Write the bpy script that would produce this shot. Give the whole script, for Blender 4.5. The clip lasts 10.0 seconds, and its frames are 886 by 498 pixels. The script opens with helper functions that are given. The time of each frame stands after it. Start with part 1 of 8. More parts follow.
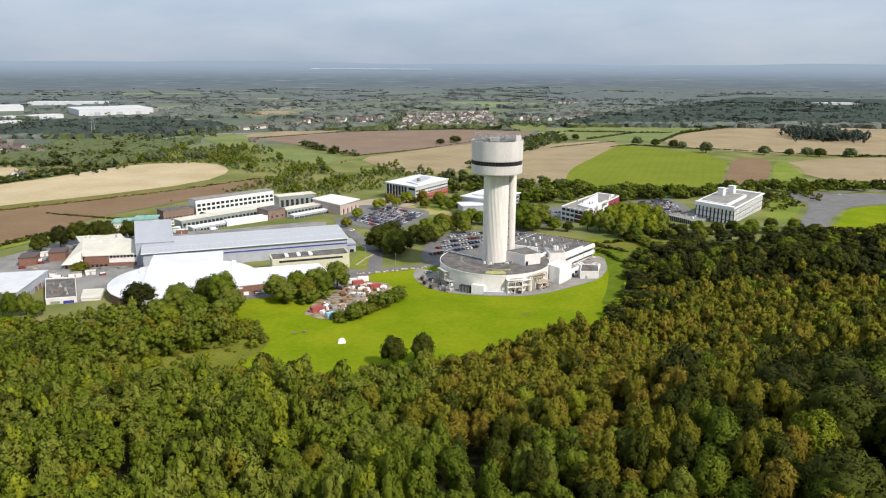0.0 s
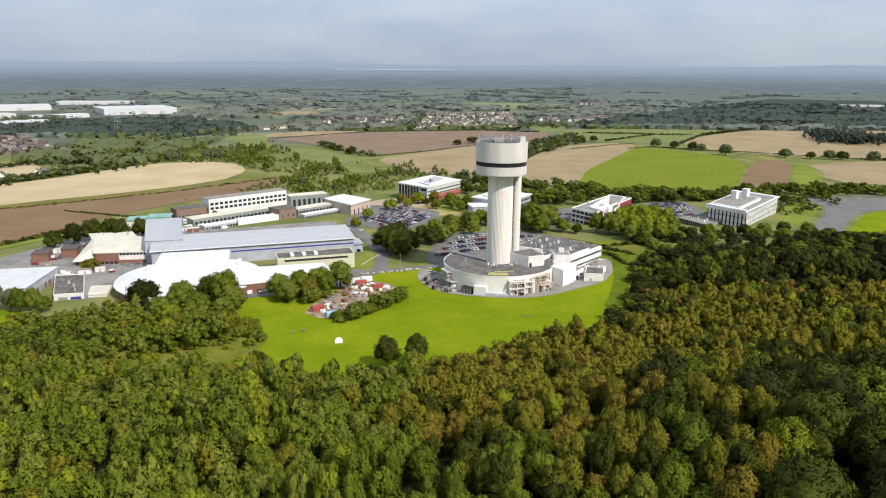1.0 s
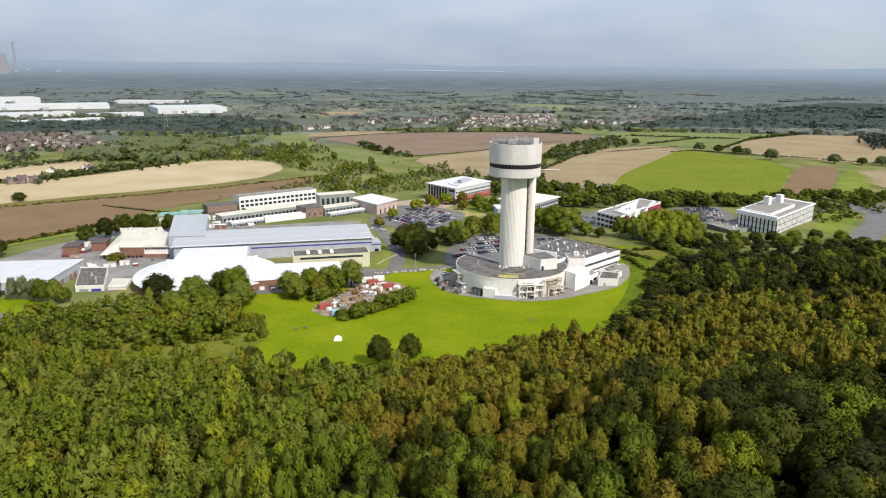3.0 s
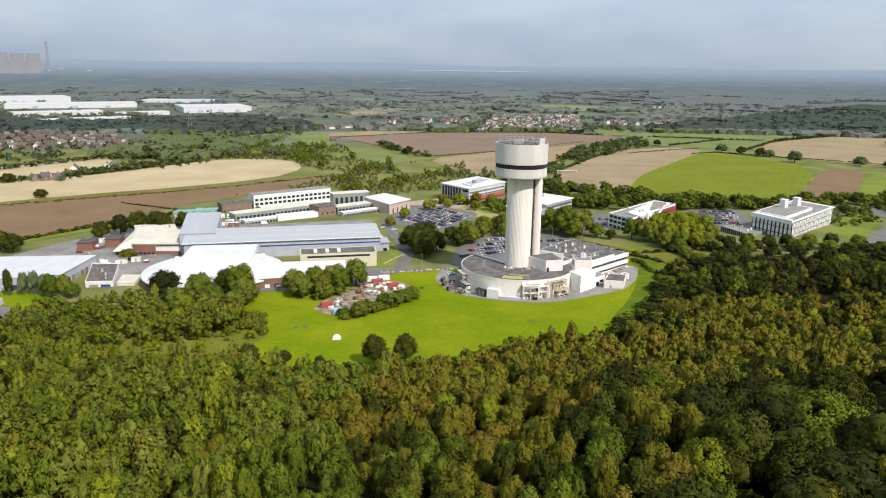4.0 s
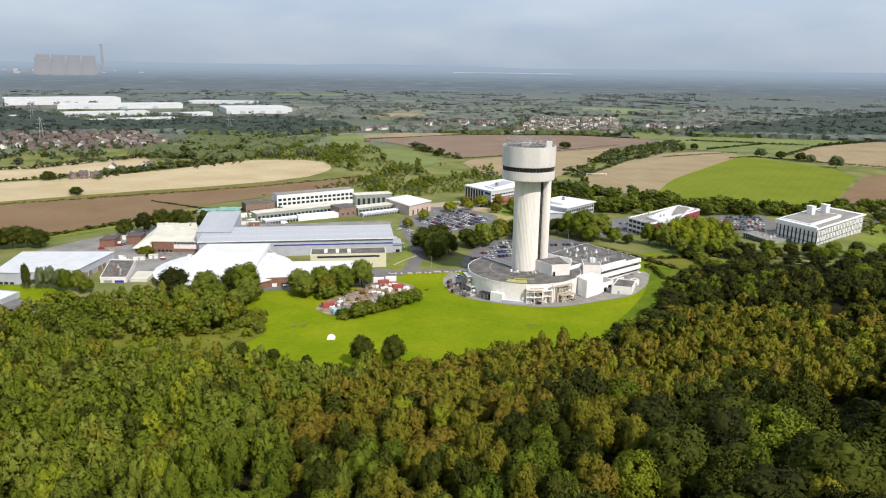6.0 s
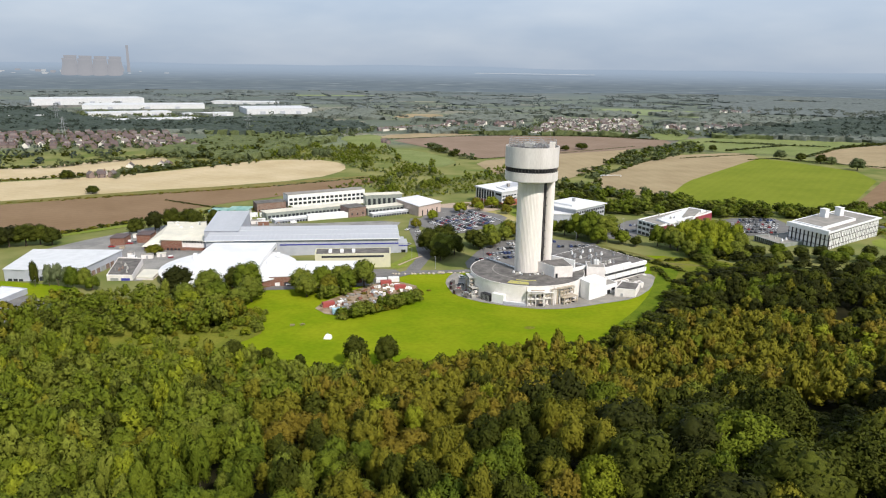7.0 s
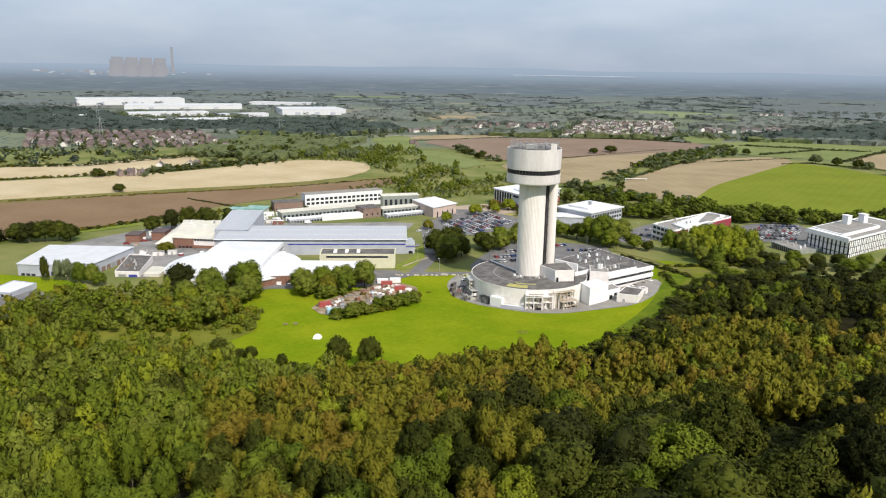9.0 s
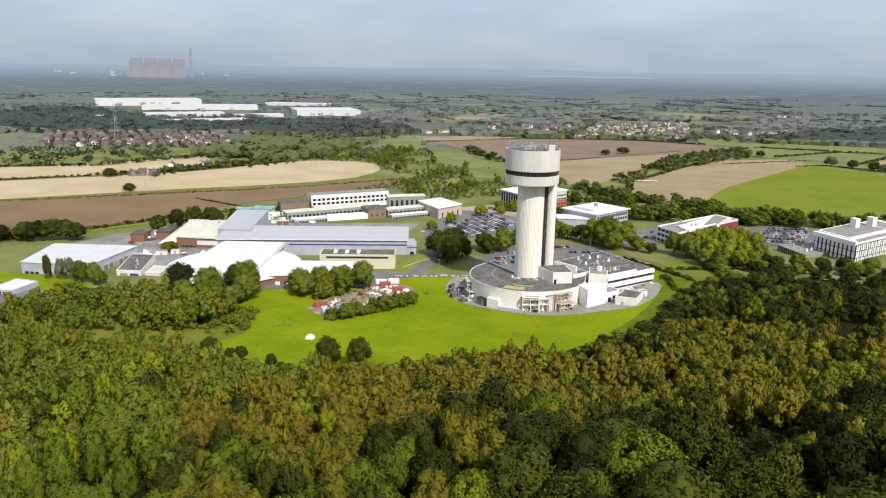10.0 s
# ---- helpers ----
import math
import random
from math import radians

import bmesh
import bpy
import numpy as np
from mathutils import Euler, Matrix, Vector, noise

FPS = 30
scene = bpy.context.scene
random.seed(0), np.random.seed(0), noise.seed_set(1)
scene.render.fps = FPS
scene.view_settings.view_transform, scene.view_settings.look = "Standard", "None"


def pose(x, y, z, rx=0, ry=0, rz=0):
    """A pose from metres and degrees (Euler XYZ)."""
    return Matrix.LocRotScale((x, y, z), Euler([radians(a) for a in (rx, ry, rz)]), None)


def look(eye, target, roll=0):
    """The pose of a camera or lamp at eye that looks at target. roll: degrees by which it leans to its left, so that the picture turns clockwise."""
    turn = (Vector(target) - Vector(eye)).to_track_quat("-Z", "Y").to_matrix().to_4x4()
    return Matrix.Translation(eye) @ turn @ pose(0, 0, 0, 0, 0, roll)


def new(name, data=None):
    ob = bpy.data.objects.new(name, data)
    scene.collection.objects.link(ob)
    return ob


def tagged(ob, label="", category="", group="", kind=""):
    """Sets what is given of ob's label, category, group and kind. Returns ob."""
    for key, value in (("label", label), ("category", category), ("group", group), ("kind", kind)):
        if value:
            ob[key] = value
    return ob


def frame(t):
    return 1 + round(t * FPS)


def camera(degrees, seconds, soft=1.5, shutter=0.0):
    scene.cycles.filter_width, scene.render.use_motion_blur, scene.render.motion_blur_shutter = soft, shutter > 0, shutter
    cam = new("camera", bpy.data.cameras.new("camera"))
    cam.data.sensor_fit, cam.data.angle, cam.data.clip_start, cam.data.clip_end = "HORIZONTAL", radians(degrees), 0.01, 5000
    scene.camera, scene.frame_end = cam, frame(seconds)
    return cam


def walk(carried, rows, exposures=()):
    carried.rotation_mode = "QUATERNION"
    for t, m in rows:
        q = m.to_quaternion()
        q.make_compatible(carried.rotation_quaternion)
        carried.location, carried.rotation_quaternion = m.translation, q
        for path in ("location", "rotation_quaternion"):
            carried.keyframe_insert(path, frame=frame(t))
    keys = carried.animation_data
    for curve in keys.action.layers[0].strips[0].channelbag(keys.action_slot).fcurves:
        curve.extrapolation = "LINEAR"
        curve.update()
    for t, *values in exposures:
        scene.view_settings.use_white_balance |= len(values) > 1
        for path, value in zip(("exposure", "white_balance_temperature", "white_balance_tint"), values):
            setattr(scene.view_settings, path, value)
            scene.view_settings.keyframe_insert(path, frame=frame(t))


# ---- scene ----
cam = camera(64.0, 10.0, 1.1)
METRES, EYE, TILT, LEAN, TURN = 104.0, 115.5, -1.3, 0.8, 0.0
ROWS = [
    (0.0, 0.0, 0.0, 0.0, 0.26, -13.23, -1.12),
    (0.5, 0.0513, 0.0021, 0.0003, 1.19, -13.21, -1.2),
    (1.0, 0.1023, 0.0055, 0.0009, 2.18, -13.2, -1.27),
    (1.5, 0.1534, 0.0095, 0.0014, 3.22, -13.16, -1.33),
    (2.0, 0.2045, 0.0146, 0.0015, 4.29, -13.16, -1.41),
    (2.5, 0.2515, 0.0209, 0.0018, 5.3, -13.17, -1.47),
    (4.0, 0.4026, 0.0499, 0.0025, 8.43, -13.24, -1.7),
    (4.5, 0.4504, 0.0606, 0.003, 9.38, -13.22, -1.75),
    (5.0, 0.4985, 0.072, 0.004, 10.29, -13.19, -1.75),
    (5.5, 0.5464, 0.0844, 0.0051, 11.17, -13.18, -1.79),
    (7.0, 0.6891, 0.1291, 0.0061, 13.85, -13.17, -1.86),
    (7.5, 0.7354, 0.1473, 0.0066, 14.68, -13.16, -1.89),
    (8.0, 0.7814, 0.1662, 0.0069, 15.46, -13.15, -1.93),
    (8.5, 0.8271, 0.1851, 0.0073, 16.28, -13.15, -1.97),
    (9.0, 0.8723, 0.2043, 0.0075, 17.07, -13.14, -2.01),
    (9.5, 0.9171, 0.2243, 0.0079, 17.82, -13.13, -2.03),
    (10.0, 0.9617, 0.2446, 0.0081, 18.48, -13.1, -2.07),
]
walk(cam, [(t, pose(0, 0, EYE, TILT, LEAN, TURN) @ pose(METRES * x, METRES * y, METRES * z, 90 + pitch, roll, yaw)) for t, x, y, z, yaw, pitch, roll in ROWS])

# ---- world, sun ----
SUN_AZ, SUN_EL = 133.0, 43.0
world = bpy.data.worlds.new("sky")
scene.world = world
world.use_nodes = True
wn, wl = world.node_tree.nodes, world.node_tree.links
wn.clear()
w_out = wn.new("ShaderNodeOutputWorld")
w_bg = wn.new("ShaderNodeBackground")
w_sky = wn.new("ShaderNodeTexSky")
w_sky.sky_type = "NISHITA"
w_sky.sun_disc = False
w_sky.sun_elevation, w_sky.sun_rotation = radians(SUN_EL), radians(SUN_AZ)
w_sky.air_density, w_sky.dust_density, w_sky.ozone_density = 1.2, 2.0, 1.5
w_tc = wn.new("ShaderNodeTexCoord")
w_map = wn.new("ShaderNodeMapping")
w_map.inputs["Scale"].default_value = (2.2, 2.2, 8.0)
w_noise = wn.new("ShaderNodeTexNoise")
w_noise.inputs["Scale"].default_value, w_noise.inputs["Detail"].default_value = 1.6, 4.0
w_ramp = wn.new("ShaderNodeValToRGB")
w_ramp.color_ramp.elements[0].position, w_ramp.color_ramp.elements[1].position = 0.30, 0.72
w_ramp.color_ramp.elements[0].color = (3.7, 4.7, 6.2, 1)
w_ramp.color_ramp.elements[1].color = (5.7, 6.4, 7.4, 1)
w_mix = wn.new("ShaderNodeMix")
w_mix.data_type = "RGBA"
w_mix.inputs[0].default_value = 0.9
wl.new(w_tc.outputs["Generated"], w_map.inputs["Vector"])
wl.new(w_map.outputs["Vector"], w_noise.inputs["Vector"])
wl.new(w_noise.outputs["Fac"], w_ramp.inputs["Fac"])
wl.new(w_sky.outputs["Color"], w_mix.inputs[6])
w_sep = wn.new("ShaderNodeSeparateXYZ")
w_rise = wn.new("ShaderNodeMapRange")
w_rise.inputs["From Min"].default_value, w_rise.inputs["From Max"].default_value = 0.0, 0.09
w_rise.inputs["To Min"].default_value, w_rise.inputs["To Max"].default_value = 0.84, 1.05
w_layer = wn.new("ShaderNodeVectorMath")
w_layer.operation = "SCALE"
wl.new(w_tc.outputs["Generated"], w_sep.inputs["Vector"])
wl.new(w_sep.outputs["Z"], w_rise.inputs["Value"])
wl.new(w_ramp.outputs["Color"], w_layer.inputs[0])
wl.new(w_rise.outputs["Result"], w_layer.inputs["Scale"])
wl.new(w_layer.outputs["Vector"], w_mix.inputs[7])
wl.new(w_mix.outputs[2], w_bg.inputs["Color"])
wl.new(w_bg.outputs["Background"], w_out.inputs["Surface"])
w_bg.inputs["Strength"].default_value = 0.112

sun = new("sun", bpy.data.lights.new("sun", "SUN"))
sun.data.energy, sun.data.angle, sun.data.color = 4.7, radians(0.6), (1.0, 0.918, 0.83)
_sa, _se = radians(SUN_AZ), radians(SUN_EL)
sun.matrix_world = look((math.sin(_sa) * math.cos(_se) * 400, math.cos(_sa) * math.cos(_se) * 400, math.sin(_se) * 400), (0, 0, 0))


# ---- materials ----
def material(name, c1, c2=None, rough=0.8, scale=1.0, fine=0.0, metal=0.0, bump=0.0, spec=0.3, contrast=(0.35, 0.65), stretch=(1, 1, 1), vary=0.0):
    """Two colours mixed by noise of that many features a metre, with finer grain, relief and a change from object to object."""
    m = bpy.data.materials.new(name)
    m.use_nodes = True
    nt = m.node_tree
    b = nt.nodes["Principled BSDF"]
    b.inputs["Roughness"].default_value, b.inputs["Metallic"].default_value = rough, metal
    b.inputs["Specular IOR Level"].default_value = spec
    c2 = c2 or tuple(v * 0.82 for v in c1)
    tc = nt.nodes.new("ShaderNodeTexCoord")
    mp = nt.nodes.new("ShaderNodeMapping")
    mp.inputs["Scale"].default_value = stretch
    nt.links.new(tc.outputs["Object"], mp.inputs["Vector"])
    n1 = nt.nodes.new("ShaderNodeTexNoise")
    n1.inputs["Scale"].default_value, n1.inputs["Detail"].default_value = scale, 5.0
    nt.links.new(mp.outputs["Vector"], n1.inputs["Vector"])
    rp = nt.nodes.new("ShaderNodeValToRGB")
    rp.color_ramp.elements[0].position, rp.color_ramp.elements[1].position = contrast
    rp.color_ramp.elements[0].color, rp.color_ramp.elements[1].color = (*c1, 1), (*c2, 1)
    nt.links.new(n1.outputs["Fac"], rp.inputs["Fac"])
    col = rp.outputs["Color"]
    if fine:
        n2 = nt.nodes.new("ShaderNodeTexNoise")
        n2.inputs["Scale"].default_value, n2.inputs["Detail"].default_value = scale * 14, 3.0
        nt.links.new(mp.outputs["Vector"], n2.inputs["Vector"])
        mr = nt.nodes.new("ShaderNodeMapRange")
        mr.inputs["From Min"].default_value, mr.inputs["From Max"].default_value = 0.3, 0.7
        mr.inputs["To Min"].default_value, mr.inputs["To Max"].default_value = 1 - fine, 1 + fine
        nt.links.new(n2.outputs["Fac"], mr.inputs["Value"])
        hv = nt.nodes.new("ShaderNodeHueSaturation")
        nt.links.new(mr.outputs["Result"], hv.inputs["Value"])
        nt.links.new(col, hv.inputs["Color"])
        col = hv.outputs["Color"]
        if bump:
            bp = nt.nodes.new("ShaderNodeBump")
            bp.inputs["Strength"].default_value, bp.inputs["Distance"].default_value = 0.6, bump
            nt.links.new(n2.outputs["Fac"], bp.inputs["Height"])
            nt.links.new(bp.outputs["Normal"], b.inputs["Normal"])
    if vary:
        oi = nt.nodes.new("ShaderNodeObjectInfo")
        mr = nt.nodes.new("ShaderNodeMapRange")
        mr.inputs["To Min"].default_value, mr.inputs["To Max"].default_value = 1 - vary, 1 + vary
        nt.links.new(oi.outputs["Random"], mr.inputs["Value"])
        hv = nt.nodes.new("ShaderNodeHueSaturation")
        nt.links.new(mr.outputs["Result"], hv.inputs["Value"])
        nt.links.new(col, hv.inputs["Color"])
        col = hv.outputs["Color"]
    nt.links.new(col, b.inputs["Base Color"])
    return m


def leaf_material(name, c1, c2, island=0.16, fine=2.6):
    """Leaves: a colour that changes from clump to clump and from tree to tree, with some light let through."""
    m = bpy.data.materials.new(name)
    m.use_nodes = True
    nt = m.node_tree
    b = nt.nodes["Principled BSDF"]
    b.inputs["Roughness"].default_value, b.inputs["Specular IOR Level"].default_value = 0.7, 0.1
    ge = nt.nodes.new("ShaderNodeNewGeometry")
    oi = nt.nodes.new("ShaderNodeObjectInfo")
    tc = nt.nodes.new("ShaderNodeTexCoord")
    n1 = nt.nodes.new("ShaderNodeTexNoise")
    n1.inputs["Scale"].default_value, n1.inputs["Detail"].default_value = 0.11, 3.0
    nt.links.new(ge.outputs["Position"], n1.inputs["Vector"])
    ad = nt.nodes.new("ShaderNodeMath")
    ad.operation = "MULTIPLY_ADD"
    ad.inputs[1].default_value = 0.35
    nt.links.new(oi.outputs["Random"], ad.inputs[0])
    nt.links.new(n1.outputs["Fac"], ad.inputs[2])
    rp = nt.nodes.new("ShaderNodeValToRGB")
    rp.color_ramp.elements[0].position, rp.color_ramp.elements[1].position = 0.38, 0.85
    rp.color_ramp.elements[0].color, rp.color_ramp.elements[1].color = (*c1, 1), (*c2, 1)
    nt.links.new(ad.outputs["Value"], rp.inputs["Fac"])
    mr = nt.nodes.new("ShaderNodeMapRange")
    mr.inputs["To Min"].default_value, mr.inputs["To Max"].default_value = 1 - island, 1 + island
    nt.links.new(ge.outputs["Random Per Island"], mr.inputs["Value"])
    hv = nt.nodes.new("ShaderNodeHueSaturation")
    n2 = nt.nodes.new("ShaderNodeTexNoise")
    n2.inputs["Scale"].default_value, n2.inputs["Detail"].default_value = fine, 3.0
    nt.links.new(ge.outputs["Position"], n2.inputs["Vector"])
    m2 = nt.nodes.new("ShaderNodeMapRange")
    m2.inputs["From Min"].default_value, m2.inputs["From Max"].default_value = 0.3, 0.7
    m2.inputs["To Min"].default_value, m2.inputs["To Max"].default_value = 0.78, 1.2
    nt.links.new(n2.outputs["Fac"], m2.inputs["Value"])
    mu = nt.nodes.new("ShaderNodeMath")
    mu.operation = "MULTIPLY"
    nt.links.new(mr.outputs["Result"], mu.inputs[0])
    nt.links.new(m2.outputs["Result"], mu.inputs[1])
    nt.links.new(mu.outputs["Value"], hv.inputs["Value"])
    nt.links.new(rp.outputs["Color"], hv.inputs["Color"])
    nt.links.new(hv.outputs["Color"], b.inputs["Base Color"])
    bp = nt.nodes.new("ShaderNodeBump")
    bp.inputs["Strength"].default_value, bp.inputs["Distance"].default_value = 0.8, 0.5 / fine
    nt.links.new(n2.outputs["Fac"], bp.inputs["Height"])
    nt.links.new(bp.outputs["Normal"], b.inputs["Normal"])
    tr = nt.nodes.new("ShaderNodeBsdfTranslucent")
    nt.links.new(hv.outputs["Color"], tr.inputs["Color"])
    mx = nt.nodes.new("ShaderNodeMixShader")
    mx.inputs["Fac"].default_value = 0.17
    nt.links.new(b.outputs["BSDF"], mx.inputs[1])
    nt.links.new(tr.outputs["BSDF"], mx.inputs[2])
    nt.links.new(mx.outputs["Shader"], nt.nodes["Material Output"].inputs["Surface"])
    return m


def striped_field(name, c1, c2, pitch, angle, tram=None):
    """Soil or stubble with rows at that pitch and angle, over patches of colour."""
    m = material(name, c1, c2, 0.95, 0.02, 0.05, spec=0.1, contrast=(0.3, 0.7))
    nt = m.node_tree
    b = nt.nodes["Principled BSDF"]
    old = b.inputs["Base Color"].links[0].from_socket
    tc = nt.nodes.new("ShaderNodeTexCoord")
    mp = nt.nodes.new("ShaderNodeMapping")
    mp.inputs["Rotation"].default_value = (0, 0, radians(angle))
    nt.links.new(tc.outputs["Object"], mp.inputs["Vector"])
    wv = nt.nodes.new("ShaderNodeTexWave")
    wv.inputs["Scale"].default_value = 0.314 / pitch
    wv.inputs["Distortion"].default_value, wv.inputs["Detail"].default_value = 1.5, 2.0
    wv.inputs["Detail Scale"].default_value = 0.4
    nt.links.new(mp.outputs["Vector"], wv.inputs["Vector"])
    mr = nt.nodes.new("ShaderNodeMapRange")
    mr.inputs["To Min"].default_value, mr.inputs["To Max"].default_value = 0.975, 1.02
    nt.links.new(wv.outputs["Fac"], mr.inputs["Value"])
    hv = nt.nodes.new("ShaderNodeHueSaturation")
    nt.links.new(mr.outputs["Result"], hv.inputs["Value"])
    nt.links.new(old, hv.inputs["Color"])
    nt.links.new(hv.outputs["Color"], b.inputs["Base Color"])
    return m


def plain_land():
    """The land all round: rough grass near by, a patchwork of meadow, stubble and wood further off, its colours greyed
    for haze.
    """
    m = bpy.data.materials.new("countryside")
    m.use_nodes = True
    nt = m.node_tree
    b = nt.nodes["Principled BSDF"]
    b.inputs["Roughness"].default_value, b.inputs["Specular IOR Level"].default_value = 0.95, 0.1
    ge = nt.nodes.new("ShaderNodeNewGeometry")
    mp = nt.nodes.new("ShaderNodeMapping")
    mp.inputs["Rotation"].default_value = (0, 0, radians(27))
    mp.inputs["Scale"].default_value = (0.0042, 0.0065, 0.0)
    nt.links.new(ge.outputs["Position"], mp.inputs["Vector"])
    vo = nt.nodes.new("ShaderNodeTexVoronoi")
    vo.inputs["Scale"].default_value = 1.0
    nt.links.new(mp.outputs["Vector"], vo.inputs["Vector"])
    sp = nt.nodes.new("ShaderNodeSeparateColor")
    nt.links.new(vo.outputs["Color"], sp.inputs["Color"])
    rp = nt.nodes.new("ShaderNodeValToRGB")
    e = rp.color_ramp.elements
    rp.color_ramp.interpolation = "CONSTANT"
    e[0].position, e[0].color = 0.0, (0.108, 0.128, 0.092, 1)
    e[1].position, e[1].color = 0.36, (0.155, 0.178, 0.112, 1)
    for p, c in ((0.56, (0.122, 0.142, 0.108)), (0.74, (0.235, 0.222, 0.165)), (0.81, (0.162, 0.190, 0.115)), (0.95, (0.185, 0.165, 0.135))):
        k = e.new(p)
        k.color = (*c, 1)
    nt.links.new(sp.outputs["Red"], rp.inputs["Fac"])
    vd = nt.nodes.new("ShaderNodeTexVoronoi")
    vd.feature = "DISTANCE_TO_EDGE"
    nt.links.new(mp.outputs["Vector"], vd.inputs["Vector"])
    lt = nt.nodes.new("ShaderNodeMath")
    lt.operation = "LESS_THAN"
    lt.inputs[1].default_value = 0.035
    nt.links.new(vd.outputs["Distance"], lt.inputs[0])
    hd = nt.nodes.new("ShaderNodeMix")
    hd.data_type = "RGBA"
    hd.inputs[7].default_value = (0.092, 0.112, 0.088, 1)
    nt.links.new(lt.outputs["Value"], hd.inputs[0])
    nt.links.new(rp.outputs["Color"], hd.inputs[6])
    # rough grass within the near kilometre
    n1 = nt.nodes.new("ShaderNodeTexNoise")
    n1.inputs["Scale"].default_value, n1.inputs["Detail"].default_value = 0.03, 6.0
    nt.links.new(ge.outputs["Position"], n1.inputs["Vector"])
    r2 = nt.nodes.new("ShaderNodeValToRGB")
    r2.color_ramp.elements[0].position, r2.color_ramp.elements[1].position = 0.35, 0.65
    r2.color_ramp.elements[0].color, r2.color_ramp.elements[1].color = (0.115, 0.145, 0.035, 1), (0.215, 0.210, 0.075, 1)
    nt.links.new(n1.outputs["Fac"], r2.inputs["Fac"])
    ln = nt.nodes.new("ShaderNodeVectorMath")
    ln.operation = "LENGTH"
    nt.links.new(ge.outputs["Position"], ln.inputs[0])
    mr = nt.nodes.new("ShaderNodeMapRange")
    mr.inputs["From Min"].default_value, mr.inputs["From Max"].default_value = 1150, 1250
    nt.links.new(ln.outputs["Value"], mr.inputs["Value"])
    mx = nt.nodes.new("ShaderNodeMix")
    mx.data_type = "RGBA"
    nt.links.new(mr.outputs["Result"], mx.inputs[0])
    nt.links.new(r2.outputs["Color"], mx.inputs[6])
    nt.links.new(hd.outputs[2], mx.inputs[7])
    # haze painted into the furthest ground: colour turns blue-grey with distance
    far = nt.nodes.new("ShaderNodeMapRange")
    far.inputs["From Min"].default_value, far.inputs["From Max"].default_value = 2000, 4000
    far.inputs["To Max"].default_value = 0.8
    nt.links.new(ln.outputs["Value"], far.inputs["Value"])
    haze_mix = nt.nodes.new("ShaderNodeMix")
    haze_mix.data_type = "RGBA"
    haze_mix.inputs[7].default_value = (0.118, 0.142, 0.150, 1)
    nt.links.new(far.outputs["Result"], haze_mix.inputs[0])
    nt.links.new(mx.outputs[2], haze_mix.inputs[6])
    nt.links.new(haze_mix.outputs[2], b.inputs["Base Color"])
    return m


def distance_material():
    """The far horizon behind everything, a plain glowing backdrop of blue-grey country with haze painted in."""
    m = bpy.data.materials.new("far_distance")
    m.use_nodes = True
    nt = m.node_tree
    b = nt.nodes["Principled BSDF"]
    b.inputs["Roughness"].default_value, b.inputs["Specular IOR Level"].default_value = 1.0, 0.0
    ge = nt.nodes.new("ShaderNodeNewGeometry")
    mp = nt.nodes.new("ShaderNodeMapping")
    mp.inputs["Rotation"].default_value = (0, 0, radians(9))
    mp.inputs["Scale"].default_value = (0.0075, 0.010, 0.20)
    nt.links.new(ge.outputs["Position"], mp.inputs["Vector"])
    n1 = nt.nodes.new("ShaderNodeTexNoise")
    n1.inputs["Scale"].default_value, n1.inputs["Detail"].default_value = 1.0, 3.0
    nt.links.new(mp.outputs["Vector"], n1.inputs["Vector"])
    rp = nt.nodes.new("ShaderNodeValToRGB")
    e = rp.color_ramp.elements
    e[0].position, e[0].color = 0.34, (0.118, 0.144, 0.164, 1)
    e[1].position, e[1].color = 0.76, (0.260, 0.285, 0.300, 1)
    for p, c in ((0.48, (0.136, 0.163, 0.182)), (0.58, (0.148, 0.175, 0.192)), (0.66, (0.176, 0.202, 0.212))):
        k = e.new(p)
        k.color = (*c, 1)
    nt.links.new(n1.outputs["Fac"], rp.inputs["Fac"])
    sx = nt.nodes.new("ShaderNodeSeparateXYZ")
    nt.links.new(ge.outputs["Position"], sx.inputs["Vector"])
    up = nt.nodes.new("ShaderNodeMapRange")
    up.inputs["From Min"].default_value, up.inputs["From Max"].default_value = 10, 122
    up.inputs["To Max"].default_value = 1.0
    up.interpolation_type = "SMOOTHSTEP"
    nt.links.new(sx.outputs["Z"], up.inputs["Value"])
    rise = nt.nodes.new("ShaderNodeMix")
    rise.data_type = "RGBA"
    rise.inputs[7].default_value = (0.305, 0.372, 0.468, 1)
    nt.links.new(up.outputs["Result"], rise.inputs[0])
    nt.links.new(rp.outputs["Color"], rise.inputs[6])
    # haze painted as glow: land colour fades to the sky's tone with height
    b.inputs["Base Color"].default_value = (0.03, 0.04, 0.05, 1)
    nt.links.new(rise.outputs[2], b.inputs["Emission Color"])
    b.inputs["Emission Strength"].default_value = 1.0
    return m


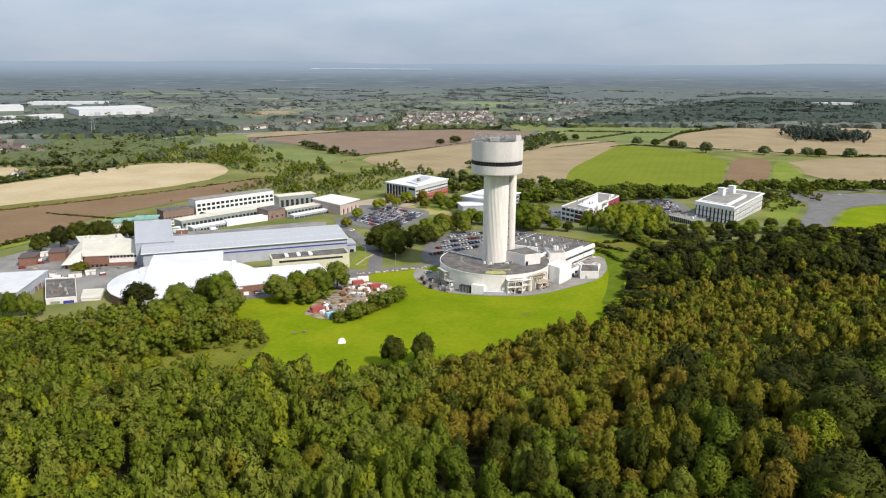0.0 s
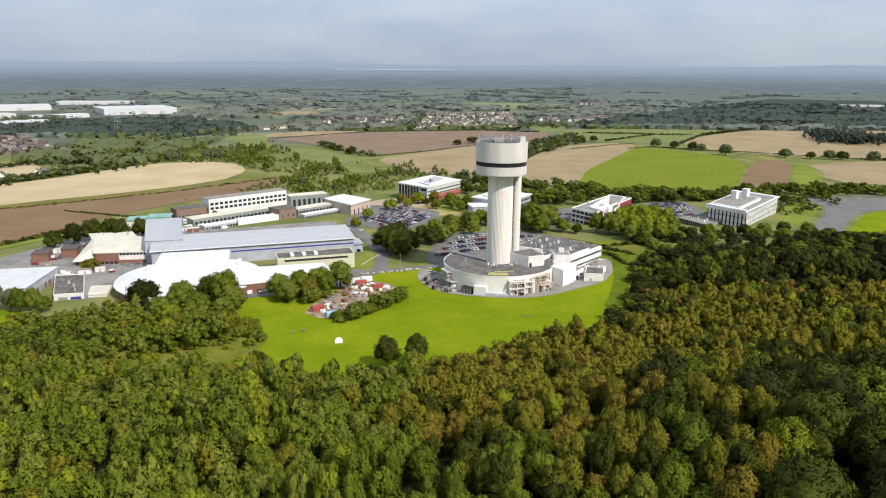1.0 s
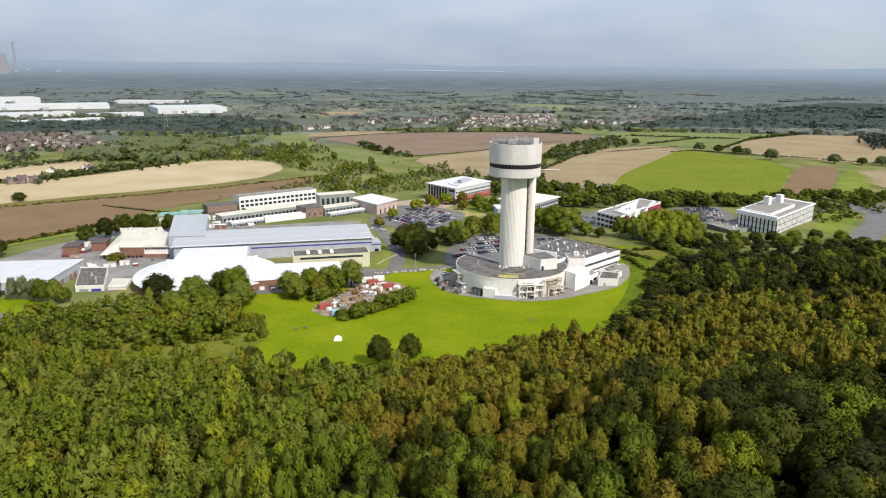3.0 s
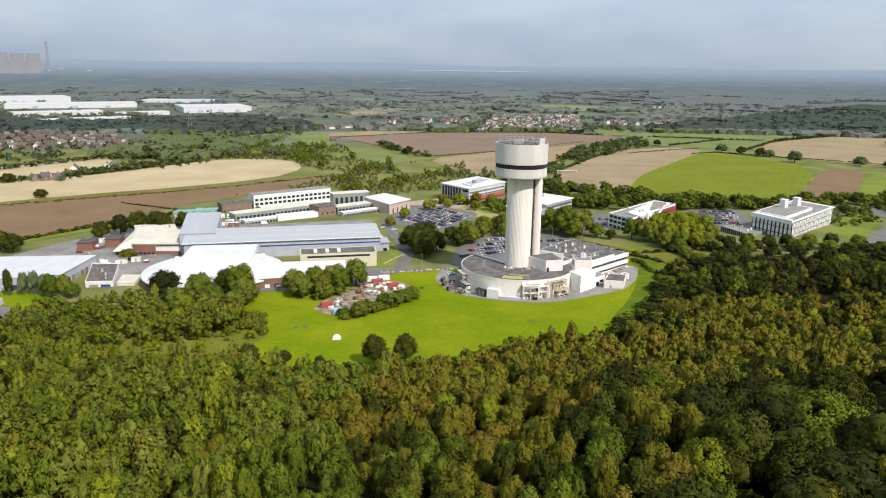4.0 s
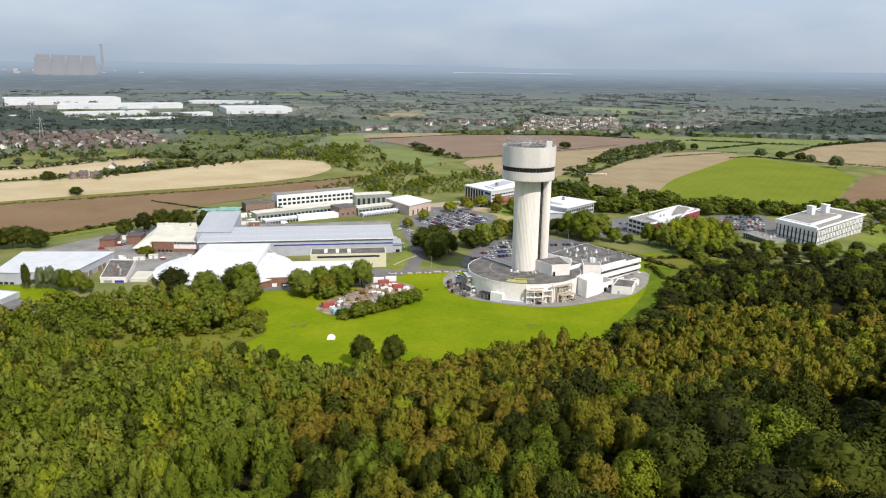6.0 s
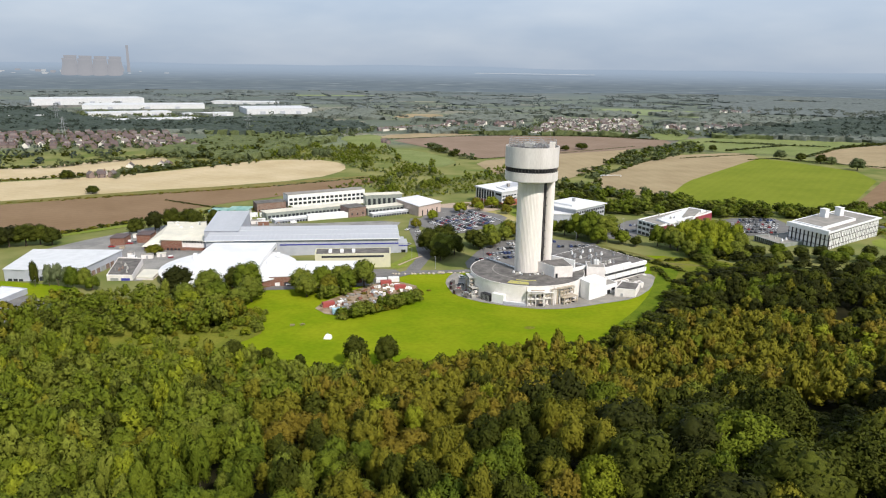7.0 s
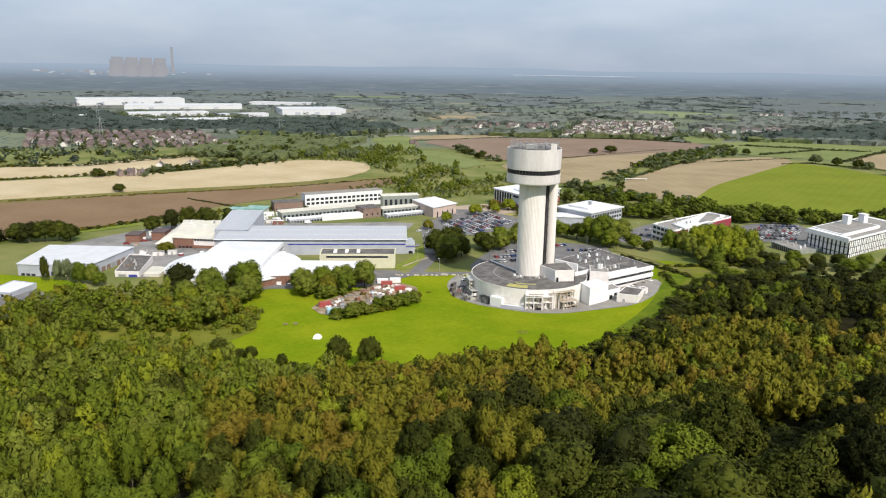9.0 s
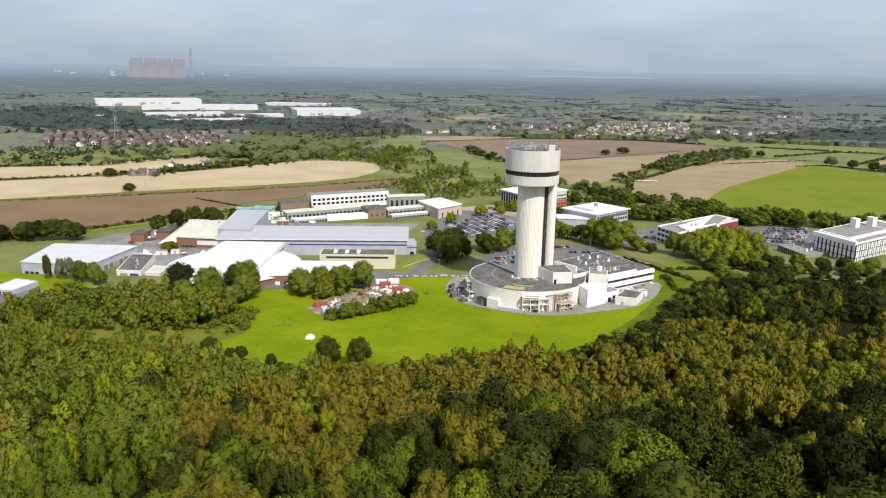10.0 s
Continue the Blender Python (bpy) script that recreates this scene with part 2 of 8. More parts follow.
def brick_material(name, c1, c2, mortar):
    m = material(name, c1, c2, 0.9, 0.5, 0.1, spec=0.2)
    nt = m.node_tree
    b = nt.nodes["Principled BSDF"]
    tc = nt.nodes.new("ShaderNodeTexCoord")
    sx = nt.nodes.new("ShaderNodeSeparateXYZ")
    nt.links.new(tc.outputs["Object"], sx.inputs["Vector"])
    ad = nt.nodes.new("ShaderNodeMath")
    nt.links.new(sx.outputs["X"], ad.inputs[0])
    nt.links.new(sx.outputs["Y"], ad.inputs[1])
    cx = nt.nodes.new("ShaderNodeCombineXYZ")
    nt.links.new(ad.outputs["Value"], cx.inputs["X"])
    nt.links.new(sx.outputs["Z"], cx.inputs["Y"])
    br = nt.nodes.new("ShaderNodeTexBrick")
    br.inputs["Scale"].default_value = 1.0
    br.inputs["Brick Width"].default_value, br.inputs["Row Height"].default_value = 0.225, 0.075
    br.inputs["Mortar Size"].default_value = 0.01
    br.inputs["Color1"].default_value, br.inputs["Color2"].default_value, br.inputs["Mortar"].default_value = (*c1, 1), (*c2, 1), (*mortar, 1)
    nt.links.new(cx.outputs["Vector"], br.inputs["Vector"])
    nt.links.new(br.outputs["Color"], b.inputs["Base Color"])
    return m


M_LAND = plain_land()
M_FAR = distance_material()
M_LAWN = material("mown_lawn", (0.122, 0.192, 0.004), (0.218, 0.254, 0.010), 0.95, 0.034, 0.09, spec=0.02, contrast=(0.3, 0.7))
# dark tone paints the trees' shadow on the bank's long grass
M_LONG = material("shaded_long_grass", (0.080, 0.124, 0.010), (0.128, 0.168, 0.014), 0.95, 0.12, 0.25, spec=0.02)
M_GRASS = material("meadow_grass", (0.135, 0.185, 0.022), (0.20, 0.235, 0.04), 0.9, 0.03, 0.15, spec=0.1)
M_MEAD = material("dull_meadow", (0.150, 0.185, 0.062), (0.195, 0.220, 0.085), 0.95, 0.02, 0.12, spec=0.05)
# paler copies for far fields, with haze put into their colours
M_MEADF = material("hazed_far_meadow", (0.180, 0.222, 0.108), (0.214, 0.250, 0.130), 0.95, 0.01, 0.1, spec=0.05)
M_PALEF = material("hazed_far_stubble", (0.225, 0.228, 0.170), (0.262, 0.258, 0.200), 0.95, 0.01, 0.1, spec=0.05)
M_BANK = material("rough_olive_grass", (0.120, 0.142, 0.018), (0.185, 0.185, 0.030), 0.95, 0.08, 0.2, spec=0.03)
M_LICHEN = material("yellow_lichen", (0.50, 0.46, 0.10), (0.30, 0.28, 0.16), 0.95, 0.5, 0.2)
M_TANM = material("weathered_beige_metal", (0.50, 0.44, 0.35), (0.38, 0.32, 0.25), 0.7, 0.5, 0.12)
M_CROP = striped_field("green_crop", (0.138, 0.172, 0.012), (0.176, 0.206, 0.019), 9.0, 20)
M_STUBBLE = striped_field("stubble", (0.42, 0.335, 0.195), (0.51, 0.42, 0.27), 12.0, 35)
M_TAN = striped_field("dry_stubble", (0.262, 0.202, 0.116), (0.340, 0.272, 0.162), 14.0, -25)
M_PLOUGH = striped_field("ploughed_soil", (0.186, 0.122, 0.068), (0.222, 0.150, 0.088), 10.0, 40)
M_SOIL = striped_field("brown_soil", (0.200, 0.142, 0.100), (0.240, 0.176, 0.130), 10.0, 10)
M_ROUGH = material("rough_dry_grass", (0.20, 0.165, 0.06), (0.14, 0.14, 0.04), 0.95, 0.06, 0.2, spec=0.05)
M_ASPHALT = material("asphalt", (0.135, 0.130, 0.125), (0.185, 0.178, 0.168), 0.9, 0.12, 0.18, spec=0.3)
M_YARD = material("worn_pale_asphalt", (0.190, 0.184, 0.174), (0.285, 0.275, 0.255), 0.9, 0.09, 0.2)
M_PAVE = material("concrete_paving", (0.30, 0.28, 0.25), (0.22, 0.21, 0.19), 0.9, 0.2, 0.15)
M_PLAZA = material("sandy_paving", (0.44, 0.34, 0.25), (0.36, 0.29, 0.22), 0.9, 0.1, 0.1)
# near black: the wood's shade is put into this colour
M_LITTER = material("shaded_leaf_litter", (0.014, 0.014, 0.006), (0.026, 0.024, 0.010), 0.95, 0.3, 0.2, spec=0.05)
M_DIRT = material("trodden_earth", (0.20, 0.140, 0.080), (0.36, 0.285, 0.205), 0.95, 0.25, 0.2)
M_CONC = material("pale_concrete", (0.66, 0.62, 0.575), (0.78, 0.745, 0.70), 0.85, 0.3, 0.08, stretch=(1, 1, 0.07), bump=0.02)
M_DRUM = material("grey_concrete_panel", (0.55, 0.525, 0.495), (0.65, 0.625, 0.595), 0.85, 0.25, 0.08, stretch=(1, 1, 0.12), bump=0.02)
M_RENDER = material("cream_render", (0.79, 0.76, 0.735), (0.69, 0.655, 0.625), 0.85, 0.3, 0.07)
M_WHITE = material("white_cladding", (0.80, 0.80, 0.79), (0.72, 0.73, 0.73), 0.6, 0.15, 0.03)
M_WROOF = material("white_roof_sheet", (0.72, 0.72, 0.72), (0.63, 0.64, 0.65), 0.7, 0.08, 0.04)
M_GROOF = material("grey_sheet_roof", (0.395, 0.412, 0.440), (0.46, 0.475, 0.505), 0.55, 0.06, 0.05, stretch=(1, 0.2, 1))
M_GWALL = material("blue_grey_cladding", (0.36, 0.38, 0.43), (0.43, 0.45, 0.50), 0.5, 0.2, 0.05)
M_DROOF = material("dark_felt_roof", (0.088, 0.082, 0.077), (0.170, 0.158, 0.146), 0.95, 0.22, 0.16)
M_CROOF = material("cream_sheet_roof", (0.66, 0.63, 0.52), (0.56, 0.54, 0.46), 0.75, 0.12, 0.06)
M_CWALL = material("pale_yellow_panel", (0.62, 0.60, 0.42), (0.56, 0.55, 0.40), 0.7, 0.3, 0.04)
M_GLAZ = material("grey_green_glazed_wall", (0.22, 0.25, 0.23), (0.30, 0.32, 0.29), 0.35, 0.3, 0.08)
M_PINK = material("pinkish_render", (0.46, 0.36, 0.31), (0.53, 0.43, 0.37), 0.85, 0.3, 0.06)
M_PALEM = material("pale_grey_metal", (0.55, 0.56, 0.57), (0.62, 0.63, 0.64), 0.5, 0.2, 0.04)
M_BLUE = material("blue_trim", (0.05, 0.06, 0.32), None, 0.5, 0.3)
M_TEAL = material("green_copper_sheet", (0.16, 0.33, 0.29), (0.33, 0.47, 0.42), 0.6, 0.2, 0.06)
M_BRICK = brick_material("red_brick", (0.225, 0.088, 0.055), (0.18, 0.072, 0.047), (0.26, 0.20, 0.16))
M_BRICK2 = brick_material("brown_brick", (0.22, 0.13, 0.10), (0.17, 0.10, 0.08), (0.3, 0.26, 0.22))
M_REDP = material("red_panel", (0.42, 0.085, 0.055), (0.33, 0.07, 0.05), 0.6, 0.3, 0.05)
M_PINKR = material("pinkish_red_cladding", (0.42, 0.135, 0.105), (0.36, 0.110, 0.085), 0.7, 0.3, 0.06)
M_DRY = material("dry_yellow_lawn", (0.30, 0.270, 0.085), (0.40, 0.335, 0.165), 0.95, 0.05, 0.15, spec=0.03)
M_MAROON = material("maroon_panel", (0.16, 0.03, 0.04), (0.21, 0.05, 0.06), 0.5, 0.3, 0.05)
M_GLASS = material("dark_window_glass", (0.020, 0.024, 0.030), (0.05, 0.056, 0.065), 0.12, 0.4, spec=0.6)
M_TINT = material("tinted_glass", (0.010, 0.011, 0.013), (0.022, 0.023, 0.026), 0.3, 0.4, spec=0.25)
M_MAROONB = material("bright_maroon_panel", (0.30, 0.050, 0.070), (0.24, 0.045, 0.060), 0.5, 0.3, 0.05)
M_BLACK = material("black_panel", (0.018, 0.018, 0.02), (0.03, 0.03, 0.033), 0.5, 0.5)
M_STEEL = material("galvanised_steel", (0.42, 0.43, 0.44), (0.34, 0.35, 0.36), 0.45, 0.8, metal=0.4)
M_DUCT = material("silver_ducting", (0.55, 0.54, 0.50), (0.42, 0.41, 0.38), 0.45, 0.6, metal=0.2)
M_TILE = material("red_roof_tile", (0.130, 0.098, 0.094), (0.104, 0.080, 0.080), 0.9, 0.3, 0.1, vary=0.25)
M_SLATE = material("grey_roof_tile", (0.14, 0.12, 0.115), (0.19, 0.165, 0.155), 0.9, 0.3, 0.1, vary=0.25)
M_HOUSE = material("house_brick", (0.23, 0.180, 0.158), (0.19, 0.148, 0.130), 0.9, 0.4, 0.08, vary=0.2)
M_PALE = material("house_render", (0.72, 0.69, 0.62), (0.66, 0.63, 0.56), 0.9, 0.4, 0.04, vary=0.08)
M_BARK = material("bark", (0.12, 0.09, 0.065), (0.07, 0.055, 0.04), 0.95, 1.2, 0.2)
M_TYRE = material("tyre_rubber", (0.02, 0.02, 0.02), None, 0.8, 2.0)
M_TENT = material("white_canvas", (0.85, 0.85, 0.84), (0.8, 0.8, 0.8), 0.8, 0.5)
M_WATER = material("pale_water", (0.26, 0.29, 0.31), (0.40, 0.43, 0.45), 0.35, 0.01, spec=0.6)
# these two glow, which paints haze over the power station
M_HAZYC = material("haze_glow_concrete", (0.026, 0.024, 0.024), (0.034, 0.03, 0.03), 0.95, 0.02)
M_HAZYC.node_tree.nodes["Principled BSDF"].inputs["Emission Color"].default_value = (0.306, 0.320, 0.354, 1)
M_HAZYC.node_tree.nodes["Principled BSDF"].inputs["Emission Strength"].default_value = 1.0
M_HAZYL = material("haze_glow_cladding", (0.05, 0.05, 0.05), (0.06, 0.06, 0.06), 0.95, 0.02)
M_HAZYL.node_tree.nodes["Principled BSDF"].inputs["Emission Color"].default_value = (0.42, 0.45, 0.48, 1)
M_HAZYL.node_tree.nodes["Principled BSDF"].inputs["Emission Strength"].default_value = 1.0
M_WOOD = material("weathered_timber", (0.30, 0.22, 0.14), (0.22, 0.16, 0.11), 0.9, 0.8, 0.15)
M_TARP = material("blue_tarpaulin", (0.30, 0.50, 0.62), (0.4, 0.58, 0.66), 0.6, 0.5)
LEAF = [
    leaf_material("leaves_mid_green", (0.074, 0.106, 0.009), (0.132, 0.164, 0.013)),
    leaf_material("leaves_deep_green", (0.034, 0.043, 0.005), (0.064, 0.074, 0.008), 0.3),
    leaf_material("leaves_olive", (0.112, 0.112, 0.010), (0.174, 0.164, 0.015)),
    leaf_material("leaves_ochre", (0.136, 0.106, 0.012), (0.194, 0.152, 0.018)),
    leaf_material("leaves_dark", (0.018, 0.022, 0.004), (0.034, 0.039, 0.006), 0.3),
    leaf_material("leaves_yellow_green", (0.150, 0.180, 0.012), (0.220, 0.246, 0.016)),
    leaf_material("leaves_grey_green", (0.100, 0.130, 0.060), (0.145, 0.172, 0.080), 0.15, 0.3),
    # next three serve far woods: haze put into ever bluer leaf colours
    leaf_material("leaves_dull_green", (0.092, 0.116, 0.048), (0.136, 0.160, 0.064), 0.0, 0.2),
    leaf_material("leaves_hazed_blue_green", (0.134, 0.155, 0.130), (0.166, 0.186, 0.154), 0.0, 0.08),
    leaf_material("leaves_hazed_slate_green", (0.130, 0.152, 0.146), (0.154, 0.178, 0.168), 0.0, 0.05),
    leaf_material("leaves_fresh_green", (0.112, 0.142, 0.017), (0.164, 0.186, 0.024), 0.2),
    # darker bluish leaves for far woods, haze in the colour too
    leaf_material("leaves_hazed_dim_green", (0.045, 0.062, 0.050), (0.064, 0.082, 0.064), 0.0, 0.12),
]
PAINT = [material("car_paint_" + n, c, None, 0.3, 0.8, spec=0.5) for n, c in (
    ("white", (0.75, 0.75, 0.75)), ("silver", (0.45, 0.46, 0.48)), ("black", (0.02, 0.02, 0.022)), ("blue", (0.04, 0.07, 0.22)),
    ("red", (0.35, 0.03, 0.03)), ("grey", (0.16, 0.165, 0.175)))]


# ---- geometry helpers ----
def sig(u):
    return 1 / (1 + math.exp(-max(-50.0, min(50.0, u))))


def ground(x, y):
    """Height of the land: a wooded hill close by, a site that falls gently away from it, and a plain."""
    top = 13 + 30 * sig((x + 5) / 50)
    foot = 190 + 0.5 * max(0.0, x - 100)
    slope = -0.022 * (min(700.0, max(200.0, y)) - 360) + 0.018 * min(300.0, max(-300.0, x))
    dip = 2.6 * math.exp(-((x - 35) / 80) ** 2 - ((y - 372) / 42) ** 2)
    return top * sig((foot - y) / 28) - dip + slope + 6 * math.exp(-((x - 230) ** 2 + (y - 500) ** 2) / 16200)


class Geo:
    """Collects faces for one mesh."""

    def __init__(self):
        self.v, self.f, self.mi = [], [], []

    def face(self, pts, mi=0):
        n = len(self.v)
        self.v += [tuple(p) for p in pts]
        self.f.append(tuple(range(n, n + len(pts))))
        self.mi.append(mi)

    def prism(self, poly, z0, z1, mi=0, top=None, grow=0.0):
        n, k = len(self.v), len(poly)
        cx, cy = sum(p[0] for p in poly) / k, sum(p[1] for p in poly) / k
        self.v += [(p[0], p[1], z0) for p in poly]
        self.v += [(p[0] + (p[0] - cx) * grow, p[1] + (p[1] - cy) * grow, z1) for p in poly]
        self.f.append(tuple(range(n + k - 1, n - 1, -1)))
        self.f.append(tuple(range(n + k, n + 2 * k)))
        self.mi += [mi, mi if top is None else top]
        for i in range(k):
            j = (i + 1) % k
            self.f.append((n + i, n + j, n + k + j, n + k + i))
            self.mi.append(mi)
        return self

    def box(self, x0, y0, z0, x1, y1, z1, mi=0):
        return self.prism([(x0, y0), (x1, y0), (x1, y1), (x0, y1)], z0, z1, mi)

    def lathe(self, profile, n, cx=0.0, cy=0.0, flute=0.0, flutes=0, mi=0, a0=0.0, a1=2 * math.pi):
        full = abs(a1 - a0 - 2 * math.pi) < 1e-6
        k = n if full else n + 1
        base = len(self.v)
        for r, z in profile:
            for i in range(k):
                a = a0 + (a1 - a0) * i / n
                rr = r + (flute * abs(math.sin(a * flutes / 2)) if flute else 0)
                self.v.append((cx + rr * math.cos(a), cy + rr * math.sin(a), z))
        for j in range(len(profile) - 1):
            for i in range(n):
                p, q = i, (i + 1) % k
                self.f.append((base + j * k + p, base + j * k + q, base + (j + 1) * k + q, base + (j + 1) * k + p))
                self.mi.append(mi)
        return self

    def beam(self, p, q, r, n=5, mi=0, r2=None):
        p, q = Vector(p), Vector(q)
        d = (q - p).normalized()
        u = d.orthogonal().normalized()
        w = d.cross(u)
        base = len(self.v)
        for c, rr in ((p, r), (q, r if r2 is None else r2)):
            for i in range(n):
                a = 2 * math.pi * i / n
                self.v.append(tuple(c + (u * math.cos(a) + w * math.sin(a)) * rr))
        for i in range(n):
            j = (i + 1) % n
            self.f.append((base + i, base + j, base + n + j, base + n + i))
            self.mi.append(mi)
        self.f += [tuple(base + i for i in reversed(range(n))), tuple(base + n + i for i in range(n))]
        self.mi += [mi, mi]
        return self

    def mesh(self, name, mats):
        me = bpy.data.meshes.new(name)
        me.from_pydata(self.v, [], self.f)
        for m in mats if isinstance(mats, (list, tuple)) else [mats]:
            me.materials.append(m)
        me.polygons.foreach_set("material_index", self.mi)
        me.update()
        bm = bmesh.new()
        bm.from_mesh(me)
        bmesh.ops.recalc_face_normals(bm, faces=bm.faces)
        bm.to_mesh(me)
        bm.free()
        return me


def part(name, geo, mats, parent=None, label="", smooth=False, at=None):
    """One mesh object, under a thing where a parent is given."""
    me = geo.mesh(name, mats) if isinstance(geo, Geo) else geo
    if smooth:
        me.polygons.foreach_set("use_smooth", [True] * len(me.polygons))
    ob = new(name, me)
    ob.parent = parent
    if at is not None:
        ob.matrix_basis = at
    if label:
        ob["label"] = label
    return ob


def thing(name, x, y, z, turn, label, category, group=""):
    ob = new(name)
    ob.matrix_basis = pose(x, y, z, 0, 0, turn)
    ob.empty_display_size = 1.0
    return tagged(ob, label, category, group)


def chaikin(poly, rounds=1):
    for _ in range(rounds):
        out = []
        for i, p in enumerate(poly):
            q = poly[(i + 1) % len(poly)]
            out += [(p[0] * 0.8 + q[0] * 0.2, p[1] * 0.8 + q[1] * 0.2), (p[0] * 0.2 + q[0] * 0.8, p[1] * 0.2 + q[1] * 0.8)]
        poly = out
    return poly


def patch(name, poly, mat, lift, label, category, step=12.0, rounds=1):
    """A piece of land surface that follows the ground."""
    bm = bmesh.new()
    bm.faces.new([bm.verts.new((x, y, 0)) for x, y in chaikin(poly, rounds)])
    bmesh.ops.triangulate(bm, faces=bm.faces)
    for _ in range(7):
        long = [e for e in bm.edges if e.calc_length() > step]
        if not long:
            break
        bmesh.ops.subdivide_edges(bm, edges=long, cuts=1)
        bmesh.ops.triangulate(bm, faces=[f for f in bm.faces if len(f.verts) > 3])
    for v in bm.verts:
        v.co.z = ground(v.co.x, v.co.y) + lift
    bmesh.ops.recalc_face_normals(bm, faces=bm.faces)
    me = bpy.data.meshes.new(name)
    bm.to_mesh(me)
    bm.free()
    if len(me.polygons) and me.polygons[0].normal.z < 0:
        me.flip_normals()
    me.materials.append(mat)
    return tagged(new(name, me), label, category, kind="structure")


def ribbon(name, pts, width, mat, lift, label, category):
    """A road or path along a line of points."""
    fine = []
    for (ax, ay), (bx, by) in zip(pts, pts[1:]):
        n = max(1, int(math.hypot(bx - ax, by - ay) / 8))
        fine += [(ax + (bx - ax) * i / n, ay + (by - ay) * i / n) for i in range(n)]
    fine.append(pts[-1])
    g = Geo()
    rows = []
    for i, (x, y) in enumerate(fine):
        a, b = fine[max(0, i - 1)], fine[min(len(fine) - 1, i + 1)]
        d = Vector((b[0] - a[0], b[1] - a[1])).normalized()
        px, py = -d.y * width / 2, d.x * width / 2
        rows.append([(x + px, y + py, ground(x + px, y + py) + lift), (x - px, y - py, ground(x - px, y - py) + lift)])
    for r, s in zip(rows, rows[1:]):
        g.face([r[0], r[1], s[1], s[0]])
    return tagged(part(name, g, mat), label, category, kind="structure")


# ---- land ----
def axis(fine0, fine1, fine, far0, far1):
    out = list(np.arange(fine0, fine1 + 1, fine))
    s = fine
    while out[-1] < far1:
        s *= 1.22
        out.append(min(far1, out[-1] + s))
    s = fine
    while out[0] > far0:
        s *= 1.22
        out.insert(0, max(far0, out[0] - s))
    return out


def build_ground():
    xs, ys = axis(-320, 340, 7.0, -4950, 4950), axis(-40, 620, 7.0, -4950, 4950)
    verts = [(x, y, ground(x, y)) for y in ys for x in xs]
    w = len(xs)
    faces = [(j * w + i, j * w + i + 1, (j + 1) * w + i + 1, (j + 1) * w + i) for j in range(len(ys) - 1) for i in range(w - 1)]
    me = bpy.data.meshes.new("ground")
    me.from_pydata(verts, [], faces)
    me.polygons.foreach_set("use_smooth", [True] * len(faces))
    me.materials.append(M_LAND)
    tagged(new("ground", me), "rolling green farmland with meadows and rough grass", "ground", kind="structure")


def ridge(r):
    """Height of the backdrop, which rises to fit the horizon in the camera's view."""
    return -22 + 150 * max(0.0, (r - 4150) / 700) ** 1.5


def build_backdrop():
    """Far hills that close the horizon on all sides, raised to fit the camera's view."""
    g = Geo()
    n = 240
    rows = []
    for k in range(9):
        s = k / 8
        r = 4150 + 700 * s
        row = []
        for i in range(n):
            a = 2 * math.pi * i / n
            lump = 5 * math.sin(a * 7 + 1) + 4 * math.sin(a * 17 + 2) + 2 * math.sin(a * 41)
            row.append((r * math.cos(a), r * math.sin(a), -22 + (150 + lump) * s ** 1.5))
        rows.append(row)
    for r0, r1 in zip(rows, rows[1:]):
        for i in range(n):
            j = (i + 1) % n
            g.face([r0[i], r0[j], r1[j], r1[i]])
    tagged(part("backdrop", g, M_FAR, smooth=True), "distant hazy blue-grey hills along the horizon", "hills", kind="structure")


build_ground()
build_backdrop()

patch("lawn", [(-130, 212), (-114, 268), (-112, 300), (-108, 342), (-92, 358), (-50, 374), (-42, 400), (-20, 408), (40, 420), (100, 456), (92, 474), (152, 452), (162, 400), (112, 286), (40, 226), (-30, 194)],
      M_LAWN, 0.12, "bright green mown lawn round the tower", "lawn", 6.0)
patch("wheat_field", [(-900, 470), (-690, 500), (-540, 693), (-470, 777), (-419, 912), (-349, 955), (-291, 925), (-264, 861), (-271, 785), (-390, 655), (-470, 545), (-560, 420), (-760, 330)],
      M_STUBBLE, 0.3, "pale golden stubble field", "field", 30)
patch("wheat_field", [(-900, 600), (-720, 690), (-640, 772), (-594, 866), (-566, 912), (-516, 860), (-518, 770), (-556, 690), (-700, 520), (-900, 490)],
      M_STUBBLE, 0.3, "pale golden stubble field beyond a hedge", "field", 30)
patch("ploughed_field", [(-700, 300), (-560, 405), (-469, 520), (-377, 641), (-213, 806), (-188, 770), (-262, 642), (-290, 587), (-305, 505), (-322, 450), (-345, 390), (-420, 250)],
      M_PLOUGH, 0.3, "bare brown ploughed field", "field", 30)
patch("bare_field", [(-347, 1276), (-195, 1392), (18, 1413), (150, 1380), (165, 1300), (104, 1196), (-44, 1075), (-132, 1010), (-243, 1164)], M_SOIL, 0.5, "reddish bare soil field", "field", 40)
patch("stubble_strip", [(-388, 1280), (-357, 1388), (-218, 1499), (-185, 1433), (-330, 1300)], M_TAN, 0.5, "narrow strip of pale stubble", "field", 40)
patch("tan_field", [(-124, 981), (-42, 1068), (91, 1213), (90, 1120), (44, 940), (24, 850), (-15, 814), (-70, 860)], M_TAN, 0.4, "tan stubble field behind a hedge", "field", 30)
patch("tan_field", [(41, 800), (56, 870), (96, 1005), (150, 1116), (240, 1168), (268, 1152), (266, 1088), (190, 925), (160, 850), (134, 760), (84, 740)], M_TAN, 0.4, "tan stubble field beside green crop", "field", 30)
patch("meadow", [(-309, 1124), (-234, 1102), (-139, 977), (-153, 900), (-225, 975)], M_MEAD, 0.5, "green meadow among trees", "field", 30)
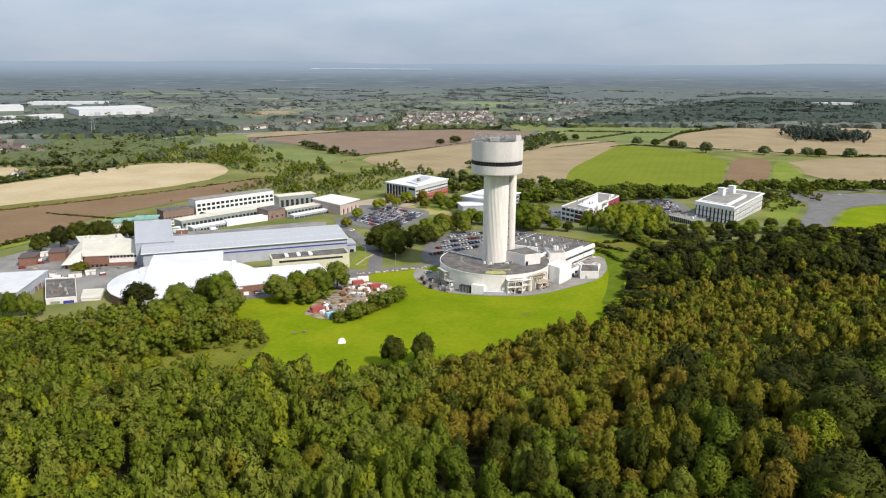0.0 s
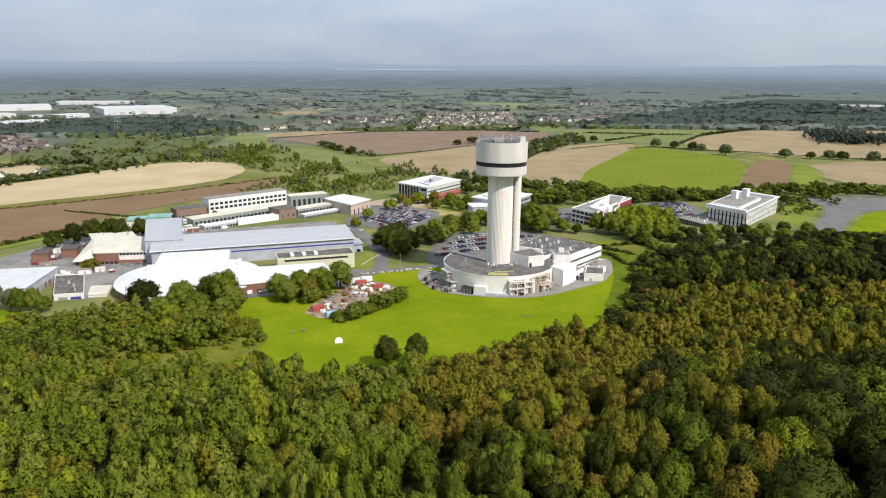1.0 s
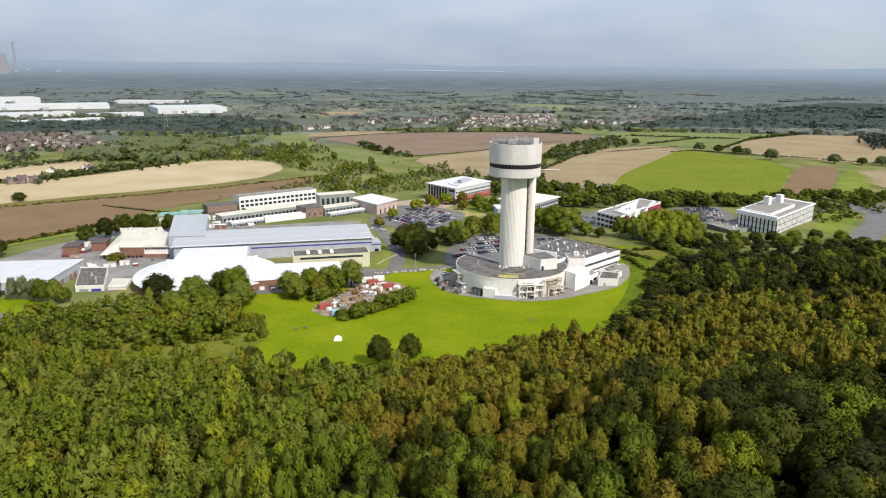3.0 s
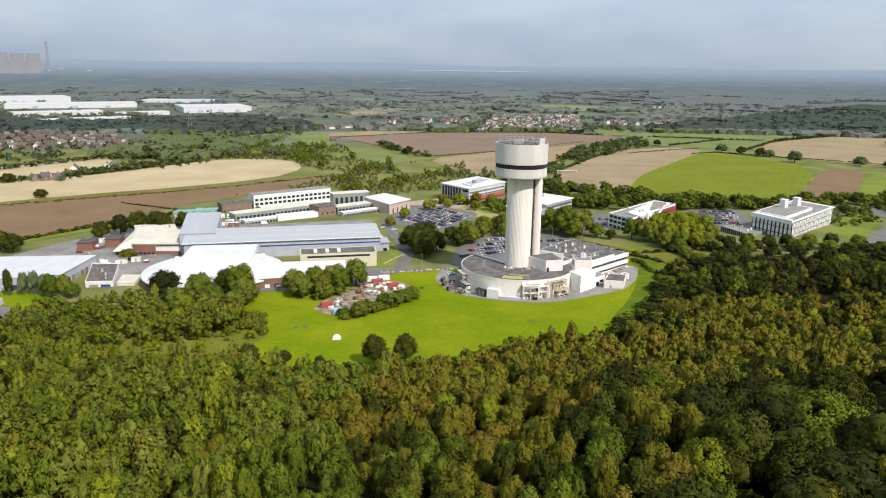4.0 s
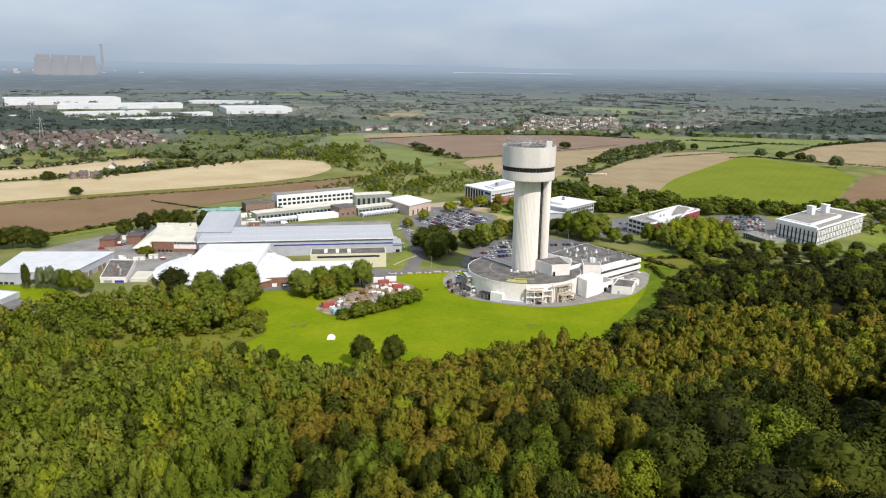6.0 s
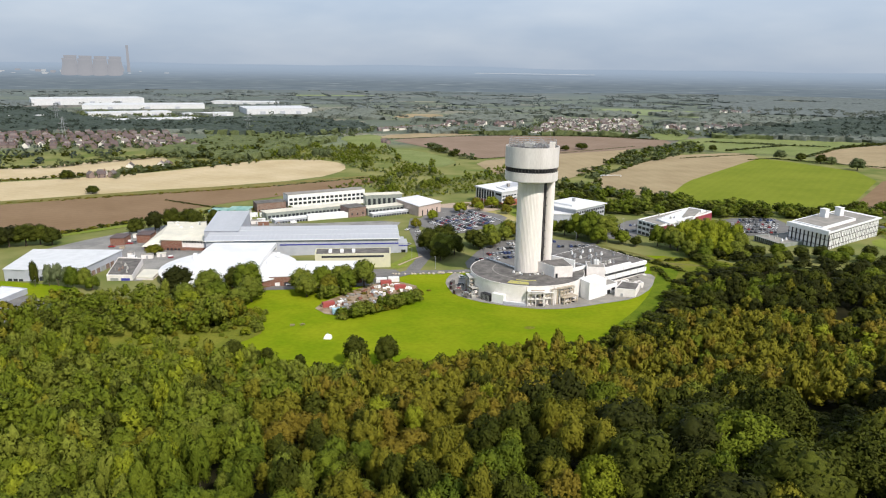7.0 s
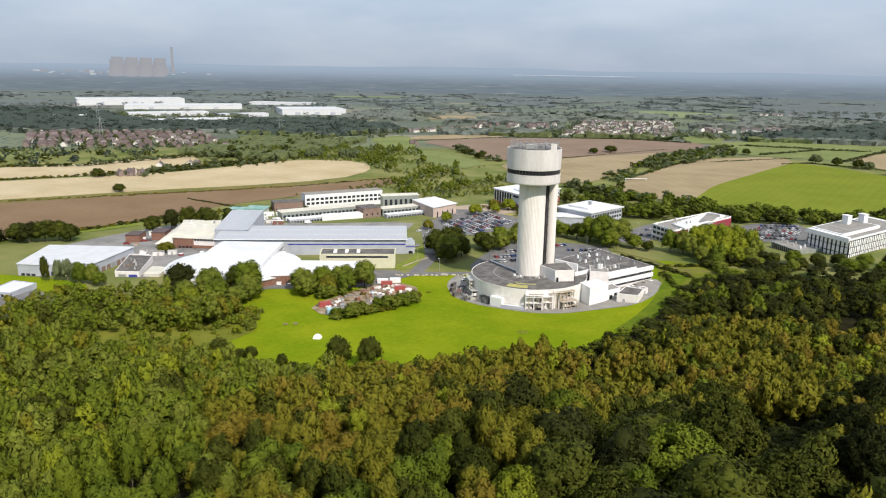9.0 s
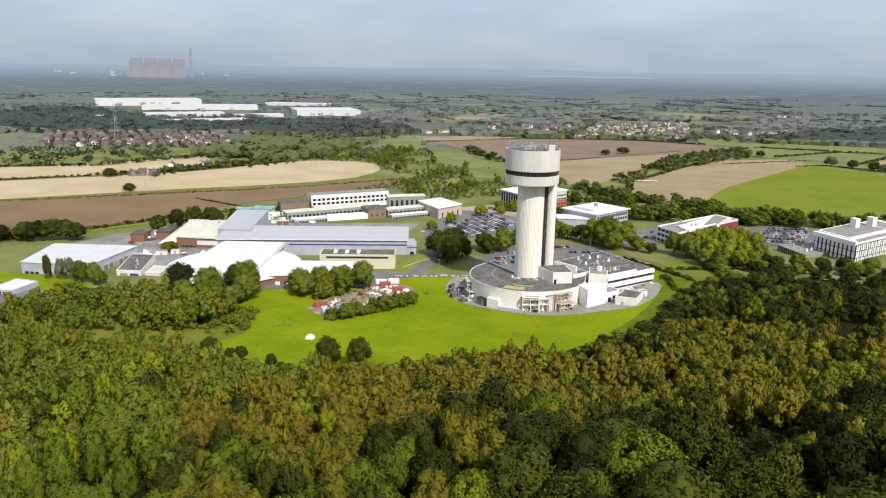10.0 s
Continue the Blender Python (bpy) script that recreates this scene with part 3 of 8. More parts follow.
patch("crop_field", [(126, 752), (150, 850), (180, 915), (254, 1076), (275, 1100), (382, 960), (268, 690), (180, 670), (120, 700)], M_CROP, 0.55, "vivid green crop field", "field", 30)
patch("bare_field", [(386, 955), (432, 942), (310, 680), (270, 690)], M_PLOUGH, 0.4, "brown ploughed strip beside green crop", "field", 30)
patch("meadow", [(434, 938), (430, 844), (339, 685), (314, 680)], M_GRASS, 0.4, "rough green strip by ploughed land", "field", 30)
patch("tan_field", [(445, 935), (720, 980), (620, 760), (474, 740), (395, 775)], M_TAN, 0.4, "pale stubble field with a hedge", "field", 30)
patch("tan_field", [(340, 1140), (420, 1290), (579, 1441), (940, 1538), (900, 1200), (700, 985), (486, 985), (376, 1043)], M_TAN, 0.5, "wide tan stubble field behind a row of trees", "field", 40)
patch("meadow", [(0, 2540), (395, 2312), (350, 2000), (190, 2080), (34, 2204)], M_MEADF, 0.8, "hazy green meadow out on the plain", "field", 60)
patch("stubble_strip", [(-514, 1820), (-388, 1895), (-432, 2045), (-541, 2010)], M_TAN, 0.8, "pale stubble strip among woods", "field", 60)
patch("meadow", [(126, 1512), (209, 1502), (189, 1364), (140, 1358)], M_MEAD, 0.7, "green meadow by the village", "field", 40)
patch("meadow", [(-760, 752), (-740, 814), (-824, 898), (-880, 855)], M_MEAD, 0.6, "green meadow behind a hedge", "field", 40)
patch("meadow", [(-445, 1270), (-330, 1110), (-301, 1160), (-397, 1375)], M_MEAD, 0.6, "green meadow between woods", "field", 40)
patch("stubble_strip", [(684, 3400), (930, 3480), (980, 4040), (800, 4020)], M_PALEF, 1.2, "far hazy stubble field", "field", 80)
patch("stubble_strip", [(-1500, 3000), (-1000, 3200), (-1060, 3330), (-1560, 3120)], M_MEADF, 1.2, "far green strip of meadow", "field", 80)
patch("stubble_strip", [(-900, 2700), (-300, 2800), (-320, 2900), (-920, 2790)], M_PALEF, 1.2, "far hazy strip of stubble", "field", 80)
patch("meadow", [(165, 1300), (180, 1370), (230, 1430), (430, 1460), (560, 1450), (430, 1300), (344, 1150), (262, 1165), (206, 1190)], M_MEAD, 0.4, "dull green meadows beside a belt of trees", "field", 40)
patch("meadow", [(268, 1398), (428, 1444), (400, 1310), (343, 1306)], M_MEAD, 0.75, "brighter green meadow below dark woods", "field", 40)
patch("grass_bank", [(102, 447), (98, 420), (94, 390), (85, 356), (76, 330), (84, 334), (92, 352), (103, 388), (108, 415), (112, 436)], M_LONG, 0.26, "steep bank of long grass at the lawn's end, darkened for shadow", "bank", 5, 2)
patch("worn_patch", [(36, 316), (37, 319), (41, 319), (41, 316), (38, 314)], M_BANK, 0.2, "small bare brown scrape in the lawn", "lawn", 3)
patch("rough_grass", [(97, 398), (94, 470), (150, 456), (160, 402), (124, 384)], M_BANK, 0.2, "dull olive rough grass beside the wing", "lawn", 6)


# ---- the tower ----
def build_tower():
    tx, ty = 28.0, 389.0
    z0 = -1.2
    t = thing("tower", tx, ty, z0, 0, "tall pale concrete tower with a drum top and round base", "tower")
    g = Geo()
    g.lathe([(6.9, 0.0), (6.9, 58.5)], 168, flute=0.14, flutes=56)
    part("shaft", g, M_CONC, t, "fluted pale concrete shaft")
    lx, ly = 13.0 * math.sin(radians(46)), 13.0 * math.cos(radians(46))
    g = Geo()
    g.lathe([(2.7, 0.0), (2.7, 60.0)], 40, lx, ly)
    part("lift_shaft", g, M_CONC, t, "slim concrete lift shaft behind", smooth=True)
    ux, uy = math.sin(radians(46)), math.cos(radians(46))
    # wall and landings are black, painting the shade of the gap between shafts
    part("link_wall", Geo().prism([(ux * 6 - uy * 0.5, uy * 6 + ux * 0.5), (ux * 6 + uy * 0.5, uy * 6 - ux * 0.5), (ux * 11 + uy * 0.5, uy * 11 - ux * 0.5), (ux * 11 - uy * 0.5, uy * 11 + ux * 0.5)], 0, 59), M_BLACK, t, "recessed link wall, black for the gap's shade")
    for k in range(11):
        z = 8.0 + 4.6 * k
        part("landing", Geo().beam((ux * 7 + uy * 0.9, uy * 7 - ux * 0.9, z), (ux * 10.6 + uy * 0.9, uy * 10.6 - ux * 0.9, z), 0.22, 5), M_BLACK, t)
    for q in (7.8, 9.2):
        part("pipe", Geo().beam((ux * q + uy * 0.8, uy * q - ux * 0.8, 9), (ux * q + uy * 0.8, uy * q - ux * 0.8, 58), 0.16, 6), M_DROOF, t)
    g = Geo()
    g.lathe([(0.0, 59.6), (13.3, 59.6), (13.8, 59.8), (14.0, 60.3), (14.0, 64.6), (13.2, 64.6), (13.2, 67.0), (14.0, 67.0), (14.1, 67.4), (14.1, 77.6), (13.7, 77.6), (13.7, 76.6), (0.0, 76.6)], 96)
    part("drum", g, [M_DRUM], t, "smooth concrete drum")
    g = Geo()
    g.lathe([(13.3, 64.7), (13.3, 66.9)], 96)
    part("window_band", g, M_TINT, t, "dark band of windows")
    post = Geo().box(-0.09, -0.16, 64.6, 0.09, 0.16, 67.0).mesh("mullion", M_DROOF)
    for k in range(48):
        a = 2 * math.pi * k / 48
        part("mullion", post, None, t, at=Matrix.Translation((13.5 * math.cos(a), 13.5 * math.sin(a), 0)) @ Matrix.Rotation(a + math.pi / 2, 4, "Z"))
    # roof deck with rails, frames and aerials
    part("roof_deck", Geo().lathe([(0, 76.9), (13.6, 76.9)], 64), M_DROOF, t)
    for h in (78.6, 79.7, 80.8):
        rail = Geo()
        for k in range(48):
            a, b = 2 * math.pi * k / 48, 2 * math.pi * (k + 1) / 48
            rail.beam((12.3 * math.cos(a), 12.3 * math.sin(a), h), (12.3 * math.cos(b), 12.3 * math.sin(b), h), 0.11, 4)
        part("handrail", rail, M_STEEL, t)
    rp = Geo().beam((0, 0, 76.9), (0, 0, 80.9), 0.09, 5).mesh("rail_post", M_STEEL)
    for k in range(24):
        a = 2 * math.pi * k / 24
        part("rail_post", rp, None, t, at=Matrix.Translation((12.3 * math.cos(a), 12.3 * math.sin(a), 0)))
    for k in range(7):
        x = -9 + 3.0 * k
        part("roof_frame", Geo().beam((x, -8, 79.2), (x, 8, 79.2), 0.14, 4).beam((x, -8, 77), (x, -8, 79.2), 0.12, 4).beam((x, 8, 77), (x, 8, 79.2), 0.12, 4), M_STEEL, t)
    random.seed(6)
    for k in range(16):
        a = random.uniform(0, 6.28)
        x, y = random.uniform(-9, 9), random.uniform(-9, 9)
        L = random.uniform(4, 9)
        part("roof_brace", Geo().beam((x, y, 77.2), (x + L * math.cos(a) * 0.5, y + L * math.sin(a) * 0.5, random.uniform(79, 81.5)), 0.2, 4), M_STEEL, t)
    part("plant_box", Geo().box(-4, -2, 76.9, 1, 3, 78.9), M_DUCT, t)
    part("plant_box", Geo().box(9.5, -7.5, 76.9, 12.2, -4.5, 80.4), M_CONC, t)
    for x, y, h in ((-10, -7, 83.5), (5, -10, 83), (8.5, 5, 84), (-12, 3, 82.5), (11, 1, 82.8)):
        part("aerial", Geo().beam((x, y, 76.9), (x, y, h), 0.1, 5, r2=0.05), M_STEEL, t)
    # round base building
    R, top = 31.0, 9.8
    arc = [(R * math.cos(a), R * math.sin(a)) for a in np.linspace(radians(147), radians(372), 64)]
    poly = arc + [(30, 18), (22, 19.5), (6, 16), (-8, 2)]
    part("base_wall", Geo().prism(poly, -2.0, top), M_RENDER, t, "curved cream rendered wall")
    inner = [(x * 0.992, y * 0.992) for x, y in poly]
    part("base_roof", Geo().prism(inner, top - 0.3, top + 0.05), M_DROOF, t, "dark felted roof")
    g = Geo()
    g.lathe([(R + 0.12, top - 0.4), (R + 0.12, top + 0.16), (R - 0.16, top + 0.16), (R - 0.16, top)], 64, a0=radians(147), a1=radians(372))
    part("parapet", g, M_RENDER, t)
    part("parapet", Geo().beam((-25.5, 17.0, top + 0.4), (-7, 1.2, top + 0.4), 0.4, 4), M_WHITE, t, "white parapet rail")
    part("roof_walkway", Geo().lathe([(18.6, top + 0.12), (19.3, top + 0.12)], 40, a0=radians(165), a1=radians(262)), M_PAVE, t, "pale walkway line on felt")
    part("roof_stain", Geo().lathe([(23.5, top + 0.1), (28.6, top + 0.1)], 12, a0=radians(256), a1=radians(279)), M_LICHEN, t, "yellowish lichen on felt")
    part("roof_stain", Geo().lathe([(20.5, top + 0.1), (22.0, top + 0.1)], 12, a0=radians(262), a1=radians(290)), M_LICHEN, t, "yellowish lichen on felt")
    random.seed(4)

    def on_wall(deg):
        a = radians(deg)
        return Matrix.Translation((R * math.cos(a), R * math.sin(a), 0)) @ Matrix.Rotation(a + math.pi / 2, 4, "Z")
    # open service frames along the curved wall: decks on posts with dark voids and pipes between
    for deg, w, d, z0_, z1_, decks, mat in ((285, 8.0, 3.0, -1.2, 7.6, (3.6, 6.6), M_RENDER), (297, 5.0, 2.6, -1.2, 6.8, (3.8,), M_RENDER), (317, 9.0, 4.2, -1.2, 3.8, (1.4,), M_TANM),
                                            (316, 9.0, 2.0, 5.0, 8.4, (6.6,), M_TANM), (205, 9.0, 2.4, 1.6, 7.6, (3.6, 5.6), M_DUCT), (215, 7.0, 3.0, -1.2, 3.2, (1.2,), M_DUCT), (197, 5.0, 2.6, -1.2, 4.6, (1.8,), M_TANM)):
        f = part("service_frame", Geo().box(-w / 2 - 0.25, -d - 0.3, z1_, w / 2 + 0.25, 0.5, z1_ + 0.3), mat, t, at=on_wall(deg))
        n = int(w / 3.4) + 1
        for k in range(n):
            x = -w / 2 + k * w / (n - 1)
            part("post", Geo().box(x - 0.18, -d - 0.1, z0_, x + 0.18, -d + 0.25, z1_), mat, f)
        for z in decks:
            part("deck", Geo().box(-w / 2, -d, z, w / 2, 0.3, z + 0.28), mat, f)
        for k in range(int(w)):
            x, zz = -w / 2 + 0.5 + k * 0.95, random.uniform(z0_, z1_ - 1.6)
            part("cabinet", Geo().box(x, -d + random.uniform(0.3, 1.2), zz, x + random.uniform(0.5, 1.1), -0.5, zz + random.uniform(0.7, 1.5)), random.choice((M_RENDER, M_TANM, M_BLACK, M_RENDER, M_TANM)), f)
    for deg in (300, 302, 304, 306, 308.5, 311):
        zt = random.uniform(6.2, 8.9)
        part("pipe", Geo().beam((0, -1.4, -1.2), (0, -1.4, zt), random.uniform(0.28, 0.5), 8).beam((0, -1.4, zt), (0, 0.4, zt), 0.35, 8), random.choice((M_TANM, M_RENDER)), t, at=on_wall(deg))
    for deg, zz, span in ((199, 7.0, 9), (208, 4.4, 8), (281, 8.3, 12), (289, 5.2, 8), (300, 8.6, 10), (309, 4.6, 8), (312, 9.0, 9)):
        g = Geo()
        pts = [((R + 2.0) * math.cos(radians(deg + span * q / 4)), (R + 2.0) * math.sin(radians(deg + span * q / 4)), zz) for q in range(5)]
        for p, q in zip(pts, pts[1:]):
            g.beam(p, q, 0.3, 7)
        g.beam(pts[0], (pts[0][0], pts[0][1], -1.0), 0.26, 7)
        part("duct", g, M_TANM, t)
    # black panel paints the shade inside an open doorway
    part("door", Geo().box(-1.4, -3.1, -1.2, 1.4, -2.9, 1.6), M_BLACK, t, "doorway, its dark opening painted black", at=on_wall(290))
    # cabins that lean on the wall
    part("store", Geo().box(-3.2, -3.0, -1.2, 3.2, 0.5, 3.0), M_BLACK, t, "black slatted store", at=on_wall(238))
    for k in range(7):
        part("slat", Geo().box(-2.9 + 0.9 * k, -3.1, -1.0, -2.6 + 0.9 * k, -2.98, 2.8), M_STEEL, t, at=on_wall(238))
    part("cabin", Geo().box(-3.4, -2.6, -1.2, 3.4, 0.5, 4.4), M_WHITE, t, "white boxed cabin", at=on_wall(251))
    part("tank_row", Geo().beam((-5, -1.2, 0.3), (5, -1.2, 0.3), 1.1, 10).box(-5, -2.2, -1.2, 5, 0.4, 0.2), M_PALEM, t, "pale blue-grey tank on a plinth", at=on_wall(267))
    part("tank_fence", Geo().box(-6, -2.5, -1.2, 6, -2.4, 1.4), M_GWALL, t, at=on_wall(267))
    part("wall_joint", Geo().box(-0.15, -0.12, -1.0, 0.15, 0.2, top - 0.6), M_TANM, t, at=on_wall(277))
    # roof block beside the shaft
    room = [(6.0, -3.0), (15.8, -11.8), (25.0, -7.5), (19.0, 6.0)]
    part("roof_block", Geo().prism(room, top - 0.2, top + 6.1), M_RENDER, t, "cream plant room on the roof")
    part("roof_block_cover", Geo().prism([(6.6, -2.9), (15.8, -11.2), (24.4, -7.2), (18.7, 5.4)], top + 6.0, top + 6.25), M_DROOF, t)
    part("roof_door", Geo().box(16.6, -12.0, top, 17.6, -11.2, top + 2.3), M_GLASS, t)
    part("roof_wall", Geo().prism([(12, 13), (25, 6), (25.4, 7), (12.4, 14)], top, top + 5.6), M_WHITE, t)
    part("roof_wall", Geo().prism([(24.4, 1.7), (32.2, 12.7), (31.6, 13.2), (23.8, 2.2)], top - 0.3, top + 2.0), M_WHITE, t, "white rooftop screen wall")
    part("roof_stack", Geo().box(22.6, 0.0, top, 23.8, 1.2, top + 3.2), M_WHITE, t)
    for k in range(14):
        a = radians(random.uniform(225, 350))
        r = random.uniform(8.5, 12)
        part("roof_unit", Geo().box(-0.5, -0.4, 0, 0.5, 0.4, random.uniform(0.5, 1.3)), random.choice((M_DUCT, M_WHITE, M_STEEL)), t,
             at=Matrix.Translation((r * math.cos(a), r * math.sin(a), top)) @ Matrix.Rotation(a, 4, "Z"))


build_tower()


def facade(parent, x0, x1, y, rows, win, w, h, gap, mesh=None, mat=None, depth=0.25):
    """A row of windows for each height in rows, along a wall that faces -y."""
    me = mesh or Geo().box(-w / 2, -depth, 0, w / 2, depth, h).mesh("window", mat or M_GLASS)
    n = max(1, int((x1 - x0) / gap))
    for z in rows:
        for k in range(n):
            part("window", me, None, parent, at=Matrix.Translation((x0 + (k + 0.5) * (x1 - x0) / n, y, z)))
    return me


def block(name, label, corners, z1, wall, roof, z0=None, category="building", parapet=0.5, grow=0.0, over=0.0):
    """A building on a four-cornered plan, whose first side looks towards the lawn: walls, roof slab and parapet in its own axes."""
    (ax, ay), (bx, by) = corners[0], corners[1]
    turn = math.degrees(math.atan2(by - ay, bx - ax))
    base = (min(ground(x, y) for x, y in corners) - 0.6) if z0 is None else z0
    t = thing(name, ax, ay, base, turn, label, category)
    inv = Matrix.Rotation(-radians(turn), 2)
    loc = [tuple(inv @ Vector((x - ax, y - ay))) for x, y in corners]
    h = z1 - base
    part("wall", Geo().prism(loc, 0, h), wall, t)
    k = len(loc)
    cx, cy = sum(p[0] for p in loc) / k, sum(p[1] for p in loc) / k

    def scaled(s):
        return [(cx + (x - cx) * s, cy + (y - cy) * s) for x, y in loc]
    size = max(math.hypot(x - cx, y - cy) for x, y in loc)
    if over:
        part("roof", Geo().prism(scaled(1 + over / size), h, h + parapet), roof, t)
    else:
        part("roof", Geo().prism(scaled(1 - 0.7 / size), h - 0.2, h + 0.06), roof, t)
        if parapet:
            g = Geo()
            o, i = scaled(1 + 0.12 / size), scaled(1 - 0.6 / size)
            for j in range(k):
                n = (j + 1) % k
                g.prism([o[j], o[n], i[n], i[j]], h - 0.3, h + parapet)
            part("parapet", g, wall, t)
    return t, loc, h


def roof_clutter(t, loc, h, count, seed, mats=None):
    roof = next(c for c in t.children if c.name.split(".")[0] == "roof")
    random.seed(seed)
    xs, ys = [p[0] for p in loc], [p[1] for p in loc]
    for _ in range(count):
        u, v = random.uniform(0.15, 0.85), random.uniform(0.15, 0.85)
        a, b, c, d = loc[0], loc[1], loc[2], loc[3]
        x = (a[0] * (1 - u) + b[0] * u) * (1 - v) + (d[0] * (1 - u) + c[0] * u) * v
        y = (a[1] * (1 - u) + b[1] * u) * (1 - v) + (d[1] * (1 - u) + c[1] * u) * v
        s = random.uniform(0.3, 0.8)
        g = Geo().box(-s, -s * 0.7, 0, s, s * 0.7, random.uniform(0.6, 1.6)).box(-s * 0.5, -s * 0.4, 0.5, s * 0.5, s * 0.4, 2.0)
        part("roof_vent", g, random.choice(mats or (M_DUCT, M_WHITE, M_STEEL)), roof, at=Matrix.Translation((x, y, h)))


# wing of the tower's base
def build_wing():
    t, loc, h = block("laboratory_wing", "long cream laboratory wing with window bands and a flat felt roof", [(69.3, 398.5), (91.8, 426.8), (60, 455), (38, 421)], 9.1, M_RENDER, M_DROOF, parapet=0)
    z0 = t.matrix_basis.translation.z
    L = loc[1][0]
    for z, zt in ((1.6, 3.0), (5.3, 6.9)):
        part("window_band", Geo().box(0.8, -0.06, z - z0, L - 0.3, 0.3, zt - z0), M_TINT, t, "dark strip of windows")
        for k in range(11):
            part("mullion", Geo().box(3.2 * k + 1.8, -0.14, z - z0, 3.2 * k + 1.95, 0.2, zt - z0), M_STEEL, t)
    for z, zt in ((3.02, 5.28), (6.92, 9.0)):
        part("floor_edge", Geo().box(0.0, -0.9, z - z0, L + 0.2, 0.3, zt - z0), M_WHITE, t, "white projecting floor edge")
    part("parapet_upstand", Geo().box(0.0, 0.2, h, 23.0, 0.9, h + 1.1), M_WHITE, t, "white roof upstand")
    for k in range(6):
        part("downpipe", Geo().beam((2 + 6.5 * k, -1.1, 0.4), (2 + 6.5 * k, -1.1, h - 0.4), 0.1, 5), M_PALEM, t)
    roof_clutter(t, loc, h, 22, 3)
    for y in (12, 24):
        part("roof_walkway", Geo().box(3, y, h + 0.05, 31, y + 0.9, h + 0.16), M_PAVE, t, "pale paved walkway on felt")
    # yard plant in front of the lower windows
    random.seed(31)
    for k in range(9):
        x = 7 + 3.1 * k
        part("plant_cabinet", Geo().box(x, -3.6, 0.5, x + random.uniform(1.2, 2.4), -1.6, random.uniform(1.6, 3.2)), random.choice((M_RENDER, M_WHITE, M_TANM, M_DROOF)), t)
    t, loc, h = block("laboratory_link", "white stair block linking tower base and wing", [(60, 394.5), (69.6, 395.8), (68.8, 404), (58.5, 407)], 11.1, M_RENDER, M_PAVE, parapet=0.2)
    part("roof_box", Geo().box(4.2, 6.0, h, 7.0, 8.6, h + 2.4), M_WHITE, t)
    for x in (2.6, 5.4, 8.0):
        part("roof_frame", Geo().beam((x, 5, h), (x, 5, h + 3.6), 0.14, 5).beam((x, 5, h + 3.6), (x, 9, h + 3.6), 0.14, 5).beam((x, 9, h + 3.6), (x, 9, h), 0.14, 5), M_STEEL, t)
    t, loc, h = block("plant_block", "windowless white rendered block against the tower's base", [(62.5, 372.5), (70.8, 383), (64.5, 390), (56.5, 380)], 8.6, M_WHITE, M_WROOF, parapet=0.15)
    t, loc, h = block("stair_annex", "small white stepped annex with dark doorways", [(70.8, 384), (76.5, 391), (72, 397), (66, 391)], 4.6, M_WHITE, M_PAVE, parapet=0.2)
    # closed dark panel, painting the shade of an opening
    part("door", Geo().box(1.2, -0.1, 0.6, 3.4, 0.2, 3.2), M_TINT, t, "doorway, its opening painted dark")
    part("window", Geo().box(4.6, -0.1, 2.6, 7.4, 0.2, 3.9), M_TINT, t)
    t, loc, h = block("plant_hut", "small cream flat-roofed plant hut", [(75.5, 381.6), (86, 381), (88.4, 394.5), (79, 396)], 4.2, M_RENDER, M_DROOF, parapet=0.25)
    part("door", Geo().box(3, -0.1, 0.6, 4.2, 0.2, 2.8), M_STEEL, t)
    t, loc, h = block("switch_hut", "tiny cream hut on the paved apron", [(87.5, 395.5), (90.5, 398.5), (88.5, 402), (85.5, 399)], 3.4, M_RENDER, M_PAVE)
    part("door", Geo().box(1.5, -0.1, 0.6, 2.5, 0.2, 2.6), M_STEEL, t)


build_wing()


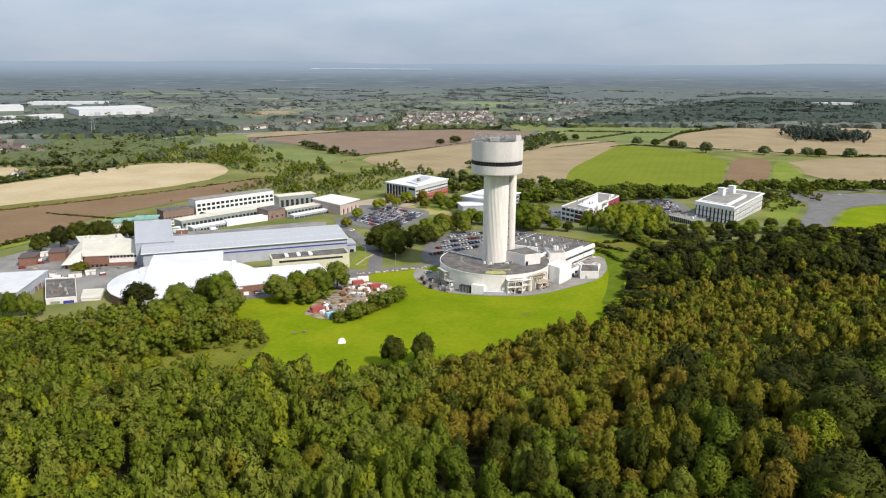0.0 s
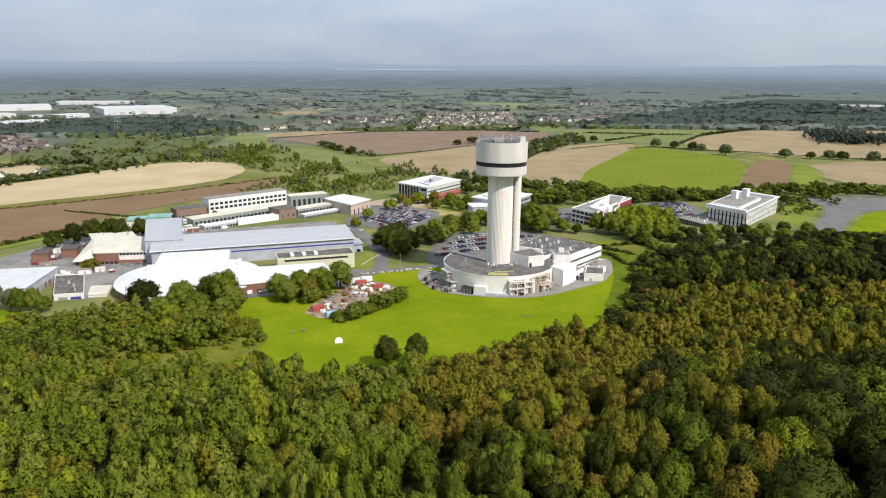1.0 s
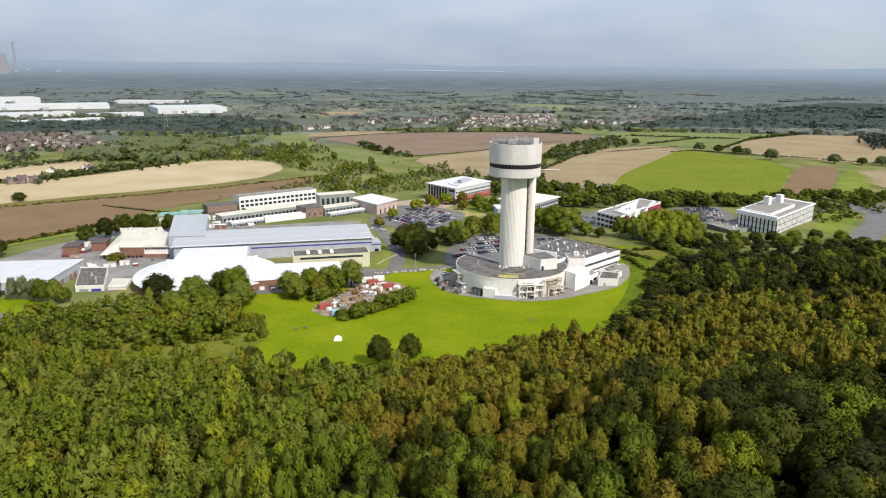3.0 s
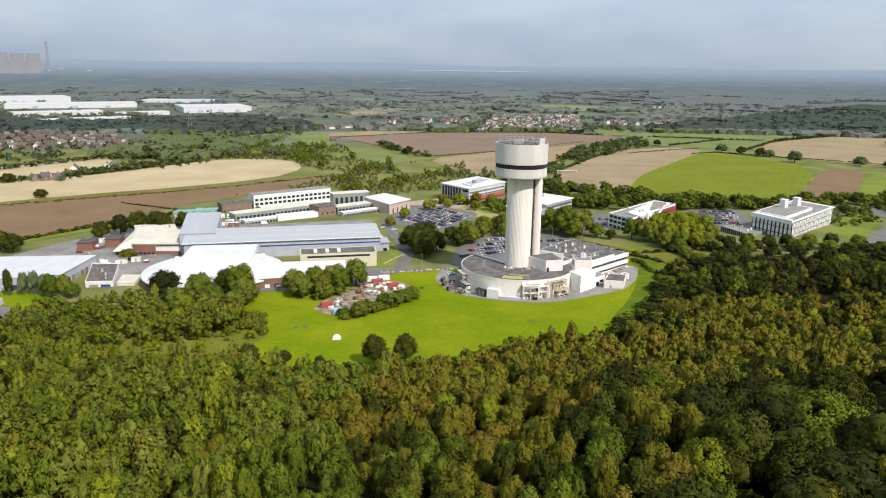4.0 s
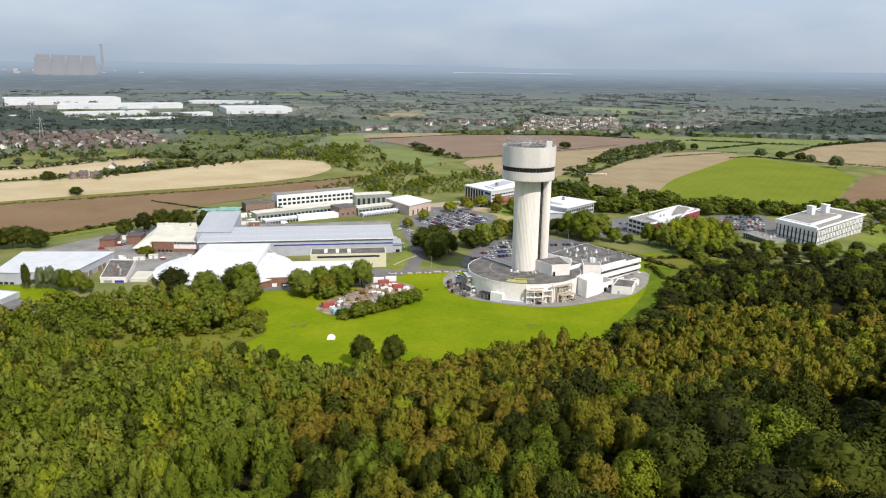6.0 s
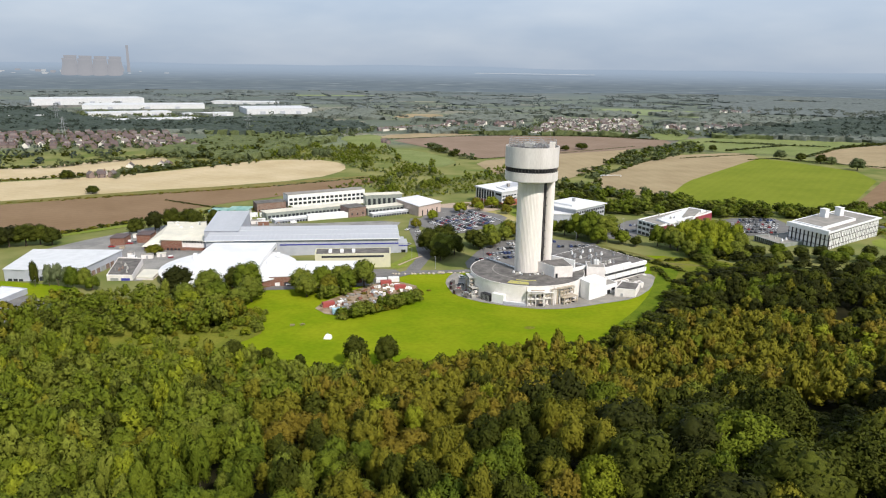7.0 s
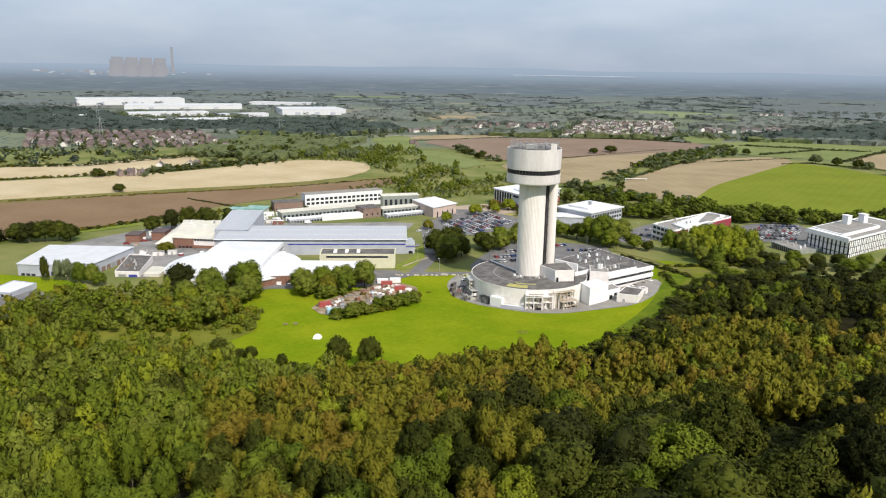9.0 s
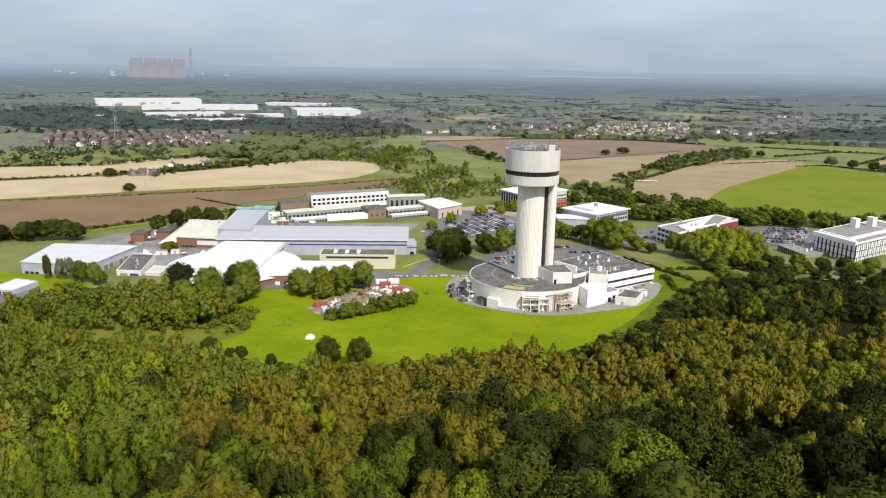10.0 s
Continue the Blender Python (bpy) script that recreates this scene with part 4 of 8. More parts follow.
# ---- the halls ----
def build_hall():
    t = thing("experiment_hall", -178.55, 403.0, -3.6, 20.7, "long grey metal-roofed experiment hall with a blue stripe", "hall")
    L, D, B, e, r = 122.5, 31.0, 41.0, 10.6, 12.6
    part("wall", Geo().box(0, 0, -2.5, L, B, e - 1.4), M_GWALL, t)
    part("wall_head", Geo().box(0, 0, e - 1.4, L, 0.3, e), M_GWALL, t)
    for x in (0.0, L - 0.25):
        part("gable", Geo().prism([(0, e - 1.6), (B, e - 1.6), (B, e - 1.2), (D, r + 0.05), (0, e)], x, x + 0.25), M_GWALL, t, at=Matrix(((0, 0, 1, 0), (1, 0, 0, 0), (0, 1, 0, 0), (0, 0, 0, 1))))
    n = 40
    w = (L + 2) / n - 0.06
    g = Geo()
    g.face([(0, -1.0, e), (w, -1.0, e), (w, D, r + 0.2), (0, D, r + 0.2)])
    g.face([(0, D, r + 0.2), (w, D, r + 0.2), (w, B + 0.6, e - 1.0), (0, B + 0.6, e - 1.0)])
    g.face([(0, -1.0, e - 0.5), (w, -1.0, e - 0.5), (w, -1.0, e), (0, -1.0, e)])
    sheet = g.mesh("roof_sheet", M_GROOF)
    for k in range(n):
        part("roof_sheet", sheet, None, t, at=Matrix.Translation((-1 + (L + 2) * k / n, 0, 0)))
    lining = Geo()
    lining.face([(-0.9, -0.9, e - 0.1), (L + 0.9, -0.9, e - 0.1), (L + 0.9, D, r + 0.05), (-0.9, D, r + 0.05)])
    part("roof_lining", lining, M_GROOF, t)
    for y in (10.0, 21.0):
        z = e + (r + 0.2 - e) * (y + 1) / (D + 1)
        part("roof_joint", Geo().prism([(-1, y), (L + 1, y), (L + 1, y + 0.35), (-1, y + 0.35)], z + 0.01, z + 0.12), M_PALEM, t)
    part("gutter", Geo().box(-1, -1.4, e - 0.3, L + 1, -0.9, e + 0.1), M_WHITE, t)
    part("stripe", Geo().box(46, -0.12, e - 3.9, L, 0.1, e - 3.1), M_BLUE, t, "dark blue stripe")
    for k in range(20):
        part("panel_joint", Geo().box(6.1 * k + 3, -0.06, 0, 6.1 * k + 3.1, 0.1, e - 0.4), M_GROOF, t)
    part("roller_door", Geo().box(L - 0.1, 8, 0, L + 0.15, 13, 5.5), M_STEEL, t)
    part("roller_door", Geo().box(L - 0.1, 18, 0, L + 0.15, 22, 4.5), M_WHITE, t)
    part("porch", Geo().box(L, 1, -2, L + 6, 14, 6.4), M_GWALL, t)
    part("porch_stripe", Geo().box(L + 0.1, 0.9, 4.9, L + 6.05, 1.1, 5.5), M_BLUE, t, "dark blue stripe")
    part("porch_roof", Geo().box(L, 0.8, 6.4, L + 6.2, 14.2, 6.7), M_GROOF, t)
    part("porch_door", Geo().box(L + 2, 0.85, -1.5, L + 4.6, 1.05, 2.4), M_TINT, t, "dark doorway")
    part("side_store", Geo().box(L, 18, -2, L + 5, 27, 5.2), M_GWALL, t)


def slab(g, pts, th, mi=0):
    """A sheet of that thickness under four or more points in space."""
    n, k = len(g.v), len(pts)
    g.v += [tuple(p) for p in pts] + [(p[0], p[1], p[2] - th) for p in pts]
    g.f += [tuple(range(n, n + k)), tuple(range(n + 2 * k - 1, n + k - 1, -1))] + [(n + i, n + k + i, n + k + (i + 1) % k, n + (i + 1) % k) for i in range(k)]
    g.mi += [mi] * (k + 2)
    return g


build_hall()
t, loc, h = block("annex", "pale yellow annex with a dark flat roof and a window strip", [(-100, 394), (-57.5, 409.5), (-62, 423), (-104.7, 406.5)], 6.2, M_CWALL, M_DROOF, parapet=0.3)
part("window_band", Geo().box(4, -0.1, h - 2.2, loc[1][0] - 4, 0.2, h - 1.0), M_GLASS, t)
for k in range(3):
    part("roof_light", Geo().box(8 + 7 * k, 3, h, 10 + 7 * k, 9, h + 1.0), M_WHITE, t)


def build_dome():
    """The round white hall: faceted low roof with a raised middle strip, over a brick wall."""
    t = thing("round_hall", -141.0, 367.0, -3.2, 17, "low round hall with a bright white roof and brick walls", "hall")
    n = 28
    part("wall", Geo().lathe([(37.5, 0), (37.5, 5.6)], n), M_BRICK, t)
    part("roof", Geo().lathe([(37.4, 5.4), (38.6, 5.5), (38.6, 6.0), (33.0, 7.4), (20.0, 8.8), (0.0, 9.4)], n), M_WROOF, t, "white sheet roof")
    g = Geo()
    xs = (-19, 20)
    prof = [(-37.0, 7.6), (-33, 9.2), (-18, 10.8), (0, 11.3), (18, 11.2), (33, 10.6), (41.0, 10.0)]
    for (y0, z0), (y1, z1) in zip(prof, prof[1:]):
        g.face([(xs[0], y0, z0), (xs[1], y0, z0), (xs[1], y1, z1), (xs[0], y1, z1)])
        for x in xs:
            g.face([(x, y0, z0), (x, y1, z1), (x, y1, z1 - 2.6), (x, y0, z0 - 2.6)])
    for y, z in (prof[0], prof[-1]):
        g.face([(xs[0], y, z), (xs[1], y, z), (xs[1], y, 5.0), (xs[0], y, 5.0)])
    part("raised_roof", g, M_WROOF, t, "raised white roof strip")
    for k in range(8):
        a = radians(228 + 10 * k)
        part("window", Geo().box(-1.2, -0.2, 1.4, 1.2, 0.2, 3.6), M_GLASS, t, at=Matrix.Translation((37.4 * math.cos(a), 37.4 * math.sin(a), 0)) @ Matrix.Rotation(a + math.pi / 2, 4, "Z"))
    for x, y in ((-22, 10), (24, -6), (26, 12), (-25, -12)):
        part("roof_vent", Geo().box(-1, -1, 8.4, 1, 1, 11.2), M_WHITE, t, at=Matrix.Translation((x, y, 0)))


build_dome()
t, loc, h = block("workshop", "low brick workshop with a flat white roof", [(-108, 351), (-62, 372), (-74, 396), (-118, 382)], 3.6, M_BRICK, M_WROOF, parapet=0.3, over=0.6)
for x, m in ((3, M_WHITE), (12, M_WHITE), (17, M_REDP), (8, M_GLASS)):
    part("door", Geo().box(x, -0.12, 0.6, x + 2.6, 0.2, 3.6), m, t)
t, loc, h = block("link_hall", "grey sheet-roofed hall set across the long hall", [(-189, 418), (-168, 425), (-194, 488), (-216, 480)], 9.3, M_GWALL, M_GROOF, parapet=0.2, over=0.5)
def build_canteen():
    """Brick hall under one broad cream roof that climbs away from its low front, with a brick box and a clerestory."""
    ox, oy, oz = -219.7, 414.8, -5.6
    t = thing("canteen", ox, oy, oz, 0, "brick hall under a broad sloping cream sheet roof", "building")

    def at(*pts):
        return [(p[0] - ox, p[1] - oy, p[2] - oz) for p in pts]
    flat = [(p[0] - ox, p[1] - oy) for p in ((-230.6, 411.4), (-219.7, 414.4), (-181, 421.8), (-190, 450), (-236.4, 448))]
    part("wall", Geo().prism(flat, -0.8, 2.9), M_BRICK, t)
    part("roof", slab(Geo(), at((-231.6, 410.3, -2.4), (-219.6, 413.4, -2.1), (-225, 423.4, 3.5), (-237, 449, 4.5)), 0.35), M_CROOF, t, "sloping cream sheet roof")
    part("roof", slab(Geo(), at((-225, 423.2, 3.4), (-192, 434, 3.6), (-200, 452, 3.6), (-230, 457.6, 4.4), (-237, 448.8, 4.4)), 0.35), M_CROOF, t, "cream sheet roof")
    part("front_roof", slab(Geo(), at((-220.2, 414.2, 2.2), (-180.6, 421.3, 2.4), (-191.5, 434.2, 3.45), (-225.2, 423.4, 3.45)), 0.4), M_CROOF, t, "cream sheet roof with a deep fascia")
    part("brick_box", Geo().prism([(p[0] - ox, p[1] - oy) for p in ((-219.7, 414.8), (-205.8, 417.2), (-209, 426), (-222.5, 422))], 0, 7.5), M_BRICK, t)
    part("upper_wall", Geo().prism([(p[0] - ox, p[1] - oy) for p in ((-205.9, 417.6), (-181.2, 422.0), (-191, 432), (-209, 426))], 2.8, 7.5), M_RENDER, t, "pale upper wall")
    a = math.atan2(421.9 - 417.4, -181.2 + 205.8)
    for k in range(12):
        m = Matrix.Translation((13.9 + 2.0 * k * math.cos(a) + 0.6, 2.75 + 2.0 * k * math.sin(a), 6.0)) @ Matrix.Rotation(a, 4, "Z")
        part("window", Geo().box(0, -0.16, 0, 1.3, 0.2, 1.2), M_TINT, t, at=m)
    b = math.atan2(3.0, 10.9)
    for k in range(4):
        m = Matrix.Translation((-10.4 + 2.7 * k * math.cos(b), -3.3 + 2.7 * k * math.sin(b), 0.4)) @ Matrix.Rotation(b, 4, "Z")
        part("window", Geo().box(0, -0.16, 0, 1.7, 0.2, 2.0), M_TINT, t, at=m)
    for k in range(5):
        part("window", Geo().box(1.0 + 2.6 * k, -0.35, 0.4, 2.6 + 2.6 * k, 0.4, 2.2), M_TINT, t, at=Matrix.Rotation(math.atan2(2.4, 13.9), 4, "Z"))
    for x, y in ((-3, 28), (-10, 34), (4, 30)):
        part("roof_vent", Geo().box(-0.8, -0.6, 8.6, 0.8, 0.6, 10.6), M_WHITE, t, at=Matrix.Translation((x, y, 0)))


build_canteen()
t, loc, h = block("workshop_range", "long low building with a cream pitched roof", [(-240, 452), (-214, 460), (-226, 478), (-252, 470)], 0.4, M_RENDER, M_CROOF, parapet=0.6, over=1.0)
roof_clutter(t, loc, h + 0.5, 8, 21)
for i, (cx, cy, a, w, hh) in enumerate(((-226, 540, 40, 9, 3.2), (-217, 546, 44, 7, 2.8), (-222, 528, 20, 6, 2.6), (-206, 522, 48, 6, 2.6), (-198, 528, 44, 5, 2.4), (-213, 516, 30, 4, 2.2))):
    ca, sa = math.cos(radians(a)), math.sin(radians(a))
    t, loc, h = block("site_cabin", "white flat-roofed site cabin on asphalt", [(cx, cy), (cx + w * ca, cy + w * sa), (cx + w * ca - 3 * sa, cy + w * sa + 3 * ca), (cx - 3 * sa, cy + 3 * ca)], ground(cx, cy) + hh, M_WHITE, M_WROOF, category="cabin", parapet=0.2, over=0.2)
    part("window", Geo().box(0.8, -0.08, 1.6, 2.2, 0.1, 2.6), M_GLASS, t)
    part("door", Geo().box(w - 1.8, -0.08, 0.7, w - 0.9, 0.1, 2.6), M_STEEL, t)
for i, (cx, cy) in enumerate(((-250, 540), (-236, 546))):
    t, loc, h = block("pavilion", "small pavilion with a green copper roof", [(cx - 7, cy - 6), (cx + 8, cy - 2), (cx + 5, cy + 11), (cx - 10, cy + 7)], -4.0 + i, M_RENDER, M_TEAL, parapet=1.0, over=1.5)


# ---- offices ----
def offices(name, label, a, b, depth, z1, wall, roof, rows, ww, wh, gap, over=0.4, parapet=0.4, band=None):
    d = Vector((b[0] - a[0], b[1] - a[1])).normalized()
    nx, ny = -d.y * depth, d.x * depth
    t, loc, h = block(name, label, [a, b, (b[0] + nx, b[1] + ny), (a[0] + nx, a[1] + ny)], z1, wall, roof, parapet=parapet, over=over)
    if band:
        for z in rows:
            part("spandrel", Geo().box(0.4, -0.12, z - 1.1, loc[1][0] - 0.4, 0.1, z - 0.15), band, t)
    facade(t, 0.6, loc[1][0] - 0.6, 0, rows, ww, ww, wh, gap)
    return t, loc, h


offices("office_block", "white three-storey office block with rows of square windows", (-209.9, 584.3), (-156.7, 636.7), 13, 4.4, M_WHITE, M_PAVE, (5.2, 8.9), 2.9, 2.1, 4.1)
offices("office_end", "brown brick end building of the offices", (-230, 565), (-211, 582), 14, -1.0, M_BRICK2, M_DROOF, (2.0,), 1.4, 1.4, 3.0)
offices("low_offices", "long low office range with a pale green roof", (-201.4, 527.7), (-151.5, 581.6), 12, -0.6, M_GLAZ, M_CROOF, (3.4,), 2.2, 2.2, 3.4, over=0.8)
offices("glazed_corridor", "low glazed corridor with a white fascia", (-190, 520), (-140, 572), 8, -4.2, M_GWALL, M_WHITE, (1.0,), 1.8, 1.5, 2.4, over=0.4)
offices("low_offices", "long low office range with a pale roof", (-131.0, 573), (-100, 607), 11, -0.8, M_GLAZ, M_CROOF, (3.6,), 2.2, 2.0, 3.4, over=0.8)
offices("glazed_corridor", "low glazed corridor with a white roof", (-124, 566), (-93, 600), 6, -3.8, M_GWALL, M_WHITE, (0.9,), 1.8, 1.5, 2.4)
offices("stair_block", "brown brick stair block between office ranges", (-143, 560), (-132, 572), 16, 1.0, M_BRICK2, M_DROOF, (3.0,), 1.2, 1.6, 5.0)
t, loc, h = offices("tall_office", "tall brick and glass block with a pale flat roof", (-146.3, 611.9), (-118, 630), 12, 3.0, M_GLAZ, M_CROOF, (1.0,), 2.4, 8.0, 4.4, over=0.9)
t, loc, h = block("white_store", "long white windowless store", [(-170, 538), (-139, 565), (-143, 571), (-174, 544)], -3.0, M_WHITE, M_WROOF)
t, loc, h = block("lecture_hall", "square pale hall with a shallow white pyramid roof", [(-88, 580), (-75.6, 607), (-103, 630), (-116, 608)], 2.2, M_PINK, M_WROOF, parapet=0.5, over=1.5)
g = Geo()
c = (sum(p[0] for p in loc) / 4, sum(p[1] for p in loc) / 4)
for i in range(4):
    p, q = loc[i], loc[(i + 1) % 4]
    g.face([(p[0], p[1], h + 0.52), (q[0], q[1], h + 0.52), (c[0], c[1], h + 2.6)])
part("pyramid_roof", g, M_WROOF, t)
facade(t, 2, loc[1][0] - 2, 0, (1.5,), 3, 1.2, 5.0, 5.5)


def build_red_brick():
    """Four-storey office: glazed entrance side, a long side with red panels below and pale cladding above, white oversailing roof."""
    a, b, c, d = (-57.5, 673.5), (-28.0, 646.5), (1.7, 694.9), (-27.8, 721.9)
    t, loc, h = block("innovation_centre", "modern office with red panels, glazed entrance and white roof", [a, b, c, d], 6.4, M_PALEM, M_WROOF, parapet=0.8, over=1.6)
    L1 = loc[1][0]
    v = Vector(loc[2]) - Vector(loc[1])
    L2 = v.length
    side = Matrix.Translation((*loc[1], 0)) @ Matrix.Rotation(math.atan2(v.y, v.x), 4, "Z")
    part("glazing", Geo().box(0.6, -0.15, 5.2, L1 * 0.72, 0.1, h - 0.8), M_GLASS, t, "tall entrance glazing")
    for k in range(8):
        part("column", Geo().box(1.0 + k * L1 * 0.1, -0.6, 0.5, 1.5 + k * L1 * 0.1, 0.05, h), M_WHITE, t)
    part("red_band", Geo().box(-0.2, -0.3, 0.6, L1 * 0.45, 0.1, 5.0), M_REDP, t, "red cladding panels")
    part("red_band", Geo().box(L1 * 0.55, -0.25, 0.6, L1 + 0.2, 0.1, 6.0), M_BRICK, t, "red brick panels")
    part("stair_window", Geo().box(L1 * 0.78, -0.2, h - 3.2, L1 - 1.0, 0.1, h - 1.4), M_TINT, t)
    part("red_band", Geo().box(-0.2, -0.25, 0.6, L2, 0.1, 5.6), M_PINKR, t, "pinkish red cladding panels", at=side)
    part("red_band", Geo().box(L2 * 0.3, -0.22, 5.7, L2, 0.1, 7.0), M_PINKR, t, "pinkish red cladding panels", at=side)
    win = Geo().box(-1.3, -0.32, 0, 1.3, 0.1, 1.3).mesh("window", M_GLASS)
    for z in (2.4, 7.4, 10.6):
        for k in range(int(L2 / 4.0)):
            part("window", win, None, t, at=side @ Matrix.Translation((2.4 + 4.0 * k, 0, z)))
    part("roof_step", Geo().prism([(L1 * 0.45, 10), (L1 - 4, 7), (loc[2][0] - 7, loc[2][1] - 6), (loc[3][0] + 9, loc[3][1] - 6)], h + 0.7, h + 2.0), M_WROOF, t)
    part("roof_panel", Geo().prism([(L1 * 0.5, 13), (L1 - 7, 11), (loc[2][0] - 12, loc[2][1] - 10), (loc[3][0] + 14, loc[3][1] - 10)], h + 2.0, h + 2.12), M_GROOF, t)
    part("chimney", Geo().box(L1 * 0.6, 18, h, L1 * 0.6 + 2.4, 20.4, h + 5), M_PAVE, t)


build_red_brick()
t, loc, h = block("white_offices", "office building under a wide white metal roof", [(43, 578), (64.3, 614), (36, 632), (14, 596)], 7.4, M_GWALL, M_WROOF, parapet=0.7, over=2.0)
facade(t, 0.8, loc[1][0] - 0.8, 0, (2.0, 6.0, 9.4), 2, 2.0, 1.9, 3.2)
part("roof_step", Geo().prism([(loc[0][0] + 6, 8), (loc[1][0] - 6, 8), (loc[2][0] - 6, loc[2][1] - 6), (loc[3][0] + 6, loc[3][1] - 6)], h + 0.7, h + 2.2), M_WROOF, t)
part("chimney", Geo().box(20, 16, h + 2, 22, 18, h + 5), M_STEEL, t)
t, loc, h = block("white_offices_link", "lower white-roofed wing of the offices", [(14, 572), (42, 578), (38, 594), (10, 588)], 3.6, M_GWALL, M_WROOF, parapet=0.5, over=1.2)


def build_maroon():
    t, loc, h = block("enterprise_block", "three-storey office with white frames, maroon panels and stepped roof", [(89.6, 541), (104, 523), (146, 590), (131, 603)], 9.6, M_WHITE, M_PAVE, parapet=0.9)
    part("maroon_end", Geo().box(loc[1][0] * 0.6, -0.12, 0.5, loc[1][0] - 0.5, 0.1, h - 1.6), M_MAROON, t)
    facade(t, 0.8, loc[1][0] - 0.8, -0.1, (2.2, 5.9, 9.4), 3, 3.0, 1.9, 3.6)
    for z in (4.6, 8.3):
        part("white_band", Geo().box(0.2, -0.45, z, loc[1][0] + 0.2, 0.1, z + 0.6), M_WHITE, t)
    L = (Vector(loc[2]) - Vector(loc[1])).length
    a = math.atan2(loc[2][1] - loc[1][1], loc[2][0] - loc[1][0])
    side = Matrix.Translation((*loc[1], 0)) @ Matrix.Rotation(a, 4, "Z")
    part("maroon_bay", Geo().box(1, -0.3, 0.5, 18, 0.1, h - 0.6), M_MAROON, t, at=side)
    part("red_bay", Geo().box(L - 26, -0.35, 0.5, L, 0.1, h - 0.4), M_MAROONB, t, at=side)
    part("white_bay", Geo().box(22, -2.5, 0.5, 46, 0.1, h + 1.6), M_WHITE, t, at=side)
    for k in range(8):
        part("window", Geo().box(2 + 9 * k, -0.5 if not 22 < 2 + 9 * k < 46 else -2.8, h - 4.5, 6 + 9 * k, 0, h - 2.8), M_GLASS, t, at=side)
    part("upper_roof", Geo().prism([(loc[0][0] + 6, loc[0][1] + 12), (loc[1][0] - 1, loc[1][1] + 10), (loc[2][0] - 3, loc[2][1] - 3), (loc[3][0] + 3, loc[3][1] - 3)], h, h + 1.3), M_WROOF, t, "white upper roof")
    part("upper_roof_felt", Geo().prism([(loc[0][0] + 8, loc[0][1] + 34), (loc[1][0] - 3, loc[1][1] + 30), (loc[2][0] - 5, loc[2][1] - 6), (loc[3][0] + 5, loc[3][1] - 6)], h + 1.2, h + 1.5), M_PAVE, t)
    roof_clutter(t, loc, h + 1.0, 7, 41)


build_maroon()


